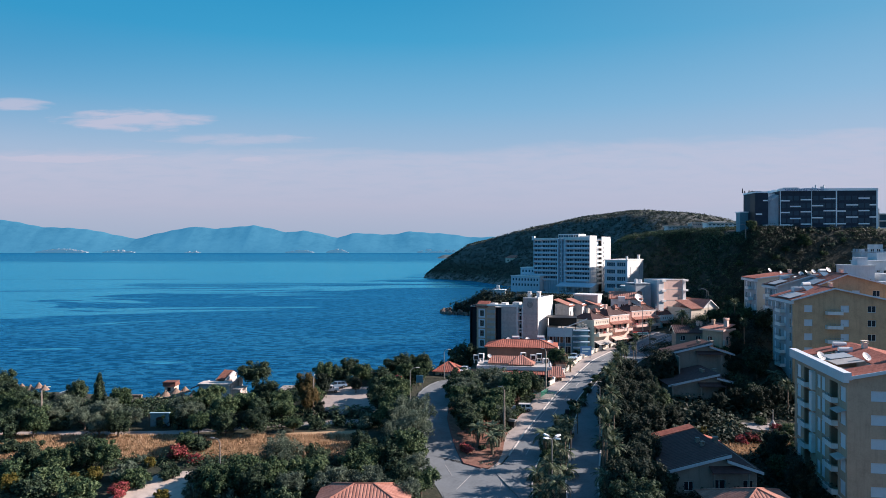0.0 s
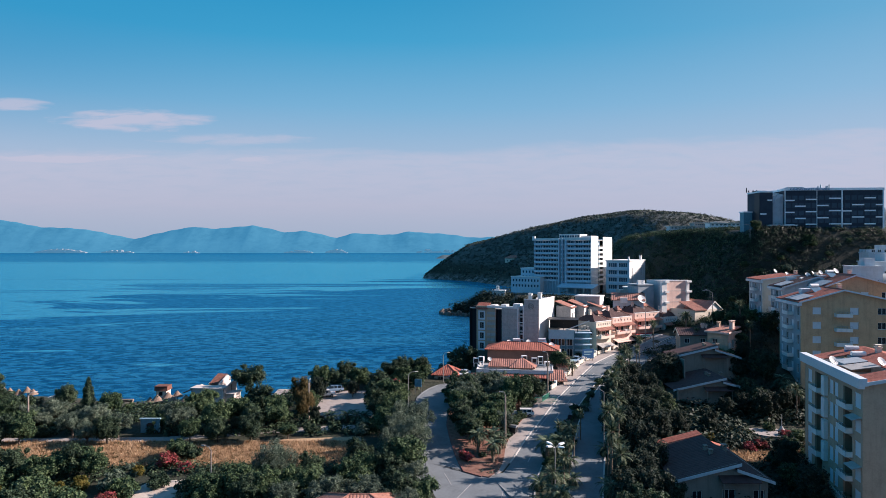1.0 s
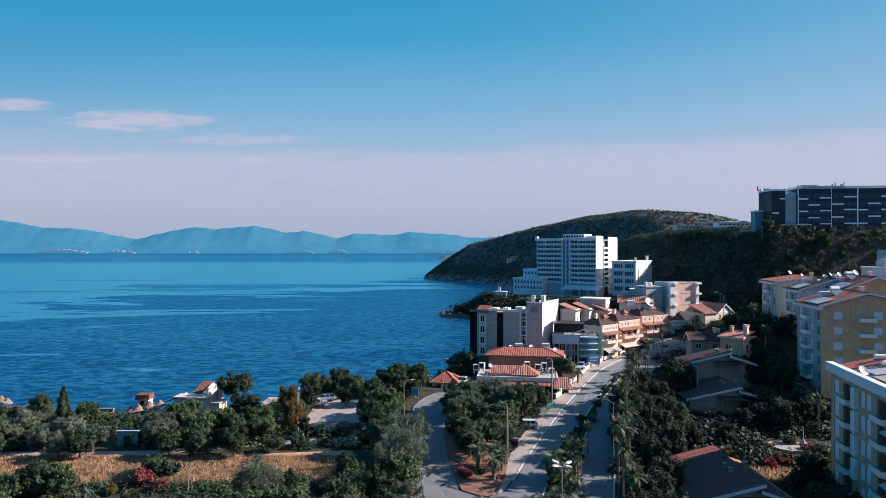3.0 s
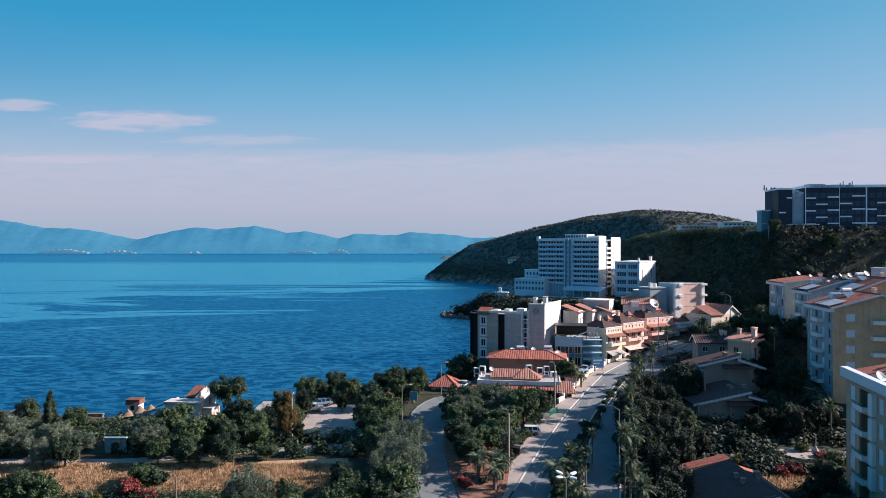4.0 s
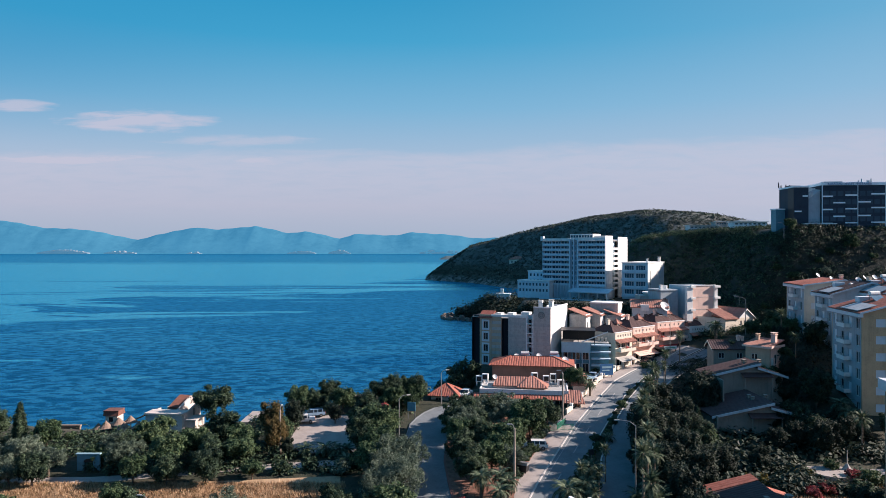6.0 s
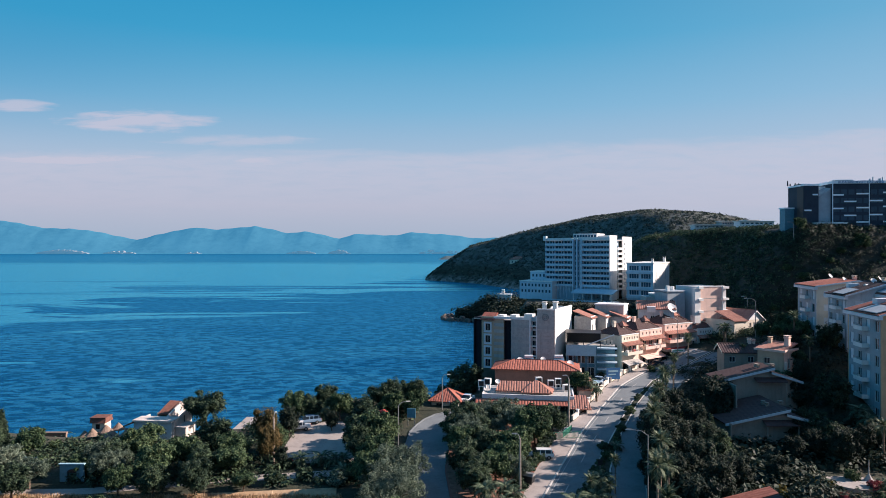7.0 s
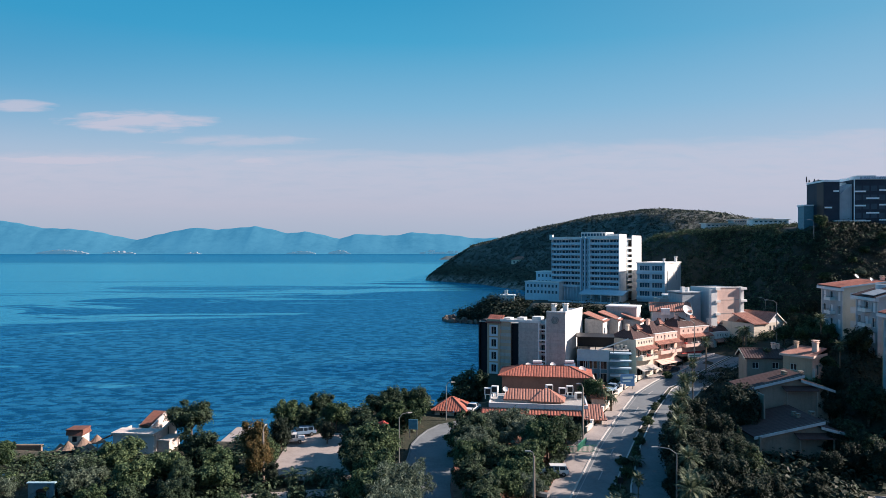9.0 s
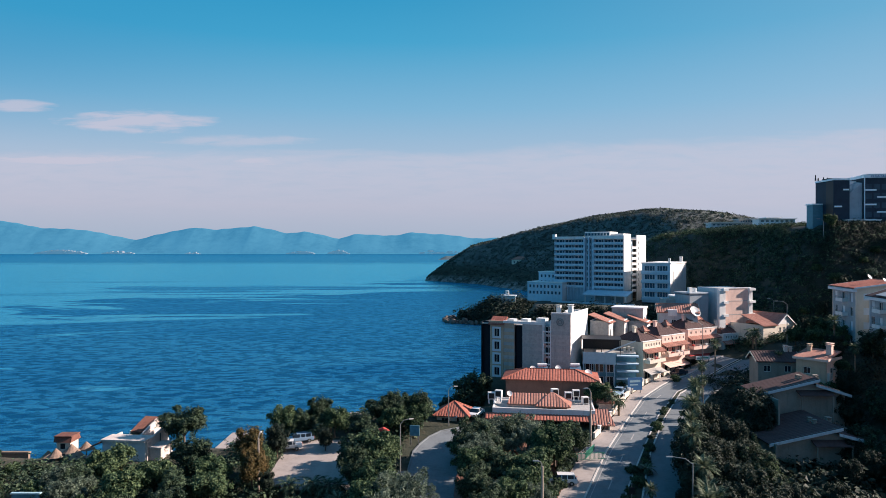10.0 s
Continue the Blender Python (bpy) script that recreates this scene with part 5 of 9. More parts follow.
def villa(x, y, z, lit=False, h=4.2, wl=9.4, wr=5.2, depth=13.5, roof=None, wall=None, yaw=0, lit_end=0.0):
    """A gabled villa: long low slope to one side, short to the other, the two halves a step apart."""
    b = thing("villa", pose(x, y, z, 0, 0, yaw), "plain rendered villa with dark tiled gable roof and pale verge boards", "house", "villas below the apartment houses")
    wall = wall or GREYBROWN
    roof = roof or TILESHADE
    w = wl + wr
    rise = 2.1
    facade(b, pose(0, 0, 0), w, h, [(2.0, 3.4, 1.0, 2.4), (6.2, 8.0, 0.6, 2.6), (10.5, 12, 1.2, 2.5)], wall)
    facade(b, pose(0, depth - 0.25, 0, 0, 0, 270), depth - 0.5, h, [(2, 3.4, 1, 2.4), (6, 7.6, 1, 2.4), (9.6, 11, 1, 2.4)], wall)
    facade(b, pose(w, 0.25, 0, 0, 0, 90), depth - 0.5, h, [(3, 4.4, 1, 2.4), (8, 9.4, 1, 2.4)], wall)
    facade(b, pose(w, depth, 0, 0, 0, 180), w, h, [], wall)
    bm = bmesh.new()
    for p in (((0, 0, h), (wl, 0, h), (wl, 0, h + rise), (wl, 0.25, h), (0, 0.25, h), (wl, 0.25, h + rise)), ):
        v = [bm.verts.new(q) for q in p]
        bm.faces.new((v[0], v[1], v[2])), bm.faces.new((v[4], v[5], v[3])), bm.faces.new((v[0], v[2], v[5], v[4])), bm.faces.new((v[1], v[3], v[5], v[2])), bm.faces.new((v[0], v[4], v[3], v[1]))
    p = ((wl, 0, h), (w, 0, h), (wl, 0, h + rise * 0.62), (w, 0.25, h), (wl, 0.25, h), (wl, 0.25, h + rise * 0.62))
    v = [bm.verts.new(q) for q in p]
    bm.faces.new((v[0], v[1], v[2])), bm.faces.new((v[4], v[5], v[3])), bm.faces.new((v[1], v[3], v[5], v[2])), bm.faces.new((v[0], v[2], v[5], v[4])), bm.faces.new((v[0], v[4], v[3], v[1]))
    part("gable", bm, wall, b)
    o = 0.6
    bm = bmesh.new()
    sl = rise / wl
    roof_slope(bm, (-o, depth + o, h - o * sl), (-o, -o, h - o * sl), (wl + 0.3, -o, h + rise + 0.05), (wl + 0.3, depth + o, h + rise + 0.05), ribs=rib_count(depth, 0.55))
    part("roof", bm, roof, b, "long tiled slope")
    r2 = rise * 0.66
    sr = r2 / wr
    bm = bmesh.new()
    roof_slope(bm, (w + o, -o - 0.2, h - o * sr - 0.1), (w + o, depth + o, h - o * sr - 0.1), (wl - 0.4, depth + o, h + r2 + 0.05), (wl - 0.4, -o - 0.2, h + r2 + 0.05), ribs=rib_count(depth, 0.55))
    part("roof", bm, roof, b, "short tiled slope")
    # sunlit far end of the same roof, its brightness put into redder tiles
    if lit_end:
        ya, yb, up = depth + o - lit_end, depth + o + 0.05, 0.12
        bm = bmesh.new()
        roof_slope(bm, (-o, yb, h - o * sl + up), (-o, ya, h - o * sl + up), (wl + 0.32, ya, h + rise + 0.05 + up), (wl + 0.32, yb, h + rise + 0.05 + up), ribs=rib_count(lit_end, 0.55))
        part("relaid_tiles", bm, TILE, b, "red strip standing in for the roof's sunlit end")
        bm = bmesh.new()
        roof_slope(bm, (w + o, ya, h - o * sr - 0.1 + up), (w + o, yb, h - o * sr - 0.1 + up), (wl + 0.4, yb, h + r2 - 0.3 + up), (wl + 0.4, ya, h + r2 - 0.3 + up), ribs=rib_count(lit_end, 0.55))
        part("relaid_tiles", bm, TILE, b, "red strip standing in for the roof's sunlit end")
    bm = bmesh.new()
    for (xa, za, xb, zb, y_) in ((-o, h - o * sl, wl + 0.3, h + rise + 0.05, -o - 0.1), (wl - 0.4, h + r2 + 0.05, w + o, h - o * sr - 0.1, -o - 0.3)):
        hexa(bm, [(xa, y_, za - 0.36), (xb, y_, zb - 0.36), (xb, y_ + 0.1, zb - 0.36), (xa, y_ + 0.1, za - 0.36), (xa, y_, za + 0.05), (xb, y_, zb + 0.05), (xb, y_ + 0.1, zb + 0.05), (xa, y_ + 0.1, za + 0.05)])
    part("verge_board", bm, GREYBL, b, "pale blue-grey verge boards")
    bm = bmesh.new()
    hexa(bm, [(5.6, -1.5, h - 0.3), (11.0, -1.5, h - 0.3), (11, 0, h + 0.25), (5.6, 0, h + 0.25), (5.6, -1.5, h - 0.18), (11, -1.5, h - 0.18), (11, 0, h + 0.37), (5.6, 0, h + 0.37)])
    part("porch_roof", bm, roof, b)
    for px in (5.8, 10.7):
        part("porch_post", boxes((px, px + 0.15, -1.4, -1.25, 0, h - 0.3)), wall, b)
    balcony(b, pose(0, 5.6, 1.4, 0, 0, 270), 3.4, 1.5, GREYBL)
    chimney(b, wl + 1.6, depth * 0.55, h + r2 - 1.2, 1.6, 0.6, wall)
    for yy in (depth * 0.35, depth * 0.48):
        chimney(b, wl - 1.6, yy, h + rise - 0.7, 0.55, 0.45, wall)
    return b


villa(32.73, 97, 2.0, wl=8.3, wr=4.2, depth=15.4, lit_end=2.4)
villa(46.60, 138, 3.9, h=6.1, wl=9.6, wr=5.6, depth=10)
villa(50.45, 149.5, 7.4, h=14.67 - 7.4, wl=8.8, wr=4.6, depth=5.6)
ORANGEHOUSE = thing("house", pose(62.0, 160.9, 10.2, 0, 0, -52), "sunlit salmon house with low shed roof and square chimney", "house")
OH = 18.6 - 10.2
# front in darker render, sides pinker: shaded and sunlit walls put into colour
four_walls(ORANGEHOUSE, 5.0, 4.6, OH, BEIGE, front=[(1.2, 2.4, 5.6, 6.8)], right=[(1.4, 2.5, 4.8, 6.8)], side_mat=PINK)
bm = bmesh.new()
roof_slope(bm, (-0.4, -0.5, OH + 0.05), (5.5, -0.5, OH + 0.05), (5.5, 4.9, OH + 1.1), (-0.4, 4.9, OH + 1.1), ribs=13)
part("roof", bm, TILEPALE, ORANGEHOUSE, "low pink tiled shed roof")
part("eave_board", boxes((-0.45, 5.55, -0.58, -0.5, OH - 0.3, OH + 0.1), (5.5, 5.58, -0.5, 4.9, OH - 0.2, OH + 0.25)), PINK, ORANGEHOUSE)
part("buttress", boxes((5.0, 5.5, 0.2, 0.9, 0, OH - 2.2)), PINK, ORANGEHOUSE)
chimney(ORANGEHOUSE, 4.5, 2.6, OH + 0.4, 1.8, 0.85, PINK)
chimney(ORANGEHOUSE, 0.8, 3.4, OH + 0.6, 1.0, 0.6, BEIGE)
backh = thing("house", pose(57.0, 164.6, 11.0, 0, 0, -6), "low house with long dark tiled roof among trees", "house")
four_walls(backh, 7.2, 4.6, 17.4 - 11.0, GREYBROWN, front=[(1, 2.2, 4.2, 5.4), (4.6, 5.8, 4.2, 5.4)])
gable_roof(backh, 0, 7.2, 0, 4.6, 17.4 - 11.0, 1.2, TILESHADE, "x", 0.5, 0.6, CREAM)
chimney(backh, 5.8, 2.8, 17.4 - 11.0 + 0.6, 1.3, 0.6, PINK)
chimney(backh, 6.6, 2.8, 17.4 - 11.0 + 0.6, 1.1, 0.5, PINK)
# roofs just below the camera's first view
for (x, y, z, w, d, h, rise, lab) in ((39.15 - 5.0, 79, 1.0, 10, 10, 4.8, 2.2, "house with sunlit red hipped roof under the apartment house"), (-17.27 + 1, 87, 1.0, 11.6, 9, 3.3, 1.7, "low house with red hipped roof among trees")):
    hb = thing("house", pose(x, y, z), lab, "house")
    four_walls(hb, w, d, h, CREAM, front=[(2, 3.4, 1, 2.3), (w - 4, w - 2.6, 1, 2.3)], left=[(3, 4.4, 1, 2.3)], right=[(3, 4.4, 1, 2.3)])
    hip_roof(hb, 0, w, 0, d, h, rise, TILEPALE, 0.6)

# ---------------- shore town ----------------
def grey_block():
    """Four-storey seaside block: striped render, dark recesses, a glazed stair and a taller end with a round emblem."""
    b = thing("apartment_block", pose(7.6, 184.9, 8.5, 0, 0, -27), "striped grey and beige seaside block with dark recesses", "building")
    secs = ((0, 2.2, 13.7, DARKCLAD, 0.9), (2.2, 5.2, 14.0, BEIGE, 0), (5.2, 7.6, 13.6, BEIGE, 0.15), (7.6, 9.4, 13.4, DARKCLAD, 0.9), (9.4, 13.8, 13.9, STONE, 0), (15.6, 19.6, 16.0, STONE, -0.2))
    for a, c, h, m, back in secs:
        holes = []
        if a == 2.2:
            holes = [(0.9, 2.1, 2.6 + k * 2.7, 4.3 + k * 2.7) for k in range(4)]
        if a == 9.4:
            holes = []
        facade(b, pose(a, back, 0), c - a, h, holes, m)
        if holes:
            for (p, q, r, s) in holes:
                bm = bmesh.new()
                for bx in ((a + p - 0.35, a + p, r - 0.35, s + 0.35), (a + q, a + q + 0.35, r - 0.35, s + 0.35), (a + p, a + q, r - 0.35, r), (a + p, a + q, s, s + 0.35)):
                    box(bm, bx[0], bx[1], back - 0.08, back, bx[2], bx[3])
                part("window_surround", bm, SHUTTER, b, "pale window surrounds")
    for k in range(9):
        part("stripe", boxes((5.2, 7.6, 0.10, 0.15, 1.4 * k + 0.6, 1.4 * k + 1.3), (9.4, 13.8, -0.05, 0.0, 1.4 * k + 0.6, 1.4 * k + 1.3), (15.6, 19.6, -0.25, -0.2, 1.4 * k + 0.6, 1.4 * k + 1.3)), (DARKCLAD, STONE, CONCRETE)[k % 3] if k % 3 else CONCRETE, b, "darker render band")
    facade(b, pose(13.8, 0.8, 0), 1.8, 14.0, grid_holes(0.1, 1.7, 1, 1.3, 0.6, 1.9, 6, 2.2), GREYBL, mull=1)
    part("stair_column", boxes((13.8, 14.05, -0.3, 0.8, 0, 14.2), (15.35, 15.6, -0.3, 0.8, 0, 14.6), *[(14.05, 15.35, -0.2, 0.5, 1.2 + 2.2 * k, 1.4 + 2.2 * k) for k in range(6)]), WHITE, b, "open white stair tower")
    facade(b, pose(19.6, 0.05, 0, 0, 0, 90), 12.6, 15.9, [], WHITE)
    part("wall", boxes((15.6, 19.35, 12.4, 12.65, 0, 15.9), (15.6, 15.85, 9.0, 12.4, 0, 15.9)), WHITE, b)
    facade(b, pose(19.6, 9.0, 0, 0, 0, 180), 19.6, 13.4, [], GREYBL)
    facade(b, pose(0, 8.75, 0, 0, 0, 270), 8.4, 13.6, [], DARKCLAD)
    part("roof_deck", boxes((0.1, 15.5, 0.3, 8.7, 13.2, 13.42), (15.7, 19.4, 0.3, 12.4, 15.4, 15.6)), CONCRETE, b, "flat roof deck")
    part("parapet", boxes((5.2, 13.8, -0.12, 0.25, 13.6, 14.1), (15.6, 19.6, -0.3, 0.1, 16.0, 16.25), (19.35, 19.7, -0.2, 12.6, 15.9, 16.25)), WHITE, b, "white parapet")
    bm = bmesh.new()
    roof_slope(bm, (1.9, -0.5, 13.3), (5.4, -0.5, 13.3), (5.4, 2.2, 14.7), (1.9, 2.2, 14.7), ribs=7)
    part("roof", bm, TILE, b, "short slope of red tiles")
    bm = bmesh.new()
    n = 24
    for r0, r1 in ((0.62, 0.78), (0.30, 0.40)):
        ring = [[bm.verts.new((17.5 + r * math.cos(6.2832 * i / n), y_, 14.4 + r * math.sin(6.2832 * i / n))) for i in range(n)] for r, y_ in ((r0, -0.27), (r0, -0.36), (r1, -0.36), (r1, -0.27))]
        for k in range(3):
            for i in range(n):
                j = (i + 1) % n
                bm.faces.new((ring[k][i], ring[k][j], ring[k + 1][j], ring[k + 1][i]))
    part("emblem", bm, STEEL, b, "round metal emblem")
    for (x, y_, w, h) in ((16.2, 3, 0.8, 1.5), (18.4, 4, 0.9, 1.6)):
        chimney(b, x, y_, 15.6, h, w, WHITE)
    part("roof_plant", boxes((8, 9.5, 3, 5, 13.4, 14.3), (11, 13, 4, 6, 13.4, 14.5), (4.5, 6, 4, 6, 13.4, 14.0)), WHITE, b, "white plant boxes on the roof")


grey_block()


def stepped_unit(x, y, z, w, d, h, last=False):
    """White sunlit row house with a red lean-to roof over its end wall."""
    b = thing("row_house", pose(x, y, z, 0, 0, -27), "white row house with sunlit end wall and small red roof", "house", "row houses behind the seaside block")
    four_walls(b, w, d, h, STONE, right=[(0.8, 1.8, h - 3.4, h - 1.9)], left=[], side_mat=WHITE)
    if last:
        part("roof_deck", boxes((-0.15, w + 0.15, -0.15, d + 0.15, h, h + 0.3)), WHITE, b, "flat white roof")
    else:
        bm = bmesh.new()
        roof_slope(bm, (w + 0.5, -0.3, h - 0.4), (w + 0.5, d + 0.3, h - 0.4), (-0.3, d + 0.3, h + 1.3), (-0.3, -0.3, h + 1.3), ribs=10)
        part("roof", bm, TILEPALE, b, "red tiled lean-to roof")


stepped_unit(31.4, 187.6, 9, 4.0, 4.2, 22.1 - 9)
stepped_unit(35.6, 191.6, 9.5, 4.2, 4.4, 21.97 - 9.5)
stepped_unit(38.4, 197, 10, 7.0, 5.0, 23.97 - 10, True)
stepped_unit(41.2, 193, 10, 4.0, 4.0, 21.45 - 10)


def tiled_hall():
    """Restaurant hall with a long hipped roof, and its lower flat-roofed front wing."""
    b = thing("restaurant", pose(11.39, 168, 7.6, 0, 0, -10), "restaurant with long sunlit red hipped roof and pink walls", "building")
    four_walls(b, 16.5, 7.5, 13.19 - 7.6, WALLRED, front=[(1.5 + i * 2.6, 2.9 + i * 2.6, 1.2, 2.8) for i in range(6)], right=[(1.5, 2.6, 1, 2.6), (4.5, 5.6, 1, 2.6)])
    hip_roof(b, 0, 16.5, 0, 7.5, 13.35 - 7.6, 1.35, TILE, 0.7, 0.5)
    bm = bmesh.new()
    for k in range(3):
        box(bm, 16.6 + k * 0.9, 17.5 + k * 0.9, -0.5 - k * 0.4, 4.0, 0, 5.6 - k * 1.0)
    part("end_wall", bm, CREAM, b, "stepped sunlit end wall")
    bm = bmesh.new()
    roof_slope(bm, (16.4, -3.4, 2.6), (19.6, -3.4, 2.6), (19.2, -0.6, 4.0), (16.8, -0.6, 4.0), ribs=7)
    roof_slope(bm, (19.6, -0.6, 3.6), (19.6, 3.4, 3.6), (17.6, 3.4, 4.8), (17.6, -0.6, 4.8), ribs=8)
    part("porch_roof", bm, TILEPALE, b, "tiled porch roofs")
    part("porch_wall", boxes((16.8, 19.2, -3.0, -0.7, 0, 2.8)), PINK, b)
    c = thing("restaurant_wing", pose(8.12, 157, 6.8, 0, 0, -8), "low white restaurant wing with small red roofs", "building")
    top = 9.30 - 6.8
    four_walls(c, 17.2, 8.0, top + 1.2, WHITE, front=[(0.8 + i * 2.3, 2.6 + i * 2.3, 0.5, 2.1) for i in range(7)], right=[(1.5, 3.4, 0.4, 2.4)])
    bm = bmesh.new()
    roof_slope(bm, (-1.2, -1.6, top - 0.3), (18.2, -1.6, top - 0.3), (18.2, 0.1, top + 0.35), (-1.2, 0.1, top + 0.35), ribs=36)
    part("canopy", bm, TILE, c, "red tiled canopy along the front")
    part("roof_deck", boxes((0.1, 17.1, 0.2, 7.8, top + 0.9, top + 1.05)), CONCRETE, c)
    bm = bmesh.new()
    roof_slope(bm, (2.4, 1.4, top + 1.6), (10.2, 1.4, top + 1.6), (9.2, 4.4, top + 2.9), (3.2, 4.4, top + 2.9), ribs=16)
    roof_slope(bm, (7.2, 0.6, top + 1.5), (13.2, 0.6, top + 1.5), (10.4, 4.0, top + 3.2), (9.8, 4.0, top + 3.2), ribs=12)
    roof_slope(bm, (13.2, 0.6, top + 1.5), (13.6, 4.6, top + 1.5), (10.4, 4.2, top + 3.2), (10.3, 4.0, top + 3.2), ribs=8)
    part("roof", bm, TILEPALE, c, "low sunlit red tiled roofs")
    part("attic", boxes((2.6, 13.0, 1.8, 6.6, top + 1.05, top + 1.75)), PINK, c)
    bm = bmesh.new()
    roof_slope(bm, (16.2, -2.4, top - 0.6), (20.2, -2.4, top - 0.6), (19.4, 1.2, top + 1.2), (16.6, 1.2, top + 1.2), ribs=9)
    part("porch_roof", bm, TILEPALE, c, "sunlit tiled porch roof")
    part("porch_wall", boxes((16.9, 17.1, -2.0, 0.9, 0, top - 0.2), (19.2, 19.4, -2.0, 0.9, 0, top - 0.2)), CREAM, c)


tiled_hall()
rg = random.Random(9)
for i, (u, v_, Y) in enumerate(((960, 655, 160), (972, 652, 161), (948, 668, 158), (940, 650, 161), (856, 652, 160), (845, 655, 160), (985, 662, 160))):
    x, z = 1.28 + (u - 786.4) / 1200 * (Y - 19.4), 38.15 - (v_ + 14 - 438.5) / 1200 * (Y - 19.4)
    u_ = thing("rooftop_unit", pose(x, Y, z, 0, 0, rg.uniform(-20, 20)), "white rooftop cooling unit with dark grille", "cooling unit", "rooftop cooling units")
    part("case", boxes((-0.6, 0.6, -0.4, 0.4, 0.15, 1.35), (-0.5, -0.35, -0.4, 0.4, -0.6, 0.15), (0.35, 0.5, -0.4, 0.4, -0.6, 0.15)), WHITE, u_)
    part("grille", boxes((-0.45, 0.45, -0.44, -0.4, 0.3, 1.2), *[(-0.45, 0.45, -0.47, -0.44, 0.35 + k * 0.17, 0.42 + k * 0.17) for k in range(5)]), BLACKMETAL, u_)
for (u, v_, Y, r) in ((910, 622, 172, 0.7), (948, 620, 172, 0.6), (993, 628, 170, 0.75), (872, 655, 160, 0.5), (1078, 566, 186, 0.8)):
    dish(1.28 + (u - 786.4) / 1200 * (Y - 19.4), Y, 38.15 - (v_ + 8 - 438.5) / 1200 * (Y - 19.4), r, 15)
solar_heater(19.14, 174, 13.21, 0, 1.2)
solar_heater(25.43, 173, 13.38, 0, 1.2)


def bar_building():
    """Open floors with thin pale slab edges over dark glazing, and a roof terrace under a dark awning."""
    b = thing("bar_building", pose(27.86, 178, 9.2, 0, 0, -12), "blue-grey bar building with open terraces and dark awning", "building")
    four_walls(b, 10.4, 6, 7.4, TEALDEEP, front=grid_holes(0.3, 6.2, 3, 1.6, 0.6, 2.2, 2, 3.0))
    part("terrace_front", boxes((0.0, 6.4, -1.2, -1.05, 5.6, 7.6), (-0.1, 6.5, -1.2, 0, 5.4, 5.6), (-0.1, 6.5, -1.25, -1.0, 7.6, 7.75)), TEAL, b, "pale terrace screen")
    for i in range(5):
        part("terrace_post", boxes((0.1 + i * 1.5, 0.22 + i * 1.5, -1.15, -1.03, 0, 5.4)), SHADEWHITE, b)
    for k in range(5):
        part("slab", boxes((6.6, 10.8, -1.6, 0.0, 1.0 + k * 1.5, 1.26 + k * 1.5)), SHADEWHITE, b, "pale balcony slab edge")
        part("balcony_rail", boxes((6.7, 10.7, -1.58, -1.54, 1.6 + k * 1.5, 1.66 + k * 1.5)), STEEL, b)
    part("awning", boxes((-0.2, 7.5, -1.0, 5.5, 10.2, 10.35), (0, 0.15, -0.9, -0.75, 7, 10.2), (7.2, 7.35, -0.9, -0.75, 7, 10.2), (3.6, 3.75, -0.9, -0.75, 7, 10.2), (0, 7.4, 5.0, 5.2, 7.4, 10.2)), BLACKMETAL, b, "dark roof terrace awning")
    bm = bmesh.new()
    tube(bm, (4.0, -1.3, 7.6), (10.2, -1.2, 10.2), 0.14, 0.14, 6)
    part("brace", bm, WHITE, b, "slanting white beam")
    part("roof_deck", boxes((0, 10.4, 0, 6, 7.4, 7.55)), CONCRETE, b)
    for i in range(3):
        part("parasol", boxes((8.0 + i * 0.8, 8.5 + i * 0.8, 1.2, 1.7, 7.55, 8.5 + 0.2 * (i % 2))), CREAM, b, "folded pale parasol")


bar_building()


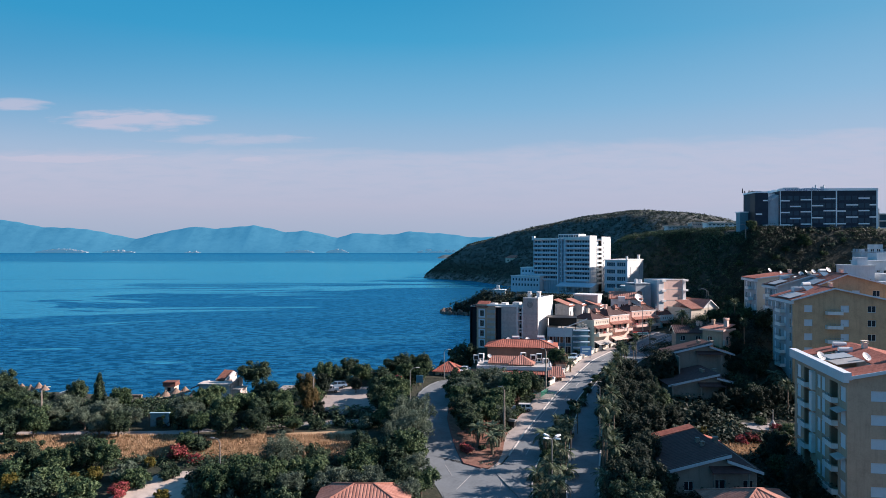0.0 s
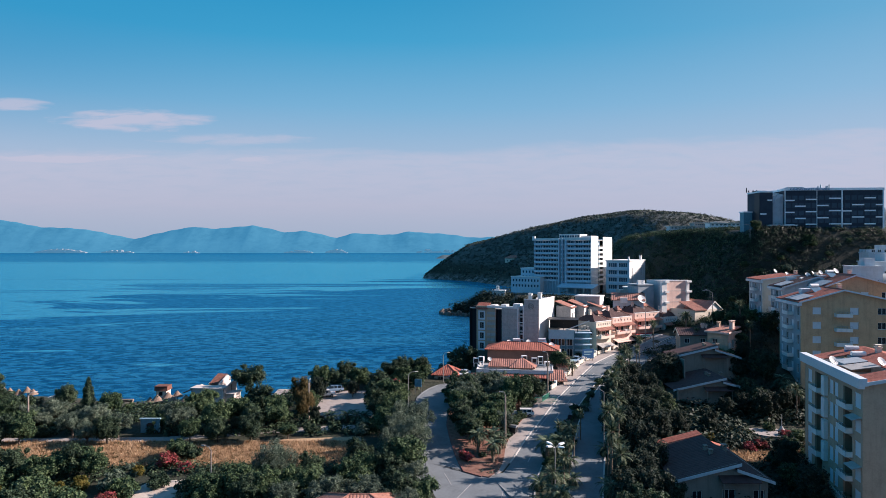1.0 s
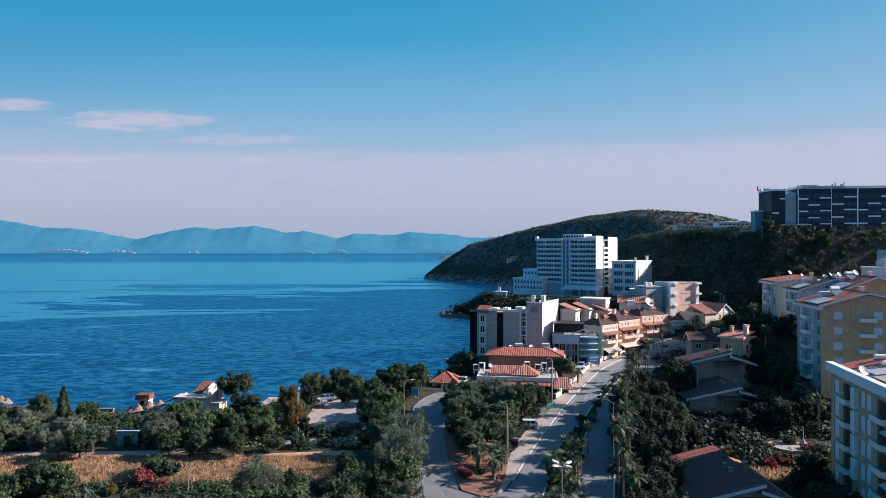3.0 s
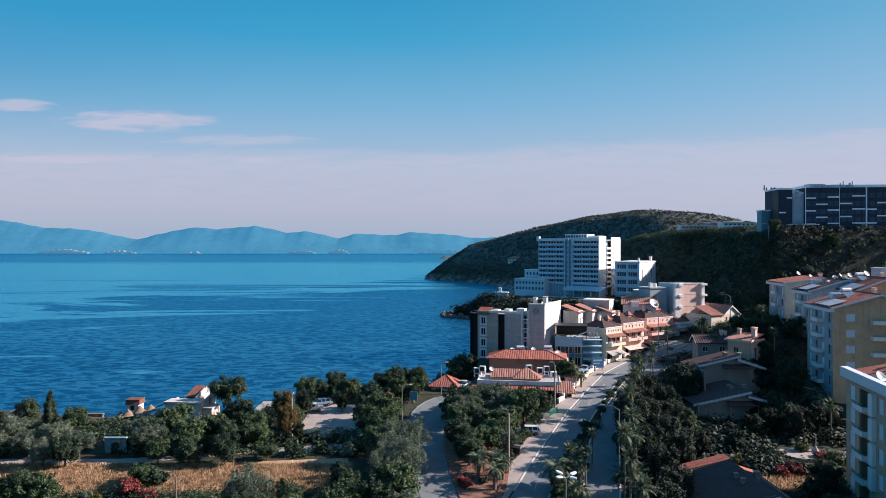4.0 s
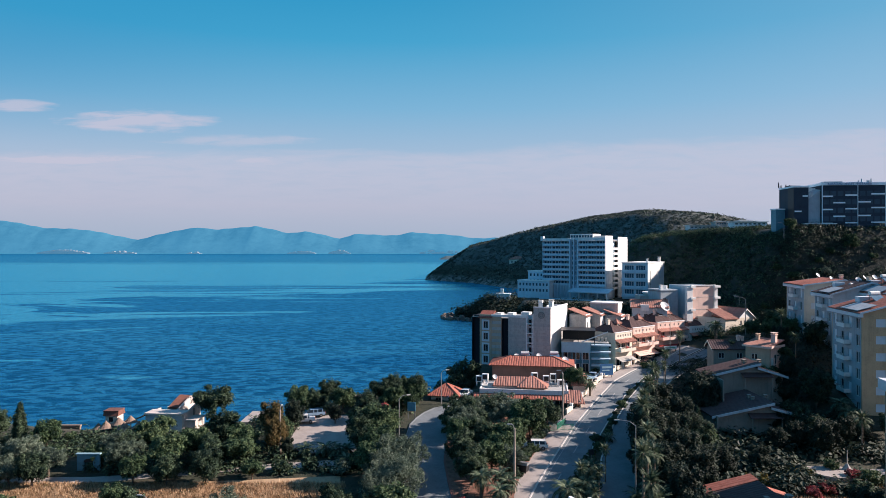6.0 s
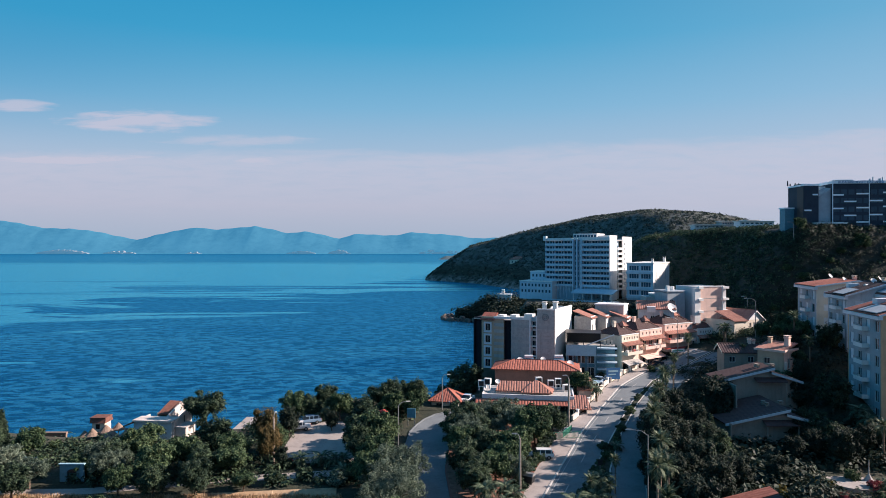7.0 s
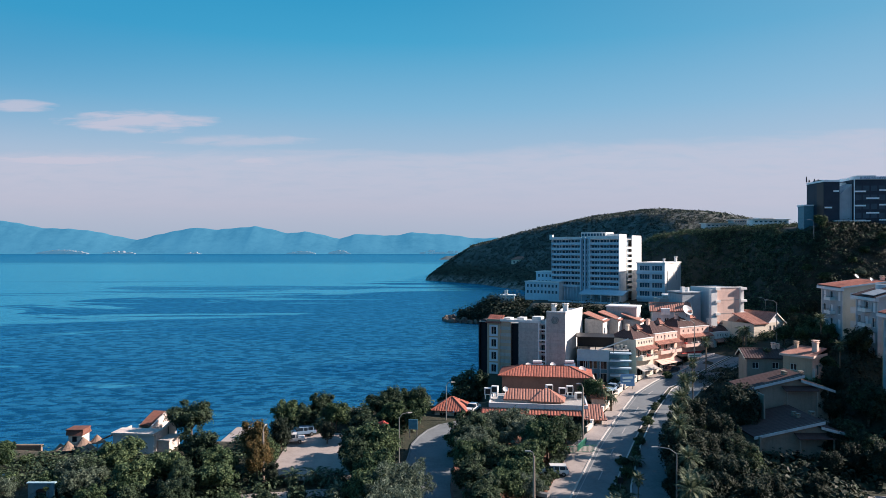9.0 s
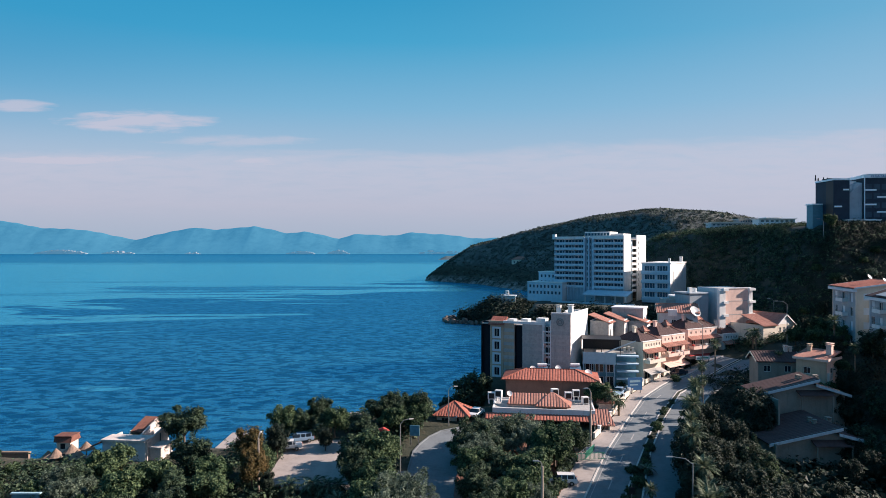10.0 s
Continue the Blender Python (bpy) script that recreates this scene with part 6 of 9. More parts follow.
def shop(x, y, z, w, h, front, yaw=28, n=0):
    """Two-storey shop house: rendered front with a row of small openings, tiled canopy, awning, red roof falling back."""
    d = 6.4
    b = thing("shop_house", pose(x, y, z, 0, 0, yaw), "sunlit two-storey shop house with tiled canopy and red roof", "building", "shop houses along the road")
    row = [(0.8 + i * (w - 1.6) / 5, 1.25 + i * (w - 1.6) / 5, h - 1.0, h - 0.45) for i in range(6)]
    mid_ = grid_holes(0.6, w - 0.6, 3, 1.3, h - 3.9, 1.6, 1, 1)
    low_ = grid_holes(0.4, w - 0.4, 2, 2.6, 0.2, 2.4, 1, 1)
    facade(b, pose(0, 0, 0), w, h, row + mid_ + low_, front, pane_mat=GLASS)
    facade(b, pose(w, 0.25, 0, 0, 0, 90), d - 0.5, h, [], front)
    facade(b, pose(0, d - 0.25, 0, 0, 0, 270), d - 0.5, h, grid_holes(0.8, 5.4, 2, 1.2, h - 3.6, 1.4, 1, 1), front)
    facade(b, pose(w, d, 0, 0, 0, 180), w, h, [], front)
    bm = bmesh.new()
    roof_slope(bm, (-0.2, -1.3, h - 2.1), (w + 0.2, -1.3, h - 2.1), (w + 0.2, 0, h - 1.5), (-0.2, 0, h - 1.5), ribs=16)
    part("canopy", bm, TILEPALE, b, "red tiled canopy over the balcony")
    balcony(b, pose(0.3, 0, h - 4.1), w - 0.6, 1.4, front)
    part("coping", boxes((-0.1, w + 0.1, -0.08, 0.33, h, h + 0.14)), WHITE, b)
    # shaded slopes in dark tile, sunlit end in pale: light put into colour
    hip_roof(b, 0.3, w - 0.3, 0.9, d, h + 0.1, 2.0, TILESHADE, 0.3, label="dark red-brown tiled roof")
    bm = bmesh.new()
    roof_slope(bm, (w + 0.05, 0.7, h + 0.35), (w + 0.05, d + 0.2, h + 0.35), (w - 2.4, d * 0.5 + 0.7, h + 2.35), (w - 2.4, d * 0.5 + 0.5, h + 2.35), ribs=10)
    part("roof_end", bm, TILEPALE, b, "roof end in paler tile, sunlight put into its colour")
    for i in range(4):
        part("terrace_furniture", boxes((0.7 + i * (w - 1.4) / 4, 1.3 + i * (w - 1.4) / 4, -1.0, -0.5, h - 4.1, h - 3.2 - 0.25 * (i % 2))), (WHITE, CREAM, AWNRED, WHITE)[(i + n) % 4], b, "balcony furniture")
    part("roof_lantern", boxes((w * 0.62, w * 0.62 + 1.3, 2.4, 3.7, h + 0.4, h + 1.7)), front, b)
    hip_roof(b, w * 0.62, w * 0.62 + 1.3, 2.4, 3.7, h + 1.7, 1.0, TILEPALE, 0.3)
    bm = bmesh.new()
    hexa(bm, [(0.2, -1.7, 2.3), (w - 0.2, -1.7, 2.3), (w - 0.2, 0, 3.0), (0.2, 0, 3.0), (0.2, -1.7, 2.4), (w - 0.2, -1.7, 2.4), (w - 0.2, 0, 3.1), (0.2, 0, 3.1)])
    part("awning", bm, (CONCRETE, PINK, AWNRED, CREAM)[n % 4], b, "sloping shop awning")
    chimney(b, w * 0.25, d * 0.5, h + 1.6, 0.9, 0.6, front)


shop(40.2, 178.6, 9.9, 6.4, 18.6 - 9.9, CREAM, 40, 0)
shop(45.8, 184.0, 10.4, 8.4, 19.1 - 10.4, PINK, 38, 1)
shop(53.6, 190.6, 11.0, 9.6, 19.7 - 11.0, PINK, 30, 2)
shop(63.0, 194.5, 11.4, 5.6, 18.2 - 11.4, WHITE, 26, 3)
kiosk = thing("kiosk", pose(52.8, 187.0, 11.15, 0, 0, 14), "dark open kiosk with pale sign board beside the road", "kiosk")
part("frame", boxes((0, 0.12, 0, 0.12, 0, 2.6), (4.4, 4.52, 0, 0.12, 0, 2.6), (0, 0.12, 3, 3.12, 0, 2.6), (4.4, 4.52, 3, 3.12, 0, 2.6), (-0.2, 4.7, -0.2, 3.3, 2.6, 2.75), (0, 4.5, 2.9, 3.0, 0, 2.6)), BLACKMETAL, kiosk)
part("sign_board", boxes((1.2, 4.6, -0.35, -0.22, 2.5, 3.3)), WHITE, kiosk, "pale sign board")
part("sign_bar", boxes((1.5, 4.2, -0.38, -0.35, 2.8, 3.0)), GREENMETAL, kiosk)


def villa_blue():
    b = thing("villa", pose(49.2, 197, 13, 0, 0, -14), "white and blue villa with arched upper windows and tiled roof", "house")
    four_walls(b, 8.4, 6.5, 23.2 - 13, GREYBL, front=grid_holes(0.6, 7.8, 4, 1.0, 4.2, 1.6, 2, 2.6), right=[(1.4, 2.8, 5, 6.6)], side_mat=CREAM)
    gable_roof(b, 0, 8.4, 0, 6.5, 23.2 - 13, 1.5, TILEPALE, "x", 0.5, 0.55, CREAM)
    part("dormer", boxes((2.0, 4.0, -0.6, 2, 9.2, 10.6)), WHITE, b)


villa_blue()
dish(56.6, 195, 22.2, 1.35, 25)


def box_building():
    """Tall blank-fronted building: broad panelled front between white piers, slab ends, a plain grey wing beside it."""
    b = thing("blank_fronted_building", pose(64.6, 198, 12.5, 0, 0, 19), "tall pale building with blank pinkish panelled front and white piers", "building")
    h, w = 28.3 - 12.5, 7.6
    facade(b, pose(0, 0, 0), w, h, [], PINK)
    for k in range(1, 5):
        part("panel_joint", boxes((0.1, w - 0.7, -0.03, 0, h * k / 5 + 0.2, h * k / 5 + 0.34)), CONCRETE, b)
    part("pier", boxes((-1.7, 0.0, -0.5, 0.4, 0, h - 0.2)), WHITE, b, "white corner pier")
    part("pier", boxes((w - 0.7, w + 0.3, -0.4, 0.2, 0, h + 0.1)), WHITE, b, "white corner pier")
    for zz in (h - 0.5, h - 3.4, h - 6.4):
        part("slab_end", boxes((-0.7, 0.7, -0.8, 0.5, zz, zz + 0.55)), WHITE, b)
        part("slab_end", boxes((w - 0.9, w + 0.9, -0.8, 0.5, zz, zz + 0.55)), WHITE, b)
    part("coping", boxes((-0.1, w + 0.1, -0.12, 0.35, h, h + 0.2)), WHITE, b)
    facade(b, pose(w, 0.25, 0, 0, 0, 90), 8.5, h, [], WHITE)
    facade(b, pose(w, 9, 0, 0, 0, 180), w, h, [], WHITE)
    # left wall greyer than the others: its shade put into the colour
    facade(b, pose(0, 8.75, 0, 0, 0, 270), 8.5, h, [], GREYBL)
    part("roof_deck", boxes((0.1, w - 0.1, 0.2, 8.8, h - 0.3, h - 0.1)), CONCRETE, b)
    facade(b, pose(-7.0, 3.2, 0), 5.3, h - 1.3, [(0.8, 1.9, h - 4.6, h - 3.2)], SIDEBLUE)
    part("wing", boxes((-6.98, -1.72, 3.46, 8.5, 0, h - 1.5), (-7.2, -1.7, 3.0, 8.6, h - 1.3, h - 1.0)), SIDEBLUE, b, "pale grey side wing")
    bm = boxes((-6.4, -5.6, 4.0, 4.8, h - 1.0, h + 0.2))
    tube(bm, (-4.2, 5.0, h - 1.0), (-4.2, 5.0, h), 0.5, 0.5, 10)
    part("roof_tank", bm, WHITE, b, "white roof tank and hatch")
    c = thing("round_hall", pose(54.0, 203, 14), "pale round-ended building behind the villas", "building")
    bm = bmesh.new()
    tube(bm, (3.2, 3, 0), (3.2, 3, 12.0), 2.6, 2.6, 28)
    box(bm, -1, 3.2, 0.6, 5.4, 0, 11.4)
    part("wall", bm, CONCRETE, c)
    bm = bmesh.new()
    tube(bm, (3.2, 3, 12.0), (3.2, 3, 12.3), 2.8, 2.8, 28)
    part("cornice", bm, WHITE, c)


box_building()
lh = thing("house", pose(70.4, 191, 15, 0, 0, 28), "long house with pale red roof and white gabled end", "house")
lhh = 20.59 - 15
four_walls(lh, 10.6, 9, lhh, CREAM, front=grid_holes(5, 10.4, 4, 0.7, lhh - 1.8, 1.1, 1, 1))
gable_roof(lh, 4.6, 10.6, 0, 9, lhh, 2.2, TILEPALE, "y", 0.3, 0.5, WHITE)
bm = bmesh.new()
v = [bm.verts.new(p) for p in ((4.6, 0, lhh), (10.6, 0, lhh), (7.6, 0, lhh + 2.2), (4.6, 0.25, lhh), (10.6, 0.25, lhh), (7.6, 0.25, lhh + 2.2))]
for f in ((0, 1, 2), (5, 4, 3), (0, 3, 4, 1), (1, 4, 5, 2), (2, 5, 3, 0)):
    bm.faces.new([v[i] for i in f])
part("gable", bm, WHITE, lh)
bm = bmesh.new()
roof_slope(bm, (-0.4, -0.4, lhh - 0.1), (4.7, -0.4, lhh - 0.1), (4.7, 5.5, lhh + 2.0), (-0.4, 5.5, lhh + 2.0), ribs=11)
part("roof", bm, TILEPALE, lh, "pale red tiled slope")
oh = thing("house", pose(-1.40, 157.5, 7.2, 0, 0, -12), "small house with bright orange hipped roof by the street", "house")
four_walls(oh, 5.2, 5.0, 1.9, CREAM, front=[(0.8, 2.0, 0.5, 1.5), (3.4, 4.6, 0.2, 1.7)], right=[(1.5, 3, 0.3, 1.6)])
hip_roof(oh, 0, 5.2, 0, 5, 1.9, 1.9, TILE, 0.6)


# ---------------- planting ----------------
fill0 = random.Random(12)
# shore trees beyond the lane
for k_, x_, y_, s_ in (("pb", -91.8, 142.1, 1.0), ("cy", -66.5, 132.0, 1.12), ("oa", -74.8, 127.0, 1.1),
                       ("ba", -79.2, 126.5, 1), ("oa", -70.7, 128.4, 1.2), ("ob", -64.4, 122.5, 1.2), ("oa", -61.6, 125.6, 1.3),
                       ("m", -59.6, 129.3, 1.1), ("ob", -56.5, 122.5, 1.2), ("oa", -49.4, 128.0, 1.2), ("oa", -46.0, 123.7, 1.3),
                       ("bb", -45.7, 133.9, 1), ("ba", -39.6, 124.0, 1.1), ("pa", -39.4, 143.6, 1.15), ("pb", -34.9, 134.3, 1.1),
                       ("ba", -37.3, 128.0, 1), ("bb", -29.9, 126.7, 1), ("br", -27.1, 134.8, 1.0), ("ba", -25.7, 149.6, .95),
                       ("pb", -56.7, 119.1, .9), ("g", -69.8, 123.0, 1.3)):
    plant(k_, x_, y_, s_)
# trees round the car park
for k_, x_, y_, s_ in (("ba", -17.6, 149.6, .9), ("pb", -10.6, 138.9, 1.0),
                       ("pa", -8.9, 153.4, 0.85), ("ba", -4.3, 153.3, .85), ("ba", -4.9, 149.8, .7), ("ba", -8.6, 127.1, 1.1),
                       ("ps", -13.3, 125.8, 1.1), ("ps", -10.0, 131.1, 1), ("g", -19.0, 125.8, 1.1),
                       ("g", -22.9, 124.4, 1.2), ("wi", -5.1, 115.2, 1.25), ("wi", -7.2, 112.8, 1), ("ba", -9.2, 121.0, 1.1),
                       ("pb", -74.8, 118.0, 1), ("ba", -71.3, 118.6, .9), ("oa", -60.0, 118.9, 1), ("pb", -38.1, 119.9, .8),
                       ("ba", -42.9, 119.9, .8), ("pb", -32.8, 120.5, .9), ("bb", -26.6, 121.8, .6)):
    plant(k_, x_, y_, s_)
# slope below the dry field
for k_, x_, y_, s_ in (("g", -71.5, 112.7, 1.6), ("pb", -63.9, 105.6, .9), ("bb", -58.3, 104.2, 1), ("pb", -55.6, 105.7, 1),
                       ("bb", -53.3, 106.4, 1), ("m", -64.3, 102.7, 2), ("y", -63.0, 99.3, 1.5), ("y", -54.6, 100.7, 1.2),
                       ("y", -52.3, 102.4, 1.3), ("m", -57.5, 99.8, 2), ("g", -58.0, 96.4, 2.2), ("m", -51.0, 95.3, 2),
                       ("o", -48.0, 102.7, 1.8), ("y", -46.3, 107.5, 1), ("m", -45.4, 100.7, 1.6), ("g", -41.5, 103.3, 1.4),
                       ("p", -42.7, 110.1, 1.5), ("p", -39.6, 108.8, 1), ("g", -40.8, 113.6, 1.7), ("bb", -42.6, 113.2, .7),
                       ("bb", -31.9, 96.4, 1), ("g", -35.5, 101.2, 2), ("o", -35.1, 96.6, 1.5), ("ps", -36.1, 98.2, .8)):
    plant(k_, x_, y_, s_)
# lower slope thicket
for k_, x_, y_, s_ in (("bb", -28.9, 98.7, 1.1), ("pb", -26.4, 95.7, .9), ("wi", -24.7, 104.6, 1.15), ("ba", -24.5, 97.5, 1),
                       ("oa", -21.2, 95.7, 1.1), ("bb", -19.7, 100.1, 1), ("ob", -16.3, 96.8, 1.2), ("oa", -13.9, 97.5, 1.1),
                       ("pb", -19.4, 105.2, .8), ("bb", -12.1, 102.6, 1.1), ("oa", -10.1, 95.9, 1.2), ("pb", -7.9, 104.1, 1.05),
                       ("ba", -5.4, 106.0, 1.2), ("oa", -4.0, 103.8, 1), ("pb", -5.8, 96.6, 1), ("ob", -8.6, 92.9, 1.1),
                       ("oa", -4.8, 93.5, 1), ("bb", -2.9, 97.0, .9), ("pb", -12.8, 108.9, .9), ("g", -22.1, 94.0, 2),
                       ("o", -25.8, 96.4, 1.6), ("o", -30.3, 95.4, 1.4), ("p", -46.3, 97.2, 1.3), ("p", -52.2, 96.2, 1.1),
                       ("y", -39.4, 95.3, 1.2)):
    plant(k_, x_, y_, s_)
# trees on the traffic island
for k_, x_, y_, s_ in (("oa", 5.8, 143.6, 1.2), ("ob", 10.0, 141.7, 1.2), ("bb", 2.6, 139.1, .8), ("oa", 12.3, 136.2, 1.1),
                       ("ba", 15.7, 138.2, 1.2), ("oa", 11.2, 123.9, 1.1),
                       ("oa", 8.8, 127.8, 1), ("pb", 19.1, 142.4, .9), ("pm", 6.2, 115.6, 1.0), ("pm", 8.4, 111.8, .95), ("pm", 9.8, 115.1, .9), ("pm", 5.8, 121.0, .95), ("pm", 8.9, 116.6, .95),
                       ("p", 3.8, 113.4, .9), ("p", 4.5, 112.6, .8), ("g", 6.9, 114.1, .6), ("pb", 3.8, 126.4, 1),
                       ("pb", 7.2, 131.3, 1)):
    plant(k_, x_, y_, s_)
# palms on the median
for k_, x_, y_, s_ in (("pm", 16.9, 110.5, 1.2), ("pm", 19.5, 112.0, 1.2), ("pt", 19.3, 113.6, .7), ("pm", 22.1, 119.3, .95),
                       ("ps", 14.4, 102.5, 1), ("pm", 15.9, 98.4, 1.2), ("ps", 19.4, 103.8, .9), ("pm", 15.7, 92.2, 1.2),
                       ("ps", 14.0, 96.4, 1), ("ps", 28.3, 136.2, .7), ("g", 31.2, 144.4, .8), ("g", 26.3, 136.4, .8),
                       ("m", 35.0, 153.1, .8), ("pm", 19.4, 106.2, .9)):
    plant(k_, x_, y_, s_)
for p_ in ((15.3, 96.4), (17.7, 100.7), (19.4, 106.2), (21.6, 113.2), (24.3, 121.2)):
    plant("pt", p_[0], p_[1], fill0.uniform(0.62, 0.78))
# palms and trees across the road
for k_, x_, y_, s_ in (("pt", 32.6, 130.7, .95), ("pt", 37.6, 145.2, .9), ("pt", 28.3, 114.5, 1), ("pt", 25.2, 100.3, 1),
                       ("pm", 41.9, 157.4, 1), ("pt", 42.3, 156.5, .85), ("pt", 48.6, 169.4, .8), ("pm", 23.2, 95.8, 1.1),
                       ("ps", 23.6, 96.1, 1), ("pt", 31.2, 121.9, .9), ("pt", 55.5, 180.4, .85), ("pm", 41.5, 150.5, 1),
                       ("ps", 27.1, 114.7, 1), ("pd", 35.9, 130.7, 1.1), ("pd", 35.4, 121.6, 1.2), ("pd", 31.4, 109.5, 1.2),
                       ("pd", 27.3, 96.6, 1.3), ("pd", 31.5, 103.8, 1.1), ("pd", 24.5, 90.6, 1.2), ("pd", 27.4, 90.3, 1.2),
                       ("pd", 41.3, 137.9, 1.1), ("pd", 36.4, 116.7, 1.1), ("g", 42.5, 131.1, 2)):
    plant(k_, x_, y_, s_)
# gardens between the villas
for k_, x_, y_, s_ in (("pm", 67.0, 188.5, 1.1), ("ba", 59.80, 157, .9),
                       ("ba", 62.02, 157, 1), ("pt", 61.42, 166, .8), ("pb", 58.49, 157, 1),
                       ("ba", 80.5, 186.0, 1), ("bb", 63.73, 157, 1), ("pm", 54.0, 162.4, 1), ("pt", 72.4, 167.3, .9),
                       ("g", 58.2, 137.0, 1.6), ("m", 56.9, 134.6, 1.5), ("pm", 68.2, 138.4, 1.1), ("pm", 68.2, 136.4, 1),
                       ("pb", 78.8, 166.1, 1), ("pb", 67.3, 144.4, 1.2), ("pb", 60.8, 135.1, 1), ("m", 62.1, 120.3, 1.3),
                       ("y", 52.1, 122.8, 1), ("y", 53.6, 121.4, 1), ("y", 46.5, 120.1, 1), ("p", 53.6, 116.9, 1.2),
                       ("p", 51.5, 116.2, 1), ("p", 60.3, 122.2, .9), ("p", 86.8, 195.9, .7), ("g", 58.2, 116.4, 1.5)):
    plant(k_, x_, y_, s_)
# plants by the apartment house
for k_, x_, y_, s_ in (("y", 40.6, 119.0, .8), ("y", 44.4, 121.1, .8), ("o", 50.2, 123.1, .8), ("m", 59.6, 113.5, 1),
                       ("g", 53.2, 110.1, 1.6), ("g", 52.7, 103.7, 1.6), ("pb", 73.6, 133.8, .8), ("pm", 68.9, 133.8, .9),
                       ("o", 61.4, 122.8, 1), ("m", 59.1, 125.6, .9), ("pb", 41.6, 131.6, 1), ("g", 46.8, 133.8, .8),
                       ("pb", 30.3, 94.7, 1), ("pa", 25.1, 86.2, 1.1), ("g", 69.5, 157.4, .9), ("g", 82.9, 179.5, .9),
                       ("g", 54.7, 149.3, .8)):
    plant(k_, x_, y_, s_)
# plants along the shops
for k_, x_, y_, s_ in (("pm", 42.0, 192.7, .95), ("pt", 38.0, 180.4, .75), ("g", 31.1, 172.7, 1), ("pm", 29.3, 162.1, 1),
                       ("ba", 27.8, 163.1, .9), ("pm", 30.3, 159.3, .8), ("m", 26.0, 158.3, .9), ("g", 34.9, 175.3, .8),
                       ("g", 44.2, 186.3, .8), ("m", 47.2, 179.8, .8), ("m", 71.8, 202.0, 1), 
                       ("pt", 65.53, 184, .7), ("ba", 73.89, 184, .75),
                       ("bb", 76.93, 182, .85), ("ba", 80.90, 181, .9), ("pb", 81.12, 188, 1.0),
                       ("pb", 4.05, 173, 1.75), ("pb", 5.93, 176, 1.6), ("pb", 2.15, 176, 1.4)):
    plant(k_, x_, y_, s_)


def scatter(name, label, count, area, size, material, seed, keep=None, per=14, hgt=0.8, category="scrub", leaf=0.3):
    """Low growth too dense to count: clumps of small leaves set over an area of the land."""
    rg = random.Random(seed)
    vs, fs = [], []
    n = 0
    while n < count:
        x, y = rg.uniform(*area[:2]), rg.uniform(*area[2:])
        n += 1
        z = gz(x, y)
        if z < 0.4 or (keep and not keep(x, y)):
            continue
        s = size * rg.uniform(0.5, 1.5)
        for _ in range(per):
            d = Vector((rg.gauss(0, 0.5), rg.gauss(0, 0.5), abs(rg.gauss(0.35, 0.35)) * hgt))
            leaf_quad(vs, fs, Vector((x, y, z)) + d * s, d + Vector((0, 0, 0.3)), s * leaf, rg)
    me = bpy.data.meshes.new(name)
    me.from_pydata([tuple(v) for v in vs], [], fs)
    me.materials.append(material)
    return tagged(new(name, me), label, category, kind="stuff")


def hillside(x, y):
    return gz(x, y) > 15


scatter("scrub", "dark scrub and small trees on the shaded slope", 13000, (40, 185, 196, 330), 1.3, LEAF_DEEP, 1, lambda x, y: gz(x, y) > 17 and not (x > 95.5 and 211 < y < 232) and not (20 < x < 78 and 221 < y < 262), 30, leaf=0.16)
scatter("scrub", "low scrub covering the long hill", 17000, (-30, 260, 420, 930), 1.8, SCRUB, 2, lambda x, y: gz(x, y) > 2, 11, 0.6, leaf=0.30)
scatter("scrub", "paler bushes on the long hill", 2600, (-30, 260, 420, 930), 1.7, LEAF_OLIVE, 3, lambda x, y: gz(x, y) > 4, 6, 0.6)
scatter("scrub", "dark scrub on the bank beside the hotel", 3600, (64, 104, 188, 268), 1.2, LEAF_DEEP, 41, lambda x, y: gz(x, y) > 15 and not (x > 95.5 and 210 < y < 232) and x > 60 + 0.3 * max(0, y - 215), 30, leaf=0.18)
scatter("scrub", "dark trees along the crest", 1700, (70, 160, 198, 213), 0.9, LEAF_SHADE, 4, lambda x, y: gz(x, y) > 34 and y < 212 - 0.06 * max(0, x - 106), 46, leaf=0.13)
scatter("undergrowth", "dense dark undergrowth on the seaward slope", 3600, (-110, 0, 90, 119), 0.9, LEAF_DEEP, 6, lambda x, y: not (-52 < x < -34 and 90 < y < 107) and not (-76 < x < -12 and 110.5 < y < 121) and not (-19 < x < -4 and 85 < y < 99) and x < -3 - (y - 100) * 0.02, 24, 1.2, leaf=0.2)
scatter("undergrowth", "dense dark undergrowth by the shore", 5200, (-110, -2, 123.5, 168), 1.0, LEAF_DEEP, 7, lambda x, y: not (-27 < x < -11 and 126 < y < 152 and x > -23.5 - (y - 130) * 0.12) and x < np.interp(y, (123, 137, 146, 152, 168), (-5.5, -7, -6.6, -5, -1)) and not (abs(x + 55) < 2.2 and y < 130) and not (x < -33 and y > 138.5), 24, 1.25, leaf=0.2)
scatter("undergrowth", "dense dark garden planting", 4200, (24, 82, 92, 178), 1.1, LEAF_SHADE, 8, lambda x, y: x > np.interp(y, (92, 113, 142, 172), (23, 28.5, 37, 52)) and not (55 < x < 68 and 120 < y < 128) and not (34 < x < 56 and 111.5 < y < 118) and not (x > 70 and y < 152) and not (x > 38 and 118 < y < 139 and (x * 7.3 + y * 3.1) % 1.0 < 0.75), 36, 1.2, leaf=0.16)
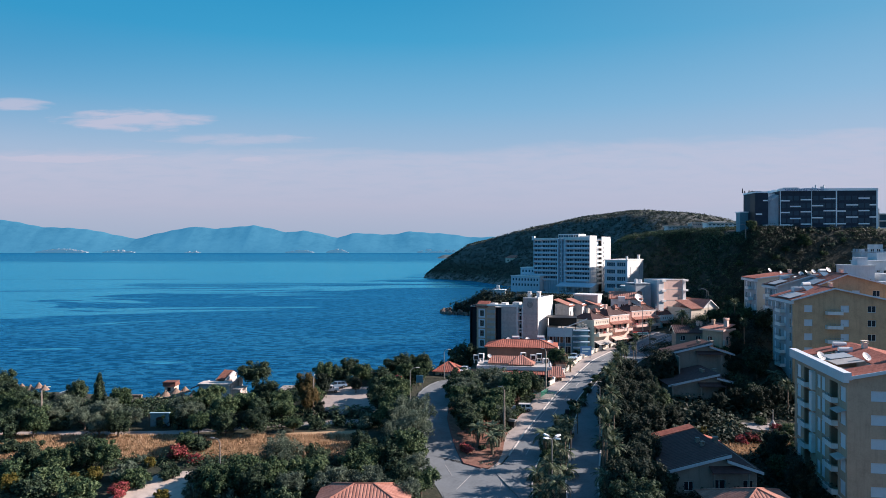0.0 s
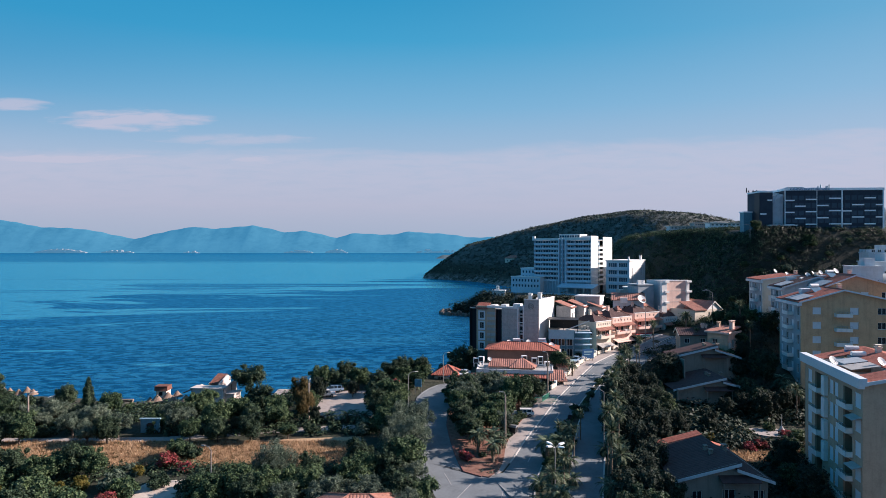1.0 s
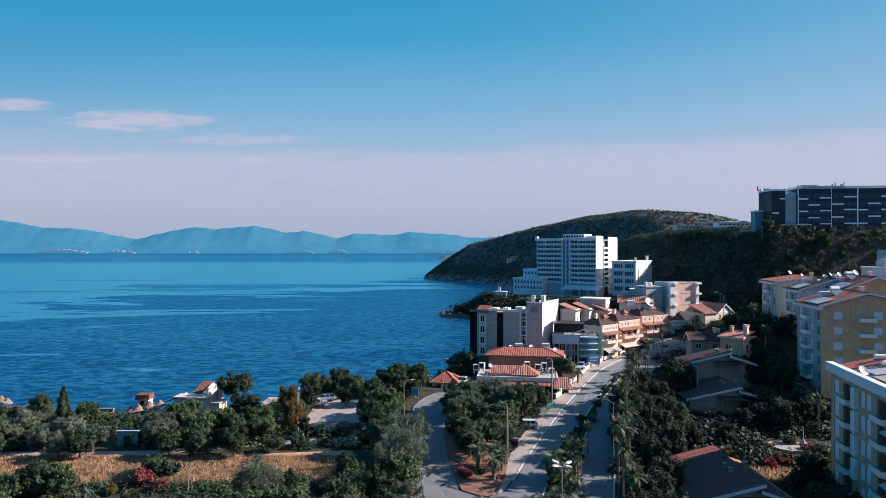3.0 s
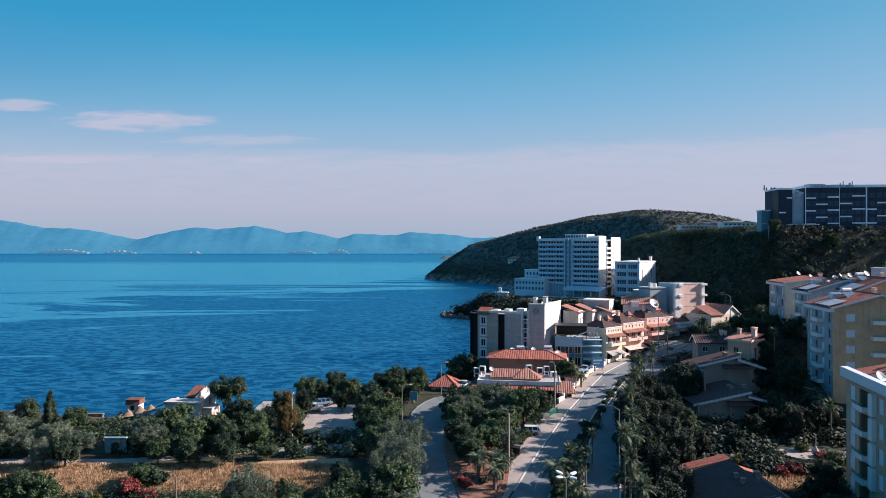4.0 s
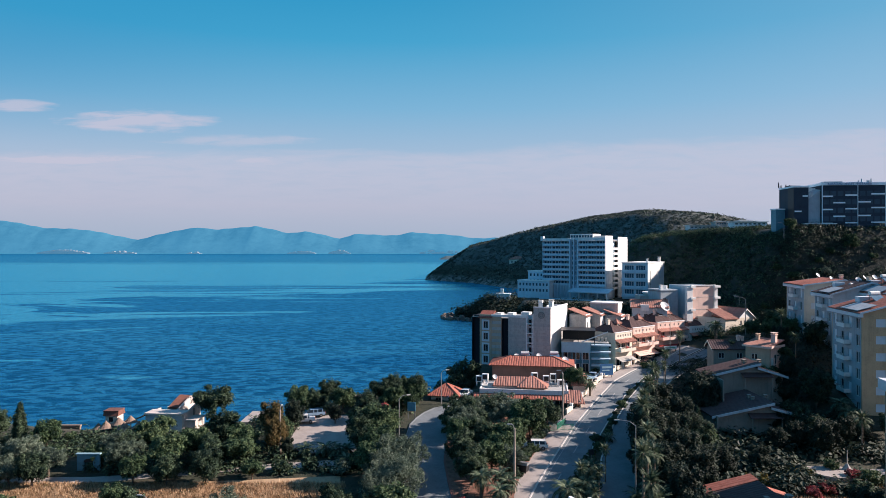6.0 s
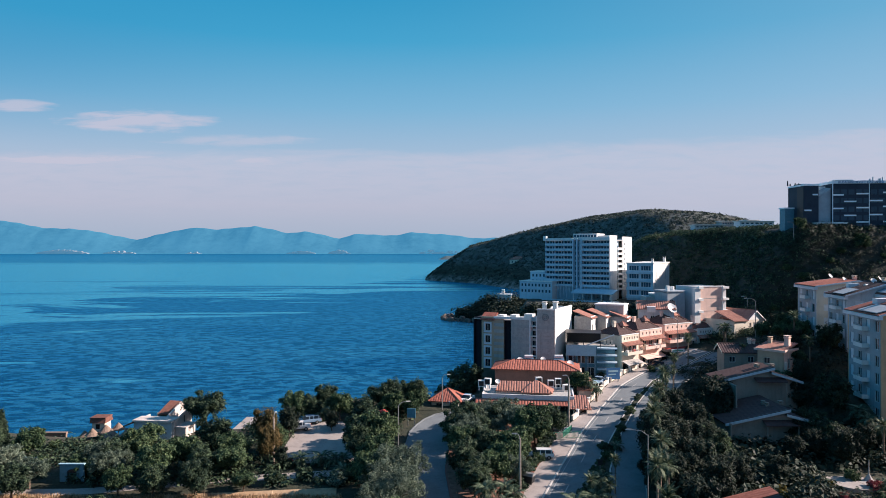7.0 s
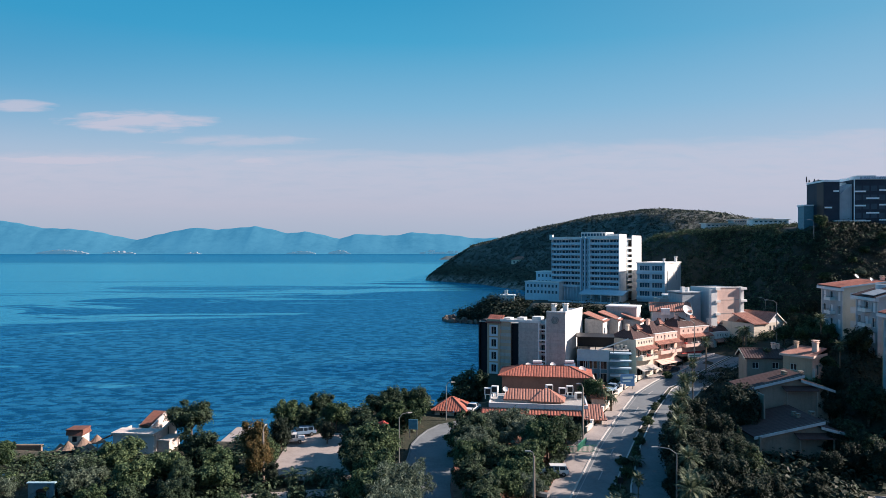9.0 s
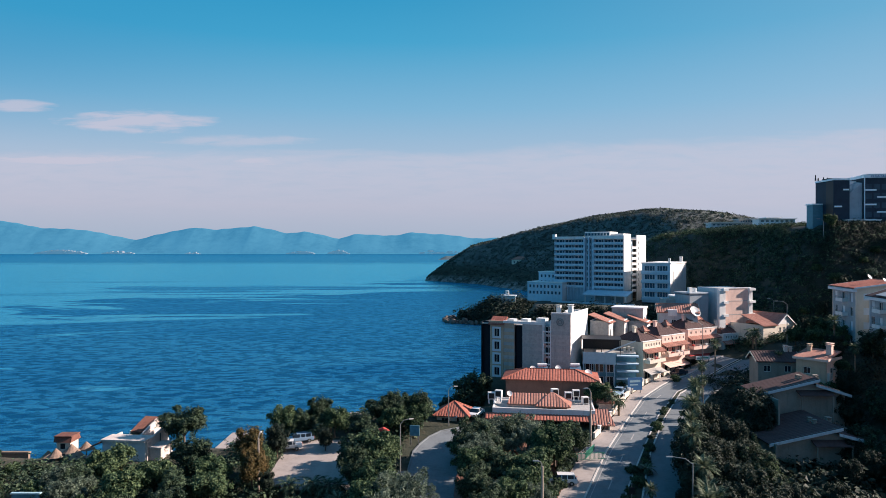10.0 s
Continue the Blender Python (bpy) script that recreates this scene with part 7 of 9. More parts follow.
scatter("undergrowth", "dense low shrubs filling the shaded gardens", 800, (36, 70, 117, 140), 1.5, LEAF_SHADE, 81, lambda x, y: not (54 < x < 68 and 118 < y < 128.5) and not (46 < x < 62 and y > 137.4), 46, 1.0, leaf=0.2)
scatter("scrub", "dark scrub on the bank below the crest", 2400, (74, 112, 190, 213.5), 1.0, LEAF_SHADE, 82, lambda x, y: gz(x, y) > 14, 44, leaf=0.11)
scatter("undergrowth", "dark trees and bushes on the wooded point", 420, (8, 60, 372, 412), 3.0, LEAF_SHADE, 12, lambda x, y: gz(x, y) > 1.2, 90, 1.3, leaf=0.16)


def grass(label, count, area, hgt, seed, keep=None):
    """Upright dry blades in tufts."""
    rg = random.Random(seed)
    vs, fs = [], []
    for _ in range(count):
        x, y = rg.uniform(*area[:2]), rg.uniform(*area[2:])
        if keep and not keep(x, y):
            continue
        z = gz(x, y)
        h = hgt * rg.uniform(0.4, 1.2) * (0.6 + 0.8 * noise.noise((x * 0.3, y * 0.3, 0)) ** 2 + 0.3)
        for _ in range(4):
            a = rg.uniform(0, 6.28)
            ox, oy = rg.gauss(0, 0.16), rg.gauss(0, 0.16)
            lx, ly = rg.gauss(0, 0.25) * h, rg.gauss(0, 0.25) * h
            w = 0.07
            k = len(vs)
            vs += [(x + ox - w * math.cos(a), y + oy - w * math.sin(a), z - 0.05), (x + ox + w * math.cos(a), y + oy + w * math.sin(a), z - 0.05), (x + ox + lx, y + oy + ly, z + h)]
            fs.append((k, k + 1, k + 2))
    me = bpy.data.meshes.new("dry_grass")
    me.from_pydata(vs, [], fs)
    me.materials.append(DRYGRASS)
    return tagged(new("dry_grass", me), label, "grass", kind="stuff")


bm = bmesh.new()
ribbon(bm, [(-82, 119.6), (-60, 120.2), (-40, 120.4), (-14, 123)], [(-82, 110.6), (-60, 110.2), (-40, 110.8), (-12.5, 112.5)], 0.03)
tagged(obj("dry_field", bm, STRAW), "dry straw-coloured field soil", "field", kind="structure")
grass("tall sunburnt dry grass in the field", 22000, (-82, -13, 110.4, 120.4), 0.55, 9)
scatter("undergrowth", "low dry weeds among the grass", 1500, (-80, -14, 110.6, 120), 0.45, LEAF_BROWN, 19, None, 12, 0.7)
scatter("undergrowth", "low grey-green weeds on the planting bed", 330, (2.5, 14, 107.5, 138), 0.4, LEAF_OLIVE, 20, lambda x, y: np.interp(y, (107, 113, 129, 138), (5.5, 3.4, 2.2, 3)) < x < np.interp(y, (107, 114, 124, 138), (8, 9.6, 12, 17)), 12, 0.7)
grass("dry grass between the villas", 3600, (31, 64, 110.8, 120), 0.7, 10)
scatter("undergrowth", "dark trees below the hotel terraces", 1100, (18, 68, 200, 224), 1.3, LEAF_SHADE, 14, lambda x, y: x > 16 + (y - 200) * 0.25, 40, 1.2, leaf=0.22)
# thickets filling the slopes between the larger trees
fill = random.Random(404)
for i in range(170):
    x_, y_ = fill.uniform(-104, -4), (fill.uniform(88, 109.5) if i % 2 else fill.uniform(124, 138))
    if (-52 < x_ < -34 and y_ < 107) or (-27 < x_ < -8 and y_ > 127) or (-19 < x_ < -4 and y_ < 99) or (-28 < x_ < -6 and y_ > 120) or (abs(x_ + 55) < 4 and y_ < 132) or (y_ > 141 and -62 < x_ < -40):
        continue
    small = y_ < 110 and i % 6 or y_ > 132 and -62 < x_ < -32
    plant(fill.choice(("o", "g", "m", "y", "o")) if small else fill.choice(("oa", "ob", "bb", "pb", "oa", "ob", "pa", "ba")), x_, y_, fill.uniform(0.65, 1.0))
# rows of palms and trees that shade the second carriageway, and hedge plants on the median
for i in range(26):
    t_ = i / 25
    y_ = 93 + 84 * t_
    x_ = float(np.interp(y_, [p[1] for p in LANE_R], [p[0] for p in LANE_R]))
    if i % 2 == 0 and y_ < 162:
        plant("pt", x_ + fill.uniform(0.8, 2.2), y_ + fill.uniform(-1, 1), fill.uniform(0.8, 1.05) * (1 if y_ < 150 else 0.72), None, fill.uniform(1.0, 1.3) * (1 if y_ < 150 else 0.7))
    if i % 2 == 1 and 114 < y_ < 150:
        plant("pd", x_ + fill.uniform(2.0, 4.5), y_ + 1, fill.uniform(1.0, 1.35))
for i in range(46):
    y_ = 104 + 66 * (i + fill.uniform(-0.4, 0.4)) / 45
    xl, xr = float(np.interp(y_, [p[1] for p in MED_L], [p[0] for p in MED_L])), float(np.interp(y_, [p[1] for p in MED_R], [p[0] for p in MED_R]))
    wd = max(0.25, min(1.0, (xr - xl) * 0.32))
    if fill.random() < 0.72:
        plant(fill.choice(("g", "m", "g", "g")), (xl + xr) / 2 + fill.uniform(-0.3, 0.3) * (xr - xl), y_, wd * fill.uniform(0.7, 1.25))
# dark trees between the car park, the street and the sea
for k_, x_, y_, s_ in (("pb", -8.5, 155.8, 1.0), ("pa", -10.3, 152.7, 0.9), ("ba", -6.0, 155.1, 0.9),
                       ("pb", -4.2, 155.4, 1.0), ("pa", -24.3, 155.0, 1.0), ("pb", -21.1, 156.1, .9), ("pb", -12.5, 145.3, .9),
                       ("ba", -10.1, 134.3, 1.25), ("ba", -8.3, 136.1, 1.0), ("wi", -5.0, 121.0, 1.3), ("wi", -7.2, 119.1, 1.0),
                       ("g", -11.7, 125.7, 1.4), ("o", -14.1, 124.0, 1.3), ("ps", -15.6, 130.0, 1.0), ("ps", -14.2, 130.4, 0.9),
                       ("br", -25.6, 130.7, .8), ("g", -22.6, 129.6, 0.9),
                       ("ba", -8.2, 150, 0.9), ("pb", -7.6, 153.5, 0.95)):
    plant(k_, x_, y_, s_)
# low growth and shade trees in and round the car park
for k_, x_, y_, s_ in (("ps", -20.6, 130.2, 1.0), ("pd", -23.4, 129.8, 0.5), ("ps", -17.4, 130.4, 1.1), ("p", -22.4, 131.2, 0.5), ("pm", -18.4, 150.2, 0.9), ("pb", -23.0, 149.6, 0.8), ("ps", -21.2, 149.4, 1.2),
                       ("pd", -18.2, 144.2, 0.55), ("pd", -24.9, 141.5, 0.8), ("ba", -25.8, 135.2, 0.8), ("br", -25.4, 132.4, 0.7), ("pb", -12.4, 133.0, 1.15), ("pb", -11.2, 129.8, 0.9)):
    plant(k_, x_, y_, s_)
# low growth and olives between the island's trees and the paved bay
for i in range(22):
    y_ = 122.5 + 0.95 * i
    x_ = float(np.interp(y_, [p[1] for p in ISLE_R], [p[0] for p in ISLE_R]))
    plant(("g", "o", "m", "g")[i % 4], x_ - fill.uniform(0.6, 1.2), y_, fill.uniform(0.6, 0.95))
    if i % 3 == 1:
        plant(("oa", "ba", "ob")[i % 3], x_ - fill.uniform(3.4, 4.6), y_, fill.uniform(0.85, 1.1))
# tall dark trees that shade the second carriageway, and a thicket at the foot of the apartment houses
for i in range(9):
    y_ = 118 + 3.6 * i
    x_ = float(np.interp(y_, [p[1] for p in LANE_R], [p[0] for p in LANE_R]))
    plant(("pd", "pd", "pb")[i % 3], x_ + fill.uniform(1.6, 3.0), y_ + fill.uniform(-1, 1), fill.uniform(0.95, 1.25))
for k_, x_, y_, s_ in (("pd", 67.6, 155, 0.8), ("bb", 69.2, 160, 0.7), ("pt", 70.6, 158, 0.75), ("pd", 71.0, 165, 0.8), ("ba", 73.4, 169, 0.7), ("p", 70.6, 163, 0.7)):
    plant(k_, x_, y_, s_)
for k_, x_, y_, s_ in (("pb", 8.6, 146.4, 0.85), ("pb", 11.6, 148.0, 0.8), ("oa", 6.4, 146.4, 0.95), ("pb", 4.6, 141.5, 1.1)):
    plant(k_, x_, y_, s_)
# big shade trees at the head of the island
for k_, x_, y_, s_ in (("oa", 5.5, 142.4, 1.35), ("oa", 7.7, 143.9, 1.3), ("pb", 9.7, 143.3, .9), ("oa", 4.4, 136.1, 1.4), ("ob", 12.6, 143.9, 1.5),
                       ("pb", 3.2, 139.6, 1.0)):
    plant(k_, x_, y_, s_)
# dark trees between the villas and under the apartment houses
for i in range(40):
    y_ = fill.uniform(100, 150)
    x_ = float(np.interp(y_, (92, 113, 142, 172), (26, 32, 41, 55))) + fill.uniform(0, 4.5 + 0.0 * i)
    if i % 3 == 0:
        x_ += fill.uniform(14, 22)
    if (y_ < 109 and x_ < 33) or (54 < x_ < 68 and 118 < y_ < 129) or (34 < x_ < 60 and 108 < y_ < 120) or (x_ > 33 and y_ < 111.5):
        continue
    plant(fill.choice(("pd", "pd", "bb", "pd", "cy")), x_, y_, fill.uniform(0.65, 0.95))
for u_ in (0, 2.2, 4.6):
    plant("pd", 47.86 + u_ * 0.3, 145 + u_, 1.25)
plant("pb", 61, 140, 1.0)
for k_, x_, y_, s_ in (("pd", 50.6, 95.5, 1.0), ("bb", 51.6, 101.0, 0.9), ("pd", 52.8, 107.0, 0.9), ("pd", 69.0, 146.0, 0.8), ("pd", 66.0, 133.5, 0.7),
                       ("pd", 41.5, 121.5, 0.8), ("pd", 47.6, 123.6, 0.7), ("pd", 53.6, 130.6, 0.7), ("pd", 57.4, 132.4, 0.75), ("pd", 62.0, 131.0, 0.8), ("pt", 66.4, 129.8, 0.8)):
    plant(k_, x_, y_, s_)
# trees and bushes dotted over the shaded bank and along its crest
for i in range(64):
    x_, y_ = fill.uniform(72, 128), fill.uniform(194, 211.5)
    if gz(x_, y_) < 15 or (x_ > 98 and y_ > 209):
        continue
    plant(fill.choice(("pd", "ba", "oa", "bb", "m", "o", "g")), x_, y_, fill.uniform(0.35, 0.75))
for i in range(11):
    x_ = 84 + 4.4 * i + fill.uniform(-1.6, 1.6)
    y_ = fill.uniform(205.5, 208.5)
    plant(fill.choice(("ba", "pd", "oa", "bb")), x_, y_, fill.uniform(0.35, 0.55))
# taller trees along the seaward edge of the island
for i in range(0, 9, 2):
    plant(("pb", "ba", "oa")[i % 3], 3.6 + fill.uniform(0, 3.2) + 0.5 * max(0, i - 5), 120 + 3.0 * i, fill.uniform(0.9, 1.2))
for k_ in KINDS.values():
    for o_ in (*k_.children_recursive, k_):
        bpy.data.objects.remove(o_)


# ---------------- the large hotels ----------------
def big_hotel():
    """Ten-storey slab hotel: white balcony bands on the shaded front, a central shaft, sunlit end wall with stair notches."""
    b = thing("hotel", pose(33.7, 249.9, 21.5, 0, 0, -33), "large white slab hotel with ten rows of balconies", "hotel")
    L, D_, h, fh = 21.8, 22.0, 19.6, 1.62
    facade(b, pose(0, 1.0, 0), L, h - 0.4, grid_holes(0.3, 9.5, 9, 0.93, 4.45, 1.35, 9, fh) + grid_holes(12.9, L - 0.3, 9, 0.88, 4.45, 1.35, 9, fh) + grid_holes(10.0, 12.4, 3, 0.5, 4.6, 1.1, 9, fh), SHADEWHITE, pane_mat=GLASSBL, mull=0)
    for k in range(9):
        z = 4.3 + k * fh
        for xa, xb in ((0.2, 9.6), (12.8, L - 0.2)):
            part("balcony", boxes((xa, xb, 0.0, 0.12, z, z + 0.72), (xa, xb, 0.12, 1.0, z, z + 0.12)), SHADEWHITE, b, "white balcony band")
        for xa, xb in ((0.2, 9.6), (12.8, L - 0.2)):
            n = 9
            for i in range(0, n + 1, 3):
                part("divider", boxes((xa + (xb - xa) * i / n - 0.05, xa + (xb - xa) * i / n + 0.05, 0.15, 1.0, z + 0.72, z + fh)), SHADEWHITE, b)
    part("shaft", boxes((9.6, 10.0, -0.2, 1.0, 2.4, h), (11.0, 11.3, -0.2, 1.0, 2.4, h), (12.4, 12.8, -0.2, 1.0, 2.4, h)), SHADEWHITE, b, "white vertical fins")
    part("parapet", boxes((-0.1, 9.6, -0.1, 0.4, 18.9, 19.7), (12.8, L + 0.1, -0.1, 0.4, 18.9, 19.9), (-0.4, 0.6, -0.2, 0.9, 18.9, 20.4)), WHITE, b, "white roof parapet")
    part("column", boxes(*[(12.8 + i * 0.9, 13.0 + i * 0.9, -0.1, 0.2, 0.5, 4.3) for i in range(10)], *[(0.3 + i * 1.03, 0.5 + i * 1.03, -0.1, 0.2, 0.5, 4.3) for i in range(9)]), SHADEWHITE, b, "tall ground-floor columns")
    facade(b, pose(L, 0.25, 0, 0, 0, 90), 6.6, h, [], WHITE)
    facade(b, pose(L - 1.2, 6.85, 0, 0, 0, 90), 5.6, h - 0.6, grid_holes(0.3, 5.3, 2, 0.8, 3.4, 1.0, 9, fh), SHADEWHITE, pane_mat=GLASSBL, mull=0)
    for k in range(9):
        part("landing", boxes((L - 1.2, L + 0.2, 7.2, 11.6, 3.0 + k * fh, 3.7 + k * fh)), WHITE, b, "white balcony at the end wall")
    facade(b, pose(L, 12.45, 0, 0, 0, 90), 9.3, h + 0.6, grid_holes(0.6, 3, 1, 0.7, 4.4, 0.9, 9, fh), WHITE, pane_mat=GLASSBL, mull=0)
    facade(b, pose(L, D_, 0, 0, 0, 180), L, h, [], WHITE)
    facade(b, pose(0, D_ - 0.25, 0, 0, 0, 270), D_ - 1.5, h, [], WHITE)
    part("roof_deck", boxes((0.2, L - 0.2, 0.5, D_ - 0.3, h - 0.8, h - 0.6)), CONCRETE, b)
    part("roof_house", boxes((9.2, 17.0, 2, 9, h - 0.6, h + 1.5), (8.8, 20.8, 3, 10, h - 0.6, h + 0.9)), WHITE, b, "rooftop plant house")
    part("roof_house_window", boxes(*[(9.4 + i * 0.95, 10.1 + i * 0.95, 1.95, 2.0, h + 0.35, h + 1.1) for i in range(8)]), GLASSBL, b)
    for p, q, r, s, t0_, t1_ in ((-7.5, 4.0, -3.0, 6.0, 0.0, 5.6), (-5.8, 0.0, 1.5, 8.0, 0, 8.6)):
        facade(b, pose(p, r, t0_), q - p, t1_, grid_holes(0.3, q - p - 0.3, 9 if q > 2 else 4, 0.7, t1_ - 1.6, 1.0, 2, -1.9), SHADEWHITE, pane_mat=GLASSBL, mull=0)
        part("wing", boxes((p + 0.02, q - 0.02, r + 0.26, s, t0_, t1_ - 0.05), (p - 0.15, q + 0.15, r - 0.15, s + 0.1, t1_, t1_ + 0.3)), WHITE, b, "low terrace wing")
    # entrance canopy and terraces in front
    bm = bmesh.new()
    hexa(bm, [(11, -4.6, 2.4), (24.5, -4.6, 2.4), (24.5, 0, 3.4), (11, 0, 3.4), (11, -4.6, 2.7), (24.5, -4.6, 2.7), (24.5, 0, 3.7), (11, 0, 3.7)])
    part("canopy", bm, SHADEWHITE, b, "wide pale entrance canopy")
    for i in range(5):
        part("canopy_post", boxes((11.6 + i * 3, 11.85 + i * 3, -4.3, -4.05, -3, 2.4)), WHITE, b)
    for z, y0_, y1_, xa, xb in ((0.1, -6.5, 0, 2, 27), (-1.6, -9, -6.0, 4, 30), (-3.2, -11.5, -8.6, 8, 31)):
        part("terrace", boxes((xa, xb, y0_, y1_, z - 0.3, z), (xa, xb, y0_, y0_ + 0.15, z, z + 0.5), (xa, xb, y1_ - 0.3, y1_, z - 2.2, z - 0.3)), SHADEWHITE, b, "pale terrace edge")
    an = thing("hotel_annex", pose(57.4, 238.4, 22, 0, 0, -33), "lower white annex of the hotel with wide windows", "hotel")
    ah = 11.2
    facade(an, pose(0, 0, 0), 8.1, ah, grid_holes(0.4, 7.7, 2, 3.0, 1.6, 1.5, 4, 2.5), SHADEWHITE, pane_mat=GLASSBL, mull=3)
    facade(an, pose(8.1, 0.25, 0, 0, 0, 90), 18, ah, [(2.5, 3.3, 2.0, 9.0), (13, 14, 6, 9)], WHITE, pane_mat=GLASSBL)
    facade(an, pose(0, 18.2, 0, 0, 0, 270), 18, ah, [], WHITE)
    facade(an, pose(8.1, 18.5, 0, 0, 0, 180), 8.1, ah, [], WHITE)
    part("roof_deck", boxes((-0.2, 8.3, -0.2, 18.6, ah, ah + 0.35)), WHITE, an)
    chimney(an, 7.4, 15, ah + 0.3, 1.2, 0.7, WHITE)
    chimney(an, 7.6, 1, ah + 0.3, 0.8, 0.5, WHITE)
    part("band", boxes(*[(-0.1, 8.2, -0.35, 0, 0.6 + 2.5 * k, 1.4 + 2.5 * k) for k in range(4)]), SHADEWHITE, an, "white balcony bands")


big_hotel()


def hill_tower():
    """Dark-clad hospital slabs on the crest, their fronts cut by short pale window bands."""
    g0 = 42.0
    a = thing("tower_building", pose(99.1, 214, g0), "dark-clad tower block on the crest with pale roof edge", "tower")
    wa, h = 4.05, 55.0 - g0
    four_walls(a, wa, 8.4, h, TOWERCLAD)
    # flat black panel over the near part of the left wall
    part("recess", boxes((-0.04, 0.0, 0.2, 3.4, 0.2, h - 0.3)), BLACKMETAL, a)
    part("parapet", boxes((-0.1, wa + 0.1, -0.1, 8.5, h, h + 0.45)), BANDWHITE, a, "pale roof edge")
    for f in (0.47, 0.80, 0.17):
        part("pale_band", boxes((0.15 if f == 0.47 else 2.4, 2.1 if f == 0.47 else 3.9, -0.07, 0.0, h * f, h * f + 0.4)), BANDWHITE, a, "short pale window band")
    part("side_block", boxes((-2.6, 0, 5.0, 8.0, 0, 7.0)), TEALDEEP, a, "lower blue-grey side block")
    part("side_roof", boxes((-2.8, 0, 4.8, 8.2, 7.0, 7.35)), BANDWHITE, a, "pale edge of the side block")
    bm = bmesh.new()
    for i, (x, hh) in enumerate(((-1.6, 1.5), (-0.9, 0.7), (0.5, 0.9), (1.5, 0.8), (2.4, 0.5))):
        tube(bm, (x, 5.5, h + 0.4), (x, 5.5, h + 0.4 + hh), 0.22, 0.12, 6)
    box(bm, 0.4, 3.4, 3.0, 6.0, h + 0.4, h + 0.8)
    part("roof_plant", bm, BLACKMETAL, a, "dark masts and plant on the roof")
    gap = thing("link_building", pose(103.2, 214.8, g0), "white sloping link between two dark towers", "building")
    wg = 3.7
    part("wall", boxes((0, wg, 2.6, 9.0, 0, h + 0.1)), WHITE, gap)
    bm = bmesh.new()
    hexa(bm, [(0, 0, 0), (wg, 0, 0), (wg, 2.55, 0), (0, 2.55, 0), (0, 0, h - 3.6), (wg, 0, h - 0.6), (wg, 2.55, h - 0.2), (0, 2.55, h - 1.6)])
    part("slanted_panel", bm, SIDEBLUE, gap, "pale blue slanting panel")
    wm, hm = 29.4, 55.6 - g0
    m = thing("tower_building", pose(106.95, 214.2, g0, 0, 0, -5), "wide dark-clad hospital slab on the crest with pale bands", "tower")
    four_walls(m, wm, 12, hm, TOWERCLAD)
    for xx, ww in ((0.0, 0.22), (9.55, 0.14), (16.9, 0.34), (wm - 0.4, 0.4)):
        part("rib", boxes((xx, xx + ww, -0.14, 0, 0, hm)), BANDWHITE, m, "pale vertical rib")
    for xa, xb, zs in ((0.25, 3.0, (10.5, 6.8, 2.9)), (3.1, 6.3, (8.7, 4.9)), (6.3, 9.5, (10.8, 7.0, 3.1)), (9.7, 13.1, (8.9, 5.1)), (13.2, 16.8, (11.1, 7.3, 3.2)), (20.0, 23.6, (9.1, 5.3)), (23.7, 27.0, (11.2, 7.3, 3.2)), (17.3, 19.9, (7.2, 3.2)), (27.0, 29.0, (9.1, 5.3))):
        for zz in zs:
            part("pale_band", boxes((xa, xb, -0.07, 0.0, zz - 0.18, zz + 0.22)), BANDWHITE, m, "short pale window band")
    for k in range(5):
        for i in range(15):
            part("window", boxes((0.4 + i * 1.95, 1.9 + i * 1.95, -0.03, 0, 1.2 + k * 2.35, 2.6 + k * 2.35)), GLASSTOWER, m)
    part("parapet", boxes((-0.1, wm + 0.1, -0.18, 0.3, hm, hm + 0.75), (-0.1, 0.3, 0.3, 12, hm, hm + 0.75), (wm - 0.3, wm + 0.1, 0.3, 12, hm, hm + 0.75)), BANDWHITE, m, "pale frame round the roof edge")
    cu = bpy.data.curves.new("roof_lettering", "FONT")
    cu.body, cu.size, cu.extrude = "KUSADASI DEVLET HASTANESI", 1.0, 0.03
    cu.materials.append(SIGNBLUE)
    tx = new("roof_lettering", cu)
    tx.parent, tx.matrix_basis = m, pose(1.5, -0.24, hm + 0.06, 90, 0, 0) @ Matrix.Diagonal((0.86, 0.95, 1, 1))
    tx["label"] = "row of dark blue raised letters"
    bm = boxes((2.2, 7.0, 3, 6, hm, hm + 1.35), (9, 13, 4, 7, hm, hm + 1.2), (14.2, 14.8, 4, 4.6, hm, hm + 1.7), (18, 26, 5, 8, hm, hm + 1.1))
    for i in range(7):
        tube(bm, (10.2 + i * 0.85, 2.5, hm), (10.2 + i * 0.85, 2.5, hm + 1.0 + 0.5 * (i % 3)), 0.2, 0.2, 6)
    part("roof_plant", bm, GREYBL, m, "pale roof plant and ducts")
    e = thing("pavilion", pose(137.2, 213, g0, 0, 0, 0), "open white framed pavilion beside the tower", "building")
    part("frame", boxes((0, 0.5, 0, 0.5, 0, 8), (3.5, 4, 0, 0.5, 0, 8), (7.5, 8, 0, 0.5, 0, 7), *[(0, 8, 0, 6, 1.8 + k * 2.2, 2.1 + k * 2.2) for k in range(3)]), WHITE, e)
    part("glazing", boxes((0.6, 7.4, 1.5, 1.6, 0, 6.4)), GLASSBL, e)
    can = thing("entrance_canopy", pose(101.0, 211.2, 43.6), "long white flat entrance canopy on the crest", "canopy")
    part("slab", boxes((0, 8.6, 0, 2.4, 1.0, 1.3)), WHITE, can)
    for xx in (0.3, 2.9, 5.6, 8.2):
        part("post", boxes((xx, xx + 0.2, 0.2, 0.4, -0.6, 1.0)), WHITE, can)
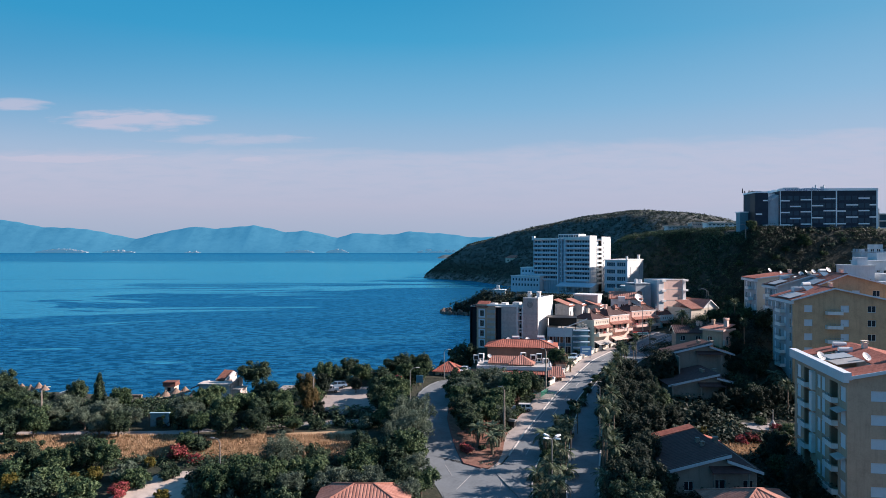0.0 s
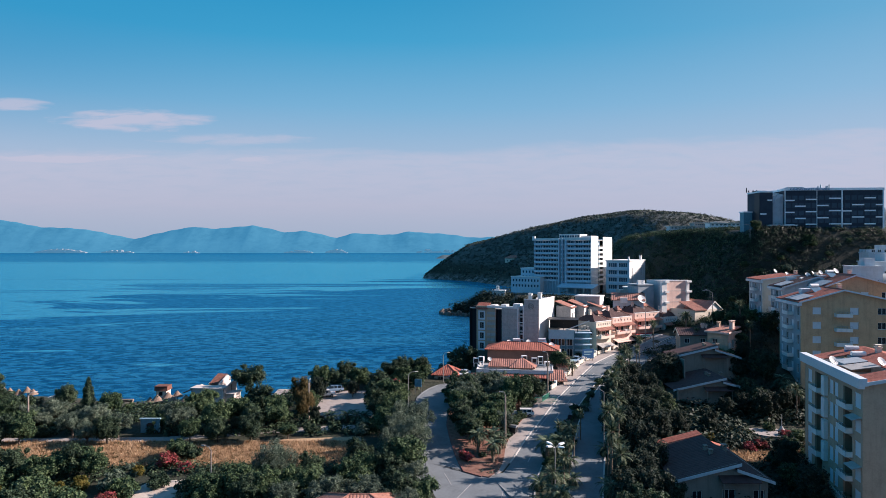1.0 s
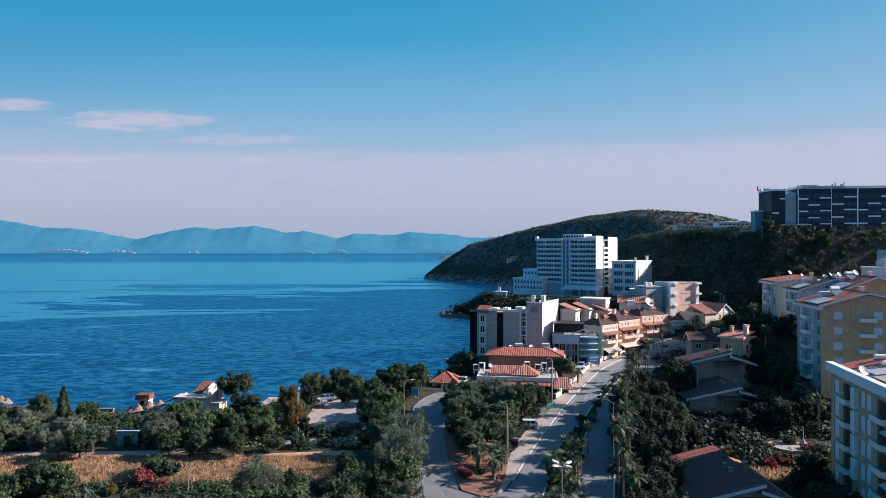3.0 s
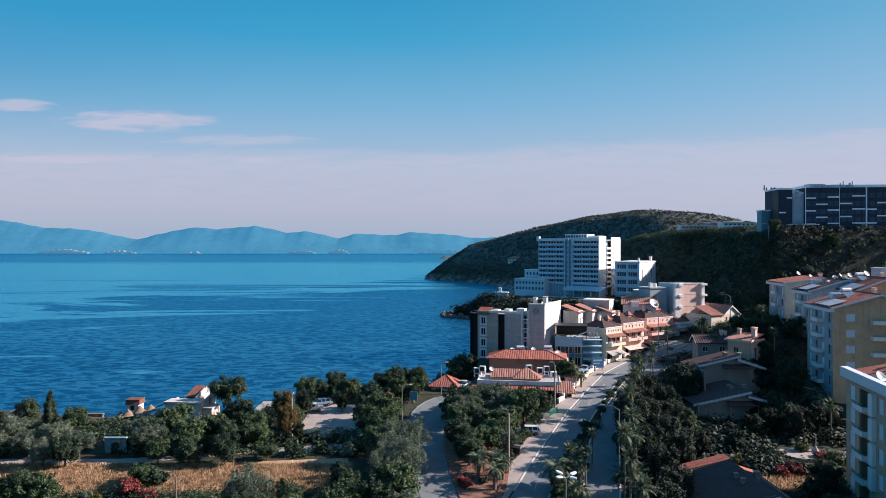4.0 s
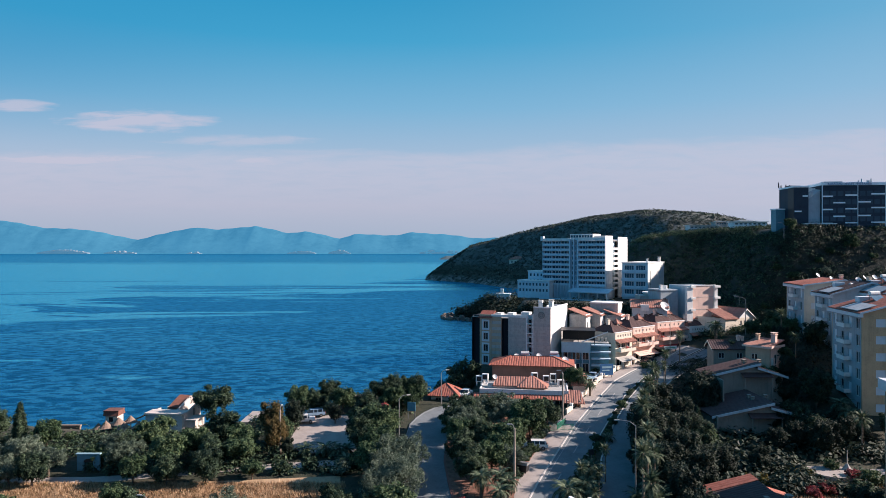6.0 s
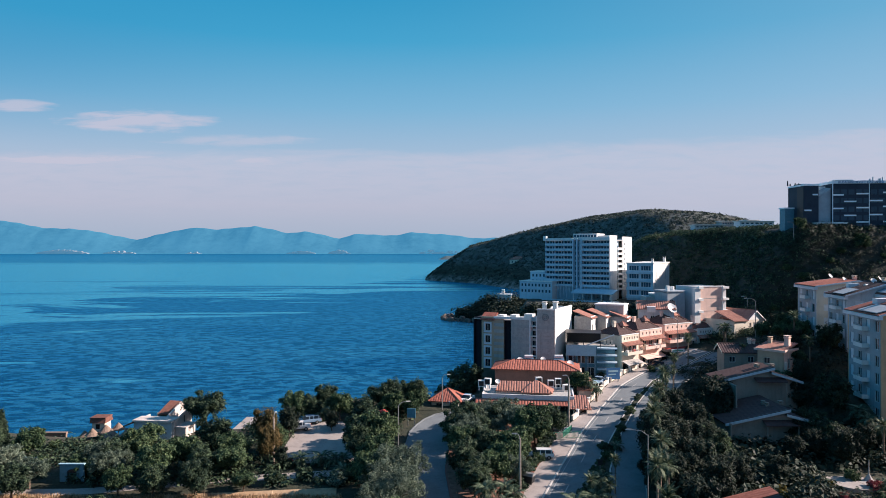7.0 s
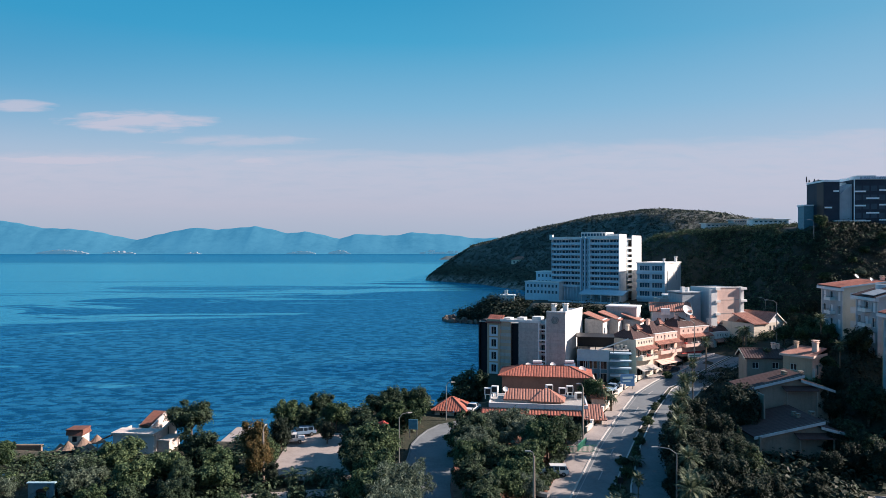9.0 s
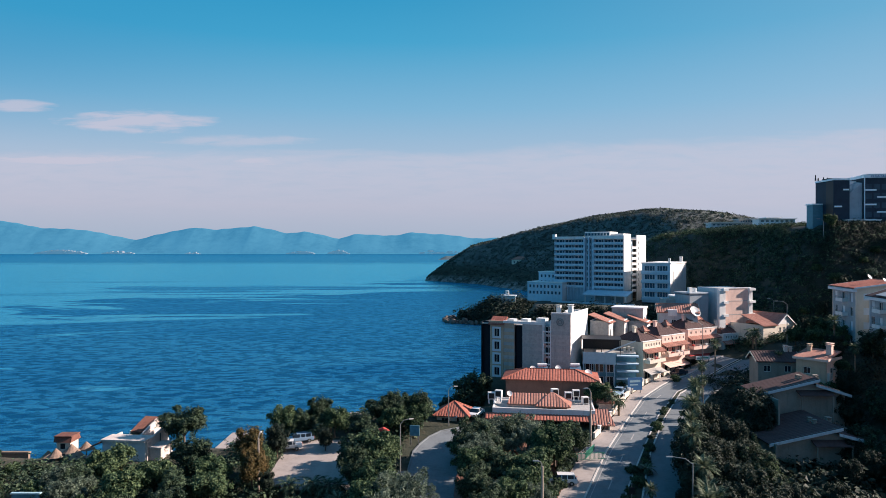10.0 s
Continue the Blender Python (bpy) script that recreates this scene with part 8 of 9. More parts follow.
    for (u0, u1, v0, v1, Y, mm) in ((1212, 1262, 400, 409, 272, GREYBL), (1258, 1290, 394, 405, 276, CONCRETE), (1288, 1346, 394, 407, 266, BANDWHITE), (1300, 1322, 392, 397, 268, WHITE)):
        xa, xb = 1.28 + (u0 - 786.4) / 1200 * (Y - 19.4), 1.28 + (u1 - 786.4) / 1200 * (Y - 19.4)
        za, zb = 38.15 - (v1 - 438.5) / 1200 * (Y - 19.4), 38.15 - (v0 - 438.5) / 1200 * (Y - 19.4)
        lo = thing("low_building", pose(xa, Y, za - 1.4, 0, 0, 0), "low pale terrace building along the crest", "building", "low buildings on the crest")
        top = zb - za + 1.4
        four_walls(lo, xb - xa, 5, top, mm, front=grid_holes(0.3, xb - xa - 0.3, 7, (xb - xa) / 11, top - 0.95, 0.6, 1, 1), pane_mat=GLASSBL, mull=0)
        part("roof_deck", boxes((-0.4, xb - xa + 0.4, -0.5, 5.3, top, top + 0.18)), WHITE, lo)


hill_tower()
# white houses climbing the slope behind the apartment houses
rg = random.Random(21)
for (u, v0, v1, Y, w) in ((1500, 470, 520, 176, 7), (1540, 462, 505, 179, 8), (1478, 505, 545, 170, 6), (1568, 448, 490, 183, 8), (1530, 446, 466, 187, 7), (1590, 470, 520, 177, 8), (1560, 500, 545, 170, 7)):
    x = -0.3 + (u - 784) / 1200 * Y
    za, zb = 38 - (v1 - 436) / 1200 * Y, 38 - (v0 - 436) / 1200 * Y
    hb = thing("house", pose(x, Y, za - 5, 0, 0, rg.uniform(-20, 10)), "white terraced house with small windows on the slope", "house", "houses on the slope")
    four_walls(hb, w, 7, zb - za + 5, GREYBL, front=grid_holes(0.4, w - 0.4, 4, 0.9, 5.6, 1.1, 2, 2.4), left=grid_holes(0.5, 6, 2, 0.9, 5.6, 1.1, 2, 2.4))
    part("roof_deck", boxes((-0.2, w + 0.2, -0.2, 7.2, zb - za + 5, zb - za + 5.25), (w * 0.5, w * 0.85, 2, 6, zb - za + 5.25, zb - za + 7.2), (-0.2, w * 0.4, -1.6, -0.2, zb - za + 2, zb - za + 2.2)), GREYBL, hb, "flat pale roof with stair house")
# house low on the far hillside
fh_ = thing("house", pose(69, 731, 21.0, 0, 0, -20), "lone pale house low on the hillside", "house")
four_walls(fh_, 16, 10, 5, CREAM, front=grid_holes(1, 15, 4, 1.6, 1.5, 1.8, 1, 1))
hip_roof(fh_, 0, 16, 0, 10, 5, 3, TILEPALE, 0.8, 1.2)
ph = thing("sea_house", pose(29, 384, 8, 0, 0, -10), "small pale house on the wooded point", "house")
four_walls(ph, 7, 5, 5.4, GREYBL, front=grid_holes(0.5, 6.5, 3, 1, 2.8, 1.3, 1, 1))
part("roof", boxes((-0.4, 7.4, -0.4, 5.4, 5.4, 5.8), (2, 3.6, 1, 2.6, 5.8, 8.2)), WHITE, ph)

# ---------------- seaward side ----------------
ru = thing("shore_house", pose(-51.32, 141, 4.6, 0, 0, -6), "half-ruined white shore house with broken rusty roof", "house")
H2 = 9.40 - 4.6


def slant_wall(x0, x1, y0, y1, za, zb, cut):
    """A side wall whose top climbs from za to zb and is broken off at its far end."""
    bm = bmesh.new()
    pts = ((y0, 0), (y1, 0), (y1, zb - cut), (y1 - 0.25 * (y1 - y0), zb), (y0, za))
    lo = [bm.verts.new((x0, p[0], p[1])) for p in pts]
    hi = [bm.verts.new((x1, p[0], p[1])) for p in pts]
    bm.faces.new(lo[::-1]), bm.faces.new(hi)
    for i in range(5):
        j = (i + 1) % 5
        bm.faces.new((lo[i], lo[j], hi[j], hi[i]))
    return bm


facade(ru, pose(0.9, 0, 0), 6.6, H2, [(1.0, 3.6, 0.8, 2.6)], GREYBL, pane_mat=TEAL, mull=2)
facade(ru, pose(0.9, 4.8, 0, 0, 0, 270), 4.6, H2, [], RUINWALL)
part("broken_gable", slant_wall(7.5, 7.78, 0.1, 6.4, H2 - 0.1, H2 + 0.9, 0.5), RUINWALL, ru, "broken sunlit white gable wall")
part("broken_gable", slant_wall(5.0, 5.28, 2.6, 9.2, H2 + 0.05, H2 + 1.5, 0.7), RUINWALL, ru, "broken sunlit white gable wall")
part("slit_window", boxes((7.77, 7.8, 3.6, 4.0, H2 - 1.0, H2 + 0.3)), BLACKMETAL, ru)
bm = bmesh.new()
roof_slope(bm, (2.6, 4.4, H2 + 0.2), (4.95, 4.4, H2 + 0.1), (4.95, 8.4, H2 + 1.4), (2.8, 8.4, H2 + 1.6), ribs=9)
part("roof", bm, RUST, ru, "rusty sagging roof")
bm = bmesh.new()
hexa(bm, [(-0.6, -0.6, H2 - 0.9), (0.9, -0.7, H2 - 0.3), (0.9, 3.0, H2 - 0.3), (-0.6, 3.0, H2 - 0.9), (-0.6, -0.6, H2 - 0.7), (0.9, -0.7, H2 - 0.05), (0.9, 3.0, H2 - 0.05), (-0.6, 3.0, H2 - 0.7)])
part("lean_to_roof", bm, RUST, ru, "rusty lean-to roof")
part("front_slab", boxes((0.9, 7.7, -0.5, 2.5, H2, H2 + 0.28)), RUINWALL, ru, "white flat slab over the front room")
part("back_wall", boxes((2.6, 5.0, 8.4, 8.65, 0, H2 + 1.4), (2.5, 2.7, 4.4, 8.4, 0, H2 + 0.3)), CREAM, ru)
part("side_room", boxes((7.8, 9.6, 0.6, 4.0, 0, H2 - 1.1), (7.8, 9.8, 0.4, 4.2, H2 - 1.1, H2 - 0.9)), RUINWALL, ru, "low white side room")
tw = thing("shore_tower", pose(-58.69, 143, 5.0, 0, 0, 0), "small tower hut with rusty roof above straw shades", "hut")
th = 8.93 - 5.0
part("wall", boxes((0.3, 2.4, 0, 2.2, 0, th)), CREAM, tw)
bm = bmesh.new()
hexa(bm, [(0.0, -0.3, th - 0.35), (2.7, -0.4, th - 0.35), (2.7, 2.4, th - 0.35), (-0.1, 2.4, th - 0.35), (0.0, 0.0, th + 0.4), (2.6, 0.0, th + 0.4), (2.6, 2.1, th + 0.4), (0.0, 2.1, th + 0.4)])
hexa(bm, [(-0.05, -0.2, th + 0.4), (2.65, -0.2, th + 0.4), (2.65, 2.3, th + 0.4), (-0.05, 2.3, th + 0.4), (-0.05, -0.2, th + 0.55), (2.65, -0.2, th + 0.55), (2.65, 2.3, th + 0.55), (-0.05, 2.3, th + 0.55)])
part("roof", bm, RUST, tw, "rusty flared roof")
part("window", boxes((0.9, 1.6, -0.03, 0, th - 1.4, th - 0.6)), GLASS, tw)


def straw_shade(x, y, z, r):
    t = thing("straw_sunshade", pose(x, y, z), "conical straw sunshade on a pole", "sunshade", "straw sunshades on the shore")
    bm = bmesh.new()
    tube(bm, (0, 0, -2.2), (0, 0, 0.9), 0.07, 0.07, 6)
    part("pole", bm, WOODPOLE, t)
    bm = bmesh.new()
    tube(bm, (0, 0, -0.15), (0, 0, 0.25), r, r * 0.62, 12)
    tube(bm, (0, 0, 0.25), (0, 0, 1.0), r * 0.62, 0.08, 12)
    part("thatch", bm, THATCH, t)


for (u, v_, Y) in ((208, 744, 141), (230, 738, 142), (240, 746, 141), (265, 744, 140.5), (250, 735, 144), (195, 748, 143)):
    straw_shade(1.28 + (u - 786.4) / 1200 * (Y - 19.4), Y, 38.15 - (v_ - 438.5) / 1200 * (Y - 19.4), 1.25)
for (u, v_, Y) in ((30, 672, 144), (45, 678, 144), (60, 680, 144), (75, 676, 144), (85, 680, 144)):
    straw_shade(-0.3 + (u - 784) / 1200 * Y, Y, 38 - (v_ + 8 - 436) / 1200 * Y, 1.0)
sw = thing("sea_wall", pose(-71.29, 147, 2.0), "low ochre wall along the shore", "wall")
part("wall", boxes((0, 6.2, 0, 0.5, 0, 5.54 - 2.0), (-0.1, 6.3, -0.1, 0.6, 5.54 - 2.0, 5.86 - 2.0)), THATCH, sw)
sw2 = thing("sea_wall", pose(-18.2, 164.5, 2.2, 0, 0, 8), "stepped pale stone landing at the shore", "wall")
for k in range(4):
    part("step", boxes((0.3 * k, 4.4 - 0.2 * k, 0.7 * k, 3.6, 2.6 + 0.55 * k, 3.05 + 0.55 * k)), PAVE, sw2)
part("footing", boxes((0.2, 4.2, 0.2, 3.4, 0, 2.6)), CONCRETE, sw2)
jt = thing("jetty", pose(-37.54, 150, 1.0), "white concrete jetty slab at the shore", "jetty")
part("deck", boxes((0, 5.4, 0, 11, 5.10 - 1.7, 5.10 - 1.0)), PAVE, jt)
part("footing", boxes((0.4, 5.0, 0.5, 10.5, 0, 5.10 - 1.7)), CONCRETE, jt)
bt = thing("beached_boat", pose(-81.58, 145, 5.74, 0, 0, 12), "white boat hull with a short mast", "boat")
bm = bmesh.new()
hexa(bm, [(0.5, -0.5, 0), (2.6, -0.6, 0), (2.6, 0.6, 0), (0.5, 0.5, 0), (0, -0.7, 1.1), (3.0, -0.9, 1.9), (3.0, 0.9, 1.9), (0, 0.7, 1.1)])
part("hull", bm, WHITE, bt)
bm = bmesh.new()
tube(bm, (2.9, 0, 1.6), (2.9, 0, 3.4), 0.05, 0.03, 6)
part("mast", bm, STEEL, bt)
gate = thing("garden_gateway", pose(-53.56, 124.8, 4.8), "pale blue arched gateway among trees", "gateway")
ghh = 7.34 - 4.8
part("wall", wall_mesh(3.4, ghh, [(1.0, 2.4, 0.0, ghh * 0.55)], 0.3), TEALDEEP, gate)
bm = bmesh.new()
pv = [(1.0 + 0.7 + 0.7 * math.cos(a), ghh * 0.55 + 0.5 * math.sin(a)) for a in np.linspace(0, math.pi, 9)]
f0 = [bm.verts.new((p[0], -0.02, p[1])) for p in pv]
f1 = [bm.verts.new((p[0], 0.06, p[1])) for p in pv]
bm.faces.new(f0), bm.faces.new(f1[::-1])
for i in range(9):
    j = (i + 1) % 9
    bm.faces.new((f0[j], f0[i], f1[i], f1[j]))
part("arch_head", bm, BLACKMETAL, gate, "dark pointed arch")
part("coping", boxes((-0.15, 3.55, -0.1, 0.4, ghh, ghh + 0.15)), TEAL, gate)
sh = thing("garden_shed", pose(-62.03, 128, 4.9), "blue-grey shed roof among trees", "shed")
part("wall", boxes((0, 2.4, 0, 2.0, 0, 1.4)), STONE, sh)
bm = bmesh.new()
hexa(bm, [(-0.2, -0.3, 1.3), (2.6, -0.3, 1.3), (2.6, 2.2, 1.8), (-0.2, 2.2, 1.8), (-0.2, -0.3, 1.4), (2.6, -0.3, 1.4), (2.6, 2.2, 1.9), (-0.2, 2.2, 1.9)])
part("roof", bm, SIGNBLUE, sh)
deck = thing("pool_terrace", pose(57.0, 122.0, gz(60, 125) + 0.05), "pale paved terrace with a parasol stand", "terrace")
bm = bmesh.new()
tube(bm, (1.5, 2.5, -0.6), (1.5, 2.5, 0.12), 3.2, 3.2, 20)
box(bm, 2.5, 10.5, 0.2, 3.2, -0.6, 0.14)
part("paving", bm, PAVE, deck)
bm = bmesh.new()
tube(bm, (4.2, 3.0, 0.1), (4.2, 3.0, 1.0), 0.7, 0.12, 8)
tube(bm, (4.2, 3.0, 1.0), (4.2, 3.0, 3.0), 0.07, 0.05, 6)
part("parasol_stand", bm, CONCRETE, deck)
# dry stone heap and rocks at the point
bm = bmesh.new()
rg = random.Random(31)
for i in range(140):
    a = rg.uniform(0, 6.28)
    x, y = 22 + 21 * math.cos(a) + rg.uniform(-2, 2), 392 + 16 * math.sin(a) + rg.uniform(-1.5, 1.5)
    s = rg.uniform(0.8, 2.4)
    m_ = Matrix.Translation((x, y, rg.uniform(-0.3, 1.0))) @ Euler((rg.uniform(0, 3), rg.uniform(0, 3), rg.uniform(0, 3))).to_matrix().to_4x4() @ Matrix.Diagonal((s, s * 0.8, s * 0.6, 1))
    bmesh.ops.create_icosphere(bm, subdivisions=1, radius=1.0, matrix=m_)
tagged(obj("shore_rocks", bm, ROCK), "dark rocks along the wooded point", "rocks", kind="stuff")


# ---------------- street furniture and vehicles ----------------
def street_lamp(x, y, h=9.0, arm=1.6, yaw=0, wood=False, z=None):
    t = thing("street_lamp", pose(x, y, gz(x, y) if z is None else z, 0, 0, yaw), "tall thin pole with a curved lamp arm" if not wood else "weathered wooden utility pole with lamp", "street lamp", "poles along the streets")
    key = ("lamp", round(h, 1), arm, wood)
    if key not in MESHES:
        bm = bmesh.new()
        tube(bm, (0, 0, -0.3), (0, 0, h), 0.18 if wood else 0.11, 0.12 if wood else 0.07, 8)
        a = bpy.data.meshes.new("pole")
        bm.to_mesh(a), bm.free()
        a.materials.append(WOODPOLE if wood else STEEL)
        bm = bmesh.new()
        p = [(0, 0, h - 0.1), (arm * 0.35, 0, h + 0.45), (arm, 0, h + 0.6)]
        tube(bm, p[0], p[1], 0.05, 0.05, 6), tube(bm, p[1], p[2], 0.05, 0.05, 6)
        b = bpy.data.meshes.new("arm")
        bm.to_mesh(b), bm.free()
        b.materials.append(STEEL)
        bm = bmesh.new()
        hexa(bm, [(arm - 0.1, -0.12, h + 0.5), (arm + 0.6, -0.1, h + 0.52), (arm + 0.6, 0.1, h + 0.52), (arm - 0.1, 0.12, h + 0.5), (arm - 0.1, -0.08, h + 0.66), (arm + 0.55, -0.06, h + 0.62), (arm + 0.55, 0.06, h + 0.62), (arm - 0.1, 0.08, h + 0.66)])
        c = bpy.data.meshes.new("lamp_head")
        bm.to_mesh(c), bm.free()
        c.materials.append(CONCRETE)
        MESHES[key] = (a, b, c)
    for n, me in zip(("pole", "arm", "lamp_head"), MESHES[key]):
        from_mesh(n, me, t)
    return t


street_lamp(10.9, 117.5, 9.0, 0.5, 170, True)
street_lamp(22.5, 146.0, 8.4, 0.5, 180, True)
street_lamp(-6.3, 136.2, 7.0, 1.4, 20)
street_lamp(-24.7, 130.8, 7.0, 0.9, 90, True)
street_lamp(-34.5, 105.6, 4.6, 1.2, 160)


def petal_lamp(x, y, h):
    """A tall median lamp whose four broad white heads open out like petals."""
    t = thing("street_lamp", pose(x, y, gz(x, y)), "tall median lamp with four broad white heads", "street lamp", "poles along the streets")
    bm = bmesh.new()
    tube(bm, (0, 0, -0.3), (0, 0, h), 0.12, 0.08, 8)
    pole = part("pole", bm, STEEL, t)
    for i in range(4):
        a = radians(35 + 90 * i)
        bm = bmesh.new()
        tube(bm, (0, 0, h - 0.1), (0.7 * math.cos(a), 0.7 * math.sin(a), h + 0.25), 0.05, 0.05, 6)
        part("arm", bm, STEEL, t)
        bm = bmesh.new()
        c, u, w = Vector((1.15 * math.cos(a), 1.15 * math.sin(a), h + 0.3)), Vector((math.cos(a), math.sin(a), 0.12)), Vector((-math.sin(a), math.cos(a), 0))
        lo = [bm.verts.new(c + u * 0.6 * math.cos(k * 0.785) + w * 0.3 * math.sin(k * 0.785) - Vector((0, 0, 0.06))) for k in range(8)]
        hi = [bm.verts.new(c + u * 0.5 * math.cos(k * 0.785) + w * 0.22 * math.sin(k * 0.785) + Vector((0, 0, 0.1))) for k in range(8)]
        bm.faces.new(lo[::-1]), bm.faces.new(hi)
        for k in range(8):
            bm.faces.new((lo[k], lo[(k + 1) % 8], hi[(k + 1) % 8], hi[k]))
        part("lamp_head", bm, WHITE, t, "broad white lamp head")


petal_lamp(15.7, 96.3, 8.6)
street_lamp(26.8, 114.7, 10.5, 2.2, 170)
street_lamp(-73.6, 124.9, 6.6, 0.9, 40, True)
street_lamp(0.6, 154.7, 6.0, 1.0, 10)
street_lamp(55.4, 186.8, 9.0, 2.2, 190)
street_lamp(73.6, 187, 8.5, 2.0, 170)
for (u, Y) in ((1170, 206), (1295, 212), (1372, 210)):
    x = 1.28 + (u - 786.4) / 1200 * (Y - 19.4)
    street_lamp(x, Y, 4.5, 1.0, 170)


def car(x, y, yaw, paint, label, estate=True, z=None):
    """A parked car: shaped body, glazed cabin, wheels with rims, lamps."""
    zz = max(gz(x, y), plane_z(y)) + (0.12 if z is None else z)
    t = thing("car", pose(x, y, zz, math.degrees(math.atan(0.102)) * math.cos(radians(yaw)) * 0 + 0, 0, yaw), label, "car", "parked cars")
    bm = bmesh.new()
    w = 0.83
    prof = [(-2.05, 0.38), (-2.1, 0.72), (-1.2, 0.88), (2.02, 0.92), (2.1, 0.65), (2.05, 0.36)]
    lo = [bm.verts.new((p[0], -w, p[1])) for p in prof]
    hi = [bm.verts.new((p[0], w, p[1])) for p in prof]
    bm.faces.new(lo[::-1]), bm.faces.new(hi)
    for i in range(6):
        j = (i + 1) % 6
        bm.faces.new((lo[i], lo[j], hi[j], hi[i]))
    bmesh.ops.bevel(bm, geom=bm.edges[:], offset=0.06, segments=2, affect="EDGES")
    body = part("body", bm, paint, t)
    bm = bmesh.new()
    e = 1.98 if estate else 1.1
    hexa(bm, [(-1.15, -0.76, 0.88), (e, -0.76, 0.9), (e, 0.76, 0.9), (-1.15, 0.76, 0.88), (-0.55, -0.62, 1.38), (e - 0.3, -0.62, 1.40), (e - 0.3, 0.62, 1.40), (-0.55, 0.62, 1.38)])
    part("glasshouse", bm, GLASS, t)
    bm = boxes((-0.58, e - 0.27, -0.64, 0.64, 1.38, 1.44))
    for xx in (-0.02, 0.72, e - 0.36):
        for s in (-1, 1):
            hexa(bm, [(xx - 0.05, s * 0.775 - 0.015, 0.88), (xx + 0.05, s * 0.775 - 0.015, 0.88), (xx + 0.05, s * 0.775 + 0.015, 0.88), (xx - 0.05, s * 0.775 + 0.015, 0.88), (xx - 0.05, s * 0.635 - 0.015, 1.39), (xx + 0.05, s * 0.635 - 0.015, 1.39), (xx + 0.05, s * 0.635 + 0.015, 1.39), (xx - 0.05, s * 0.635 + 0.015, 1.39)])
    part("roof_panel", bm, paint, t)
    for xx in (-1.3, 1.3):
        for s in (-1, 1):
            bm = bmesh.new()
            tube(bm, (xx, s * 0.68, 0.31), (xx, s * 0.86, 0.31), 0.31, 0.31, 14)
            wh = part("wheel", bm, RUBBER, t)
            bm = bmesh.new()
            tube(bm, (xx, s * 0.85, 0.31), (xx, s * 0.875, 0.31), 0.19, 0.17, 10)
            part("rim", bm, STEEL, wh)
    part("headlight", boxes((-2.13, -2.05, -0.72, -0.42, 0.58, 0.72)), GLASS, t)
    part("headlight", boxes((-2.13, -2.05, 0.42, 0.72, 0.58, 0.72)), GLASS, t)
    part("tail_light", boxes((2.04, 2.12, -0.76, -0.6, 0.62, 0.84)), AWNRED, t)
    part("tail_light", boxes((2.04, 2.12, 0.6, 0.76, 0.62, 0.84)), AWNRED, t)
    return t


car(15.7, 132.8, -4, CARWHITE, "white estate car parked in the paved bay")
car(49.2, 183.6, 36, CARDARK, "dark car parked by the shops", False)
car(2.3, 158.3, 60, CARBLUE, "pale car parked by the orange-roofed house", False)
car(5.4, 159.0, 65, CARWHITE, "white car parked beside the restaurant", False)
car(33.3, 170.7, 60, CARBLUE, "pale blue car parked by the pavement", False)
car(-23.9, 144.4, 10, CARWHITE, "white car parked under the trees", False)
car(-22.7, 147.4, 20, CARBLUE, "pale car in the car park shade", True)
bn = thing("waste_container", pose(12.9, 124.2, 4.95, 0, 0, -30), "dark grey waste container on the pavement", "waste container")
bm = bmesh.new()
hexa(bm, [(-0.6, -0.5, 0.15), (0.6, -0.5, 0.15), (0.6, 0.5, 0.15), (-0.6, 0.5, 0.15), (-0.75, -0.6, 1.15), (0.75, -0.6, 1.15), (0.75, 0.6, 1.15), (-0.75, 0.6, 1.15)])
part("tub", bm, BLACKMETAL, bn)
bm = bmesh.new()
hexa(bm, [(-0.8, -0.65, 1.15), (0.8, -0.65, 1.15), (0.8, 0.65, 1.15), (-0.8, 0.65, 1.15), (-0.75, -0.3, 1.45), (0.75, -0.3, 1.45), (0.75, 0.4, 1.45), (-0.75, 0.4, 1.45)])
part("lid", bm, STEEL, bn)
for s in (-1, 1):
    bm = bmesh.new()
    tube(bm, (s * 0.5, -0.5, 0.09), (s * 0.5, -0.4, 0.09), 0.1, 0.1, 8)
    part("wheel", bm, RUBBER, bn)
fence = thing("green_fence", pose(18.9, 139.9, 6.68 * 0 + 6.6, 0, 0, 10), "green metal fence panels beside the pavement", "fence")
for i in range(4):
    part("rail", boxes((i * 1.2, i * 1.2 + 1.1, 0, 0.05, 0.2, 0.26)), GREENMETAL, fence)
    part("rail", boxes((i * 1.2, i * 1.2 + 1.1, 0, 0.05, 1.1, 1.18)), GREENMETAL, fence)
    for k in range(6):
        part("picket", boxes((i * 1.2 + 0.2 * k, i * 1.2 + 0.2 * k + 0.05, 0.005, 0.045, 0.26, 1.1)), GREENMETAL, fence)
fence2 = thing("green_fence", pose(20.6, 140.4, 6.7, 0, 0, 62), "green metal fence panels along the kerb", "fence")
for i in range(3):
    part("rail", boxes((i * 1.6, i * 1.6 + 1.5, 0, 0.05, 0.2, 0.28)), GREENMETAL, fence2)
    part("rail", boxes((i * 1.6, i * 1.6 + 1.5, 0, 0.05, 1.1, 1.18)), GREENMETAL, fence2)
    for k in range(8):
        part("picket", boxes((i * 1.6 + 0.2 * k, i * 1.6 + 0.2 * k + 0.06, 0.005, 0.045, 0.28, 1.1)), GREENMETAL, fence2)
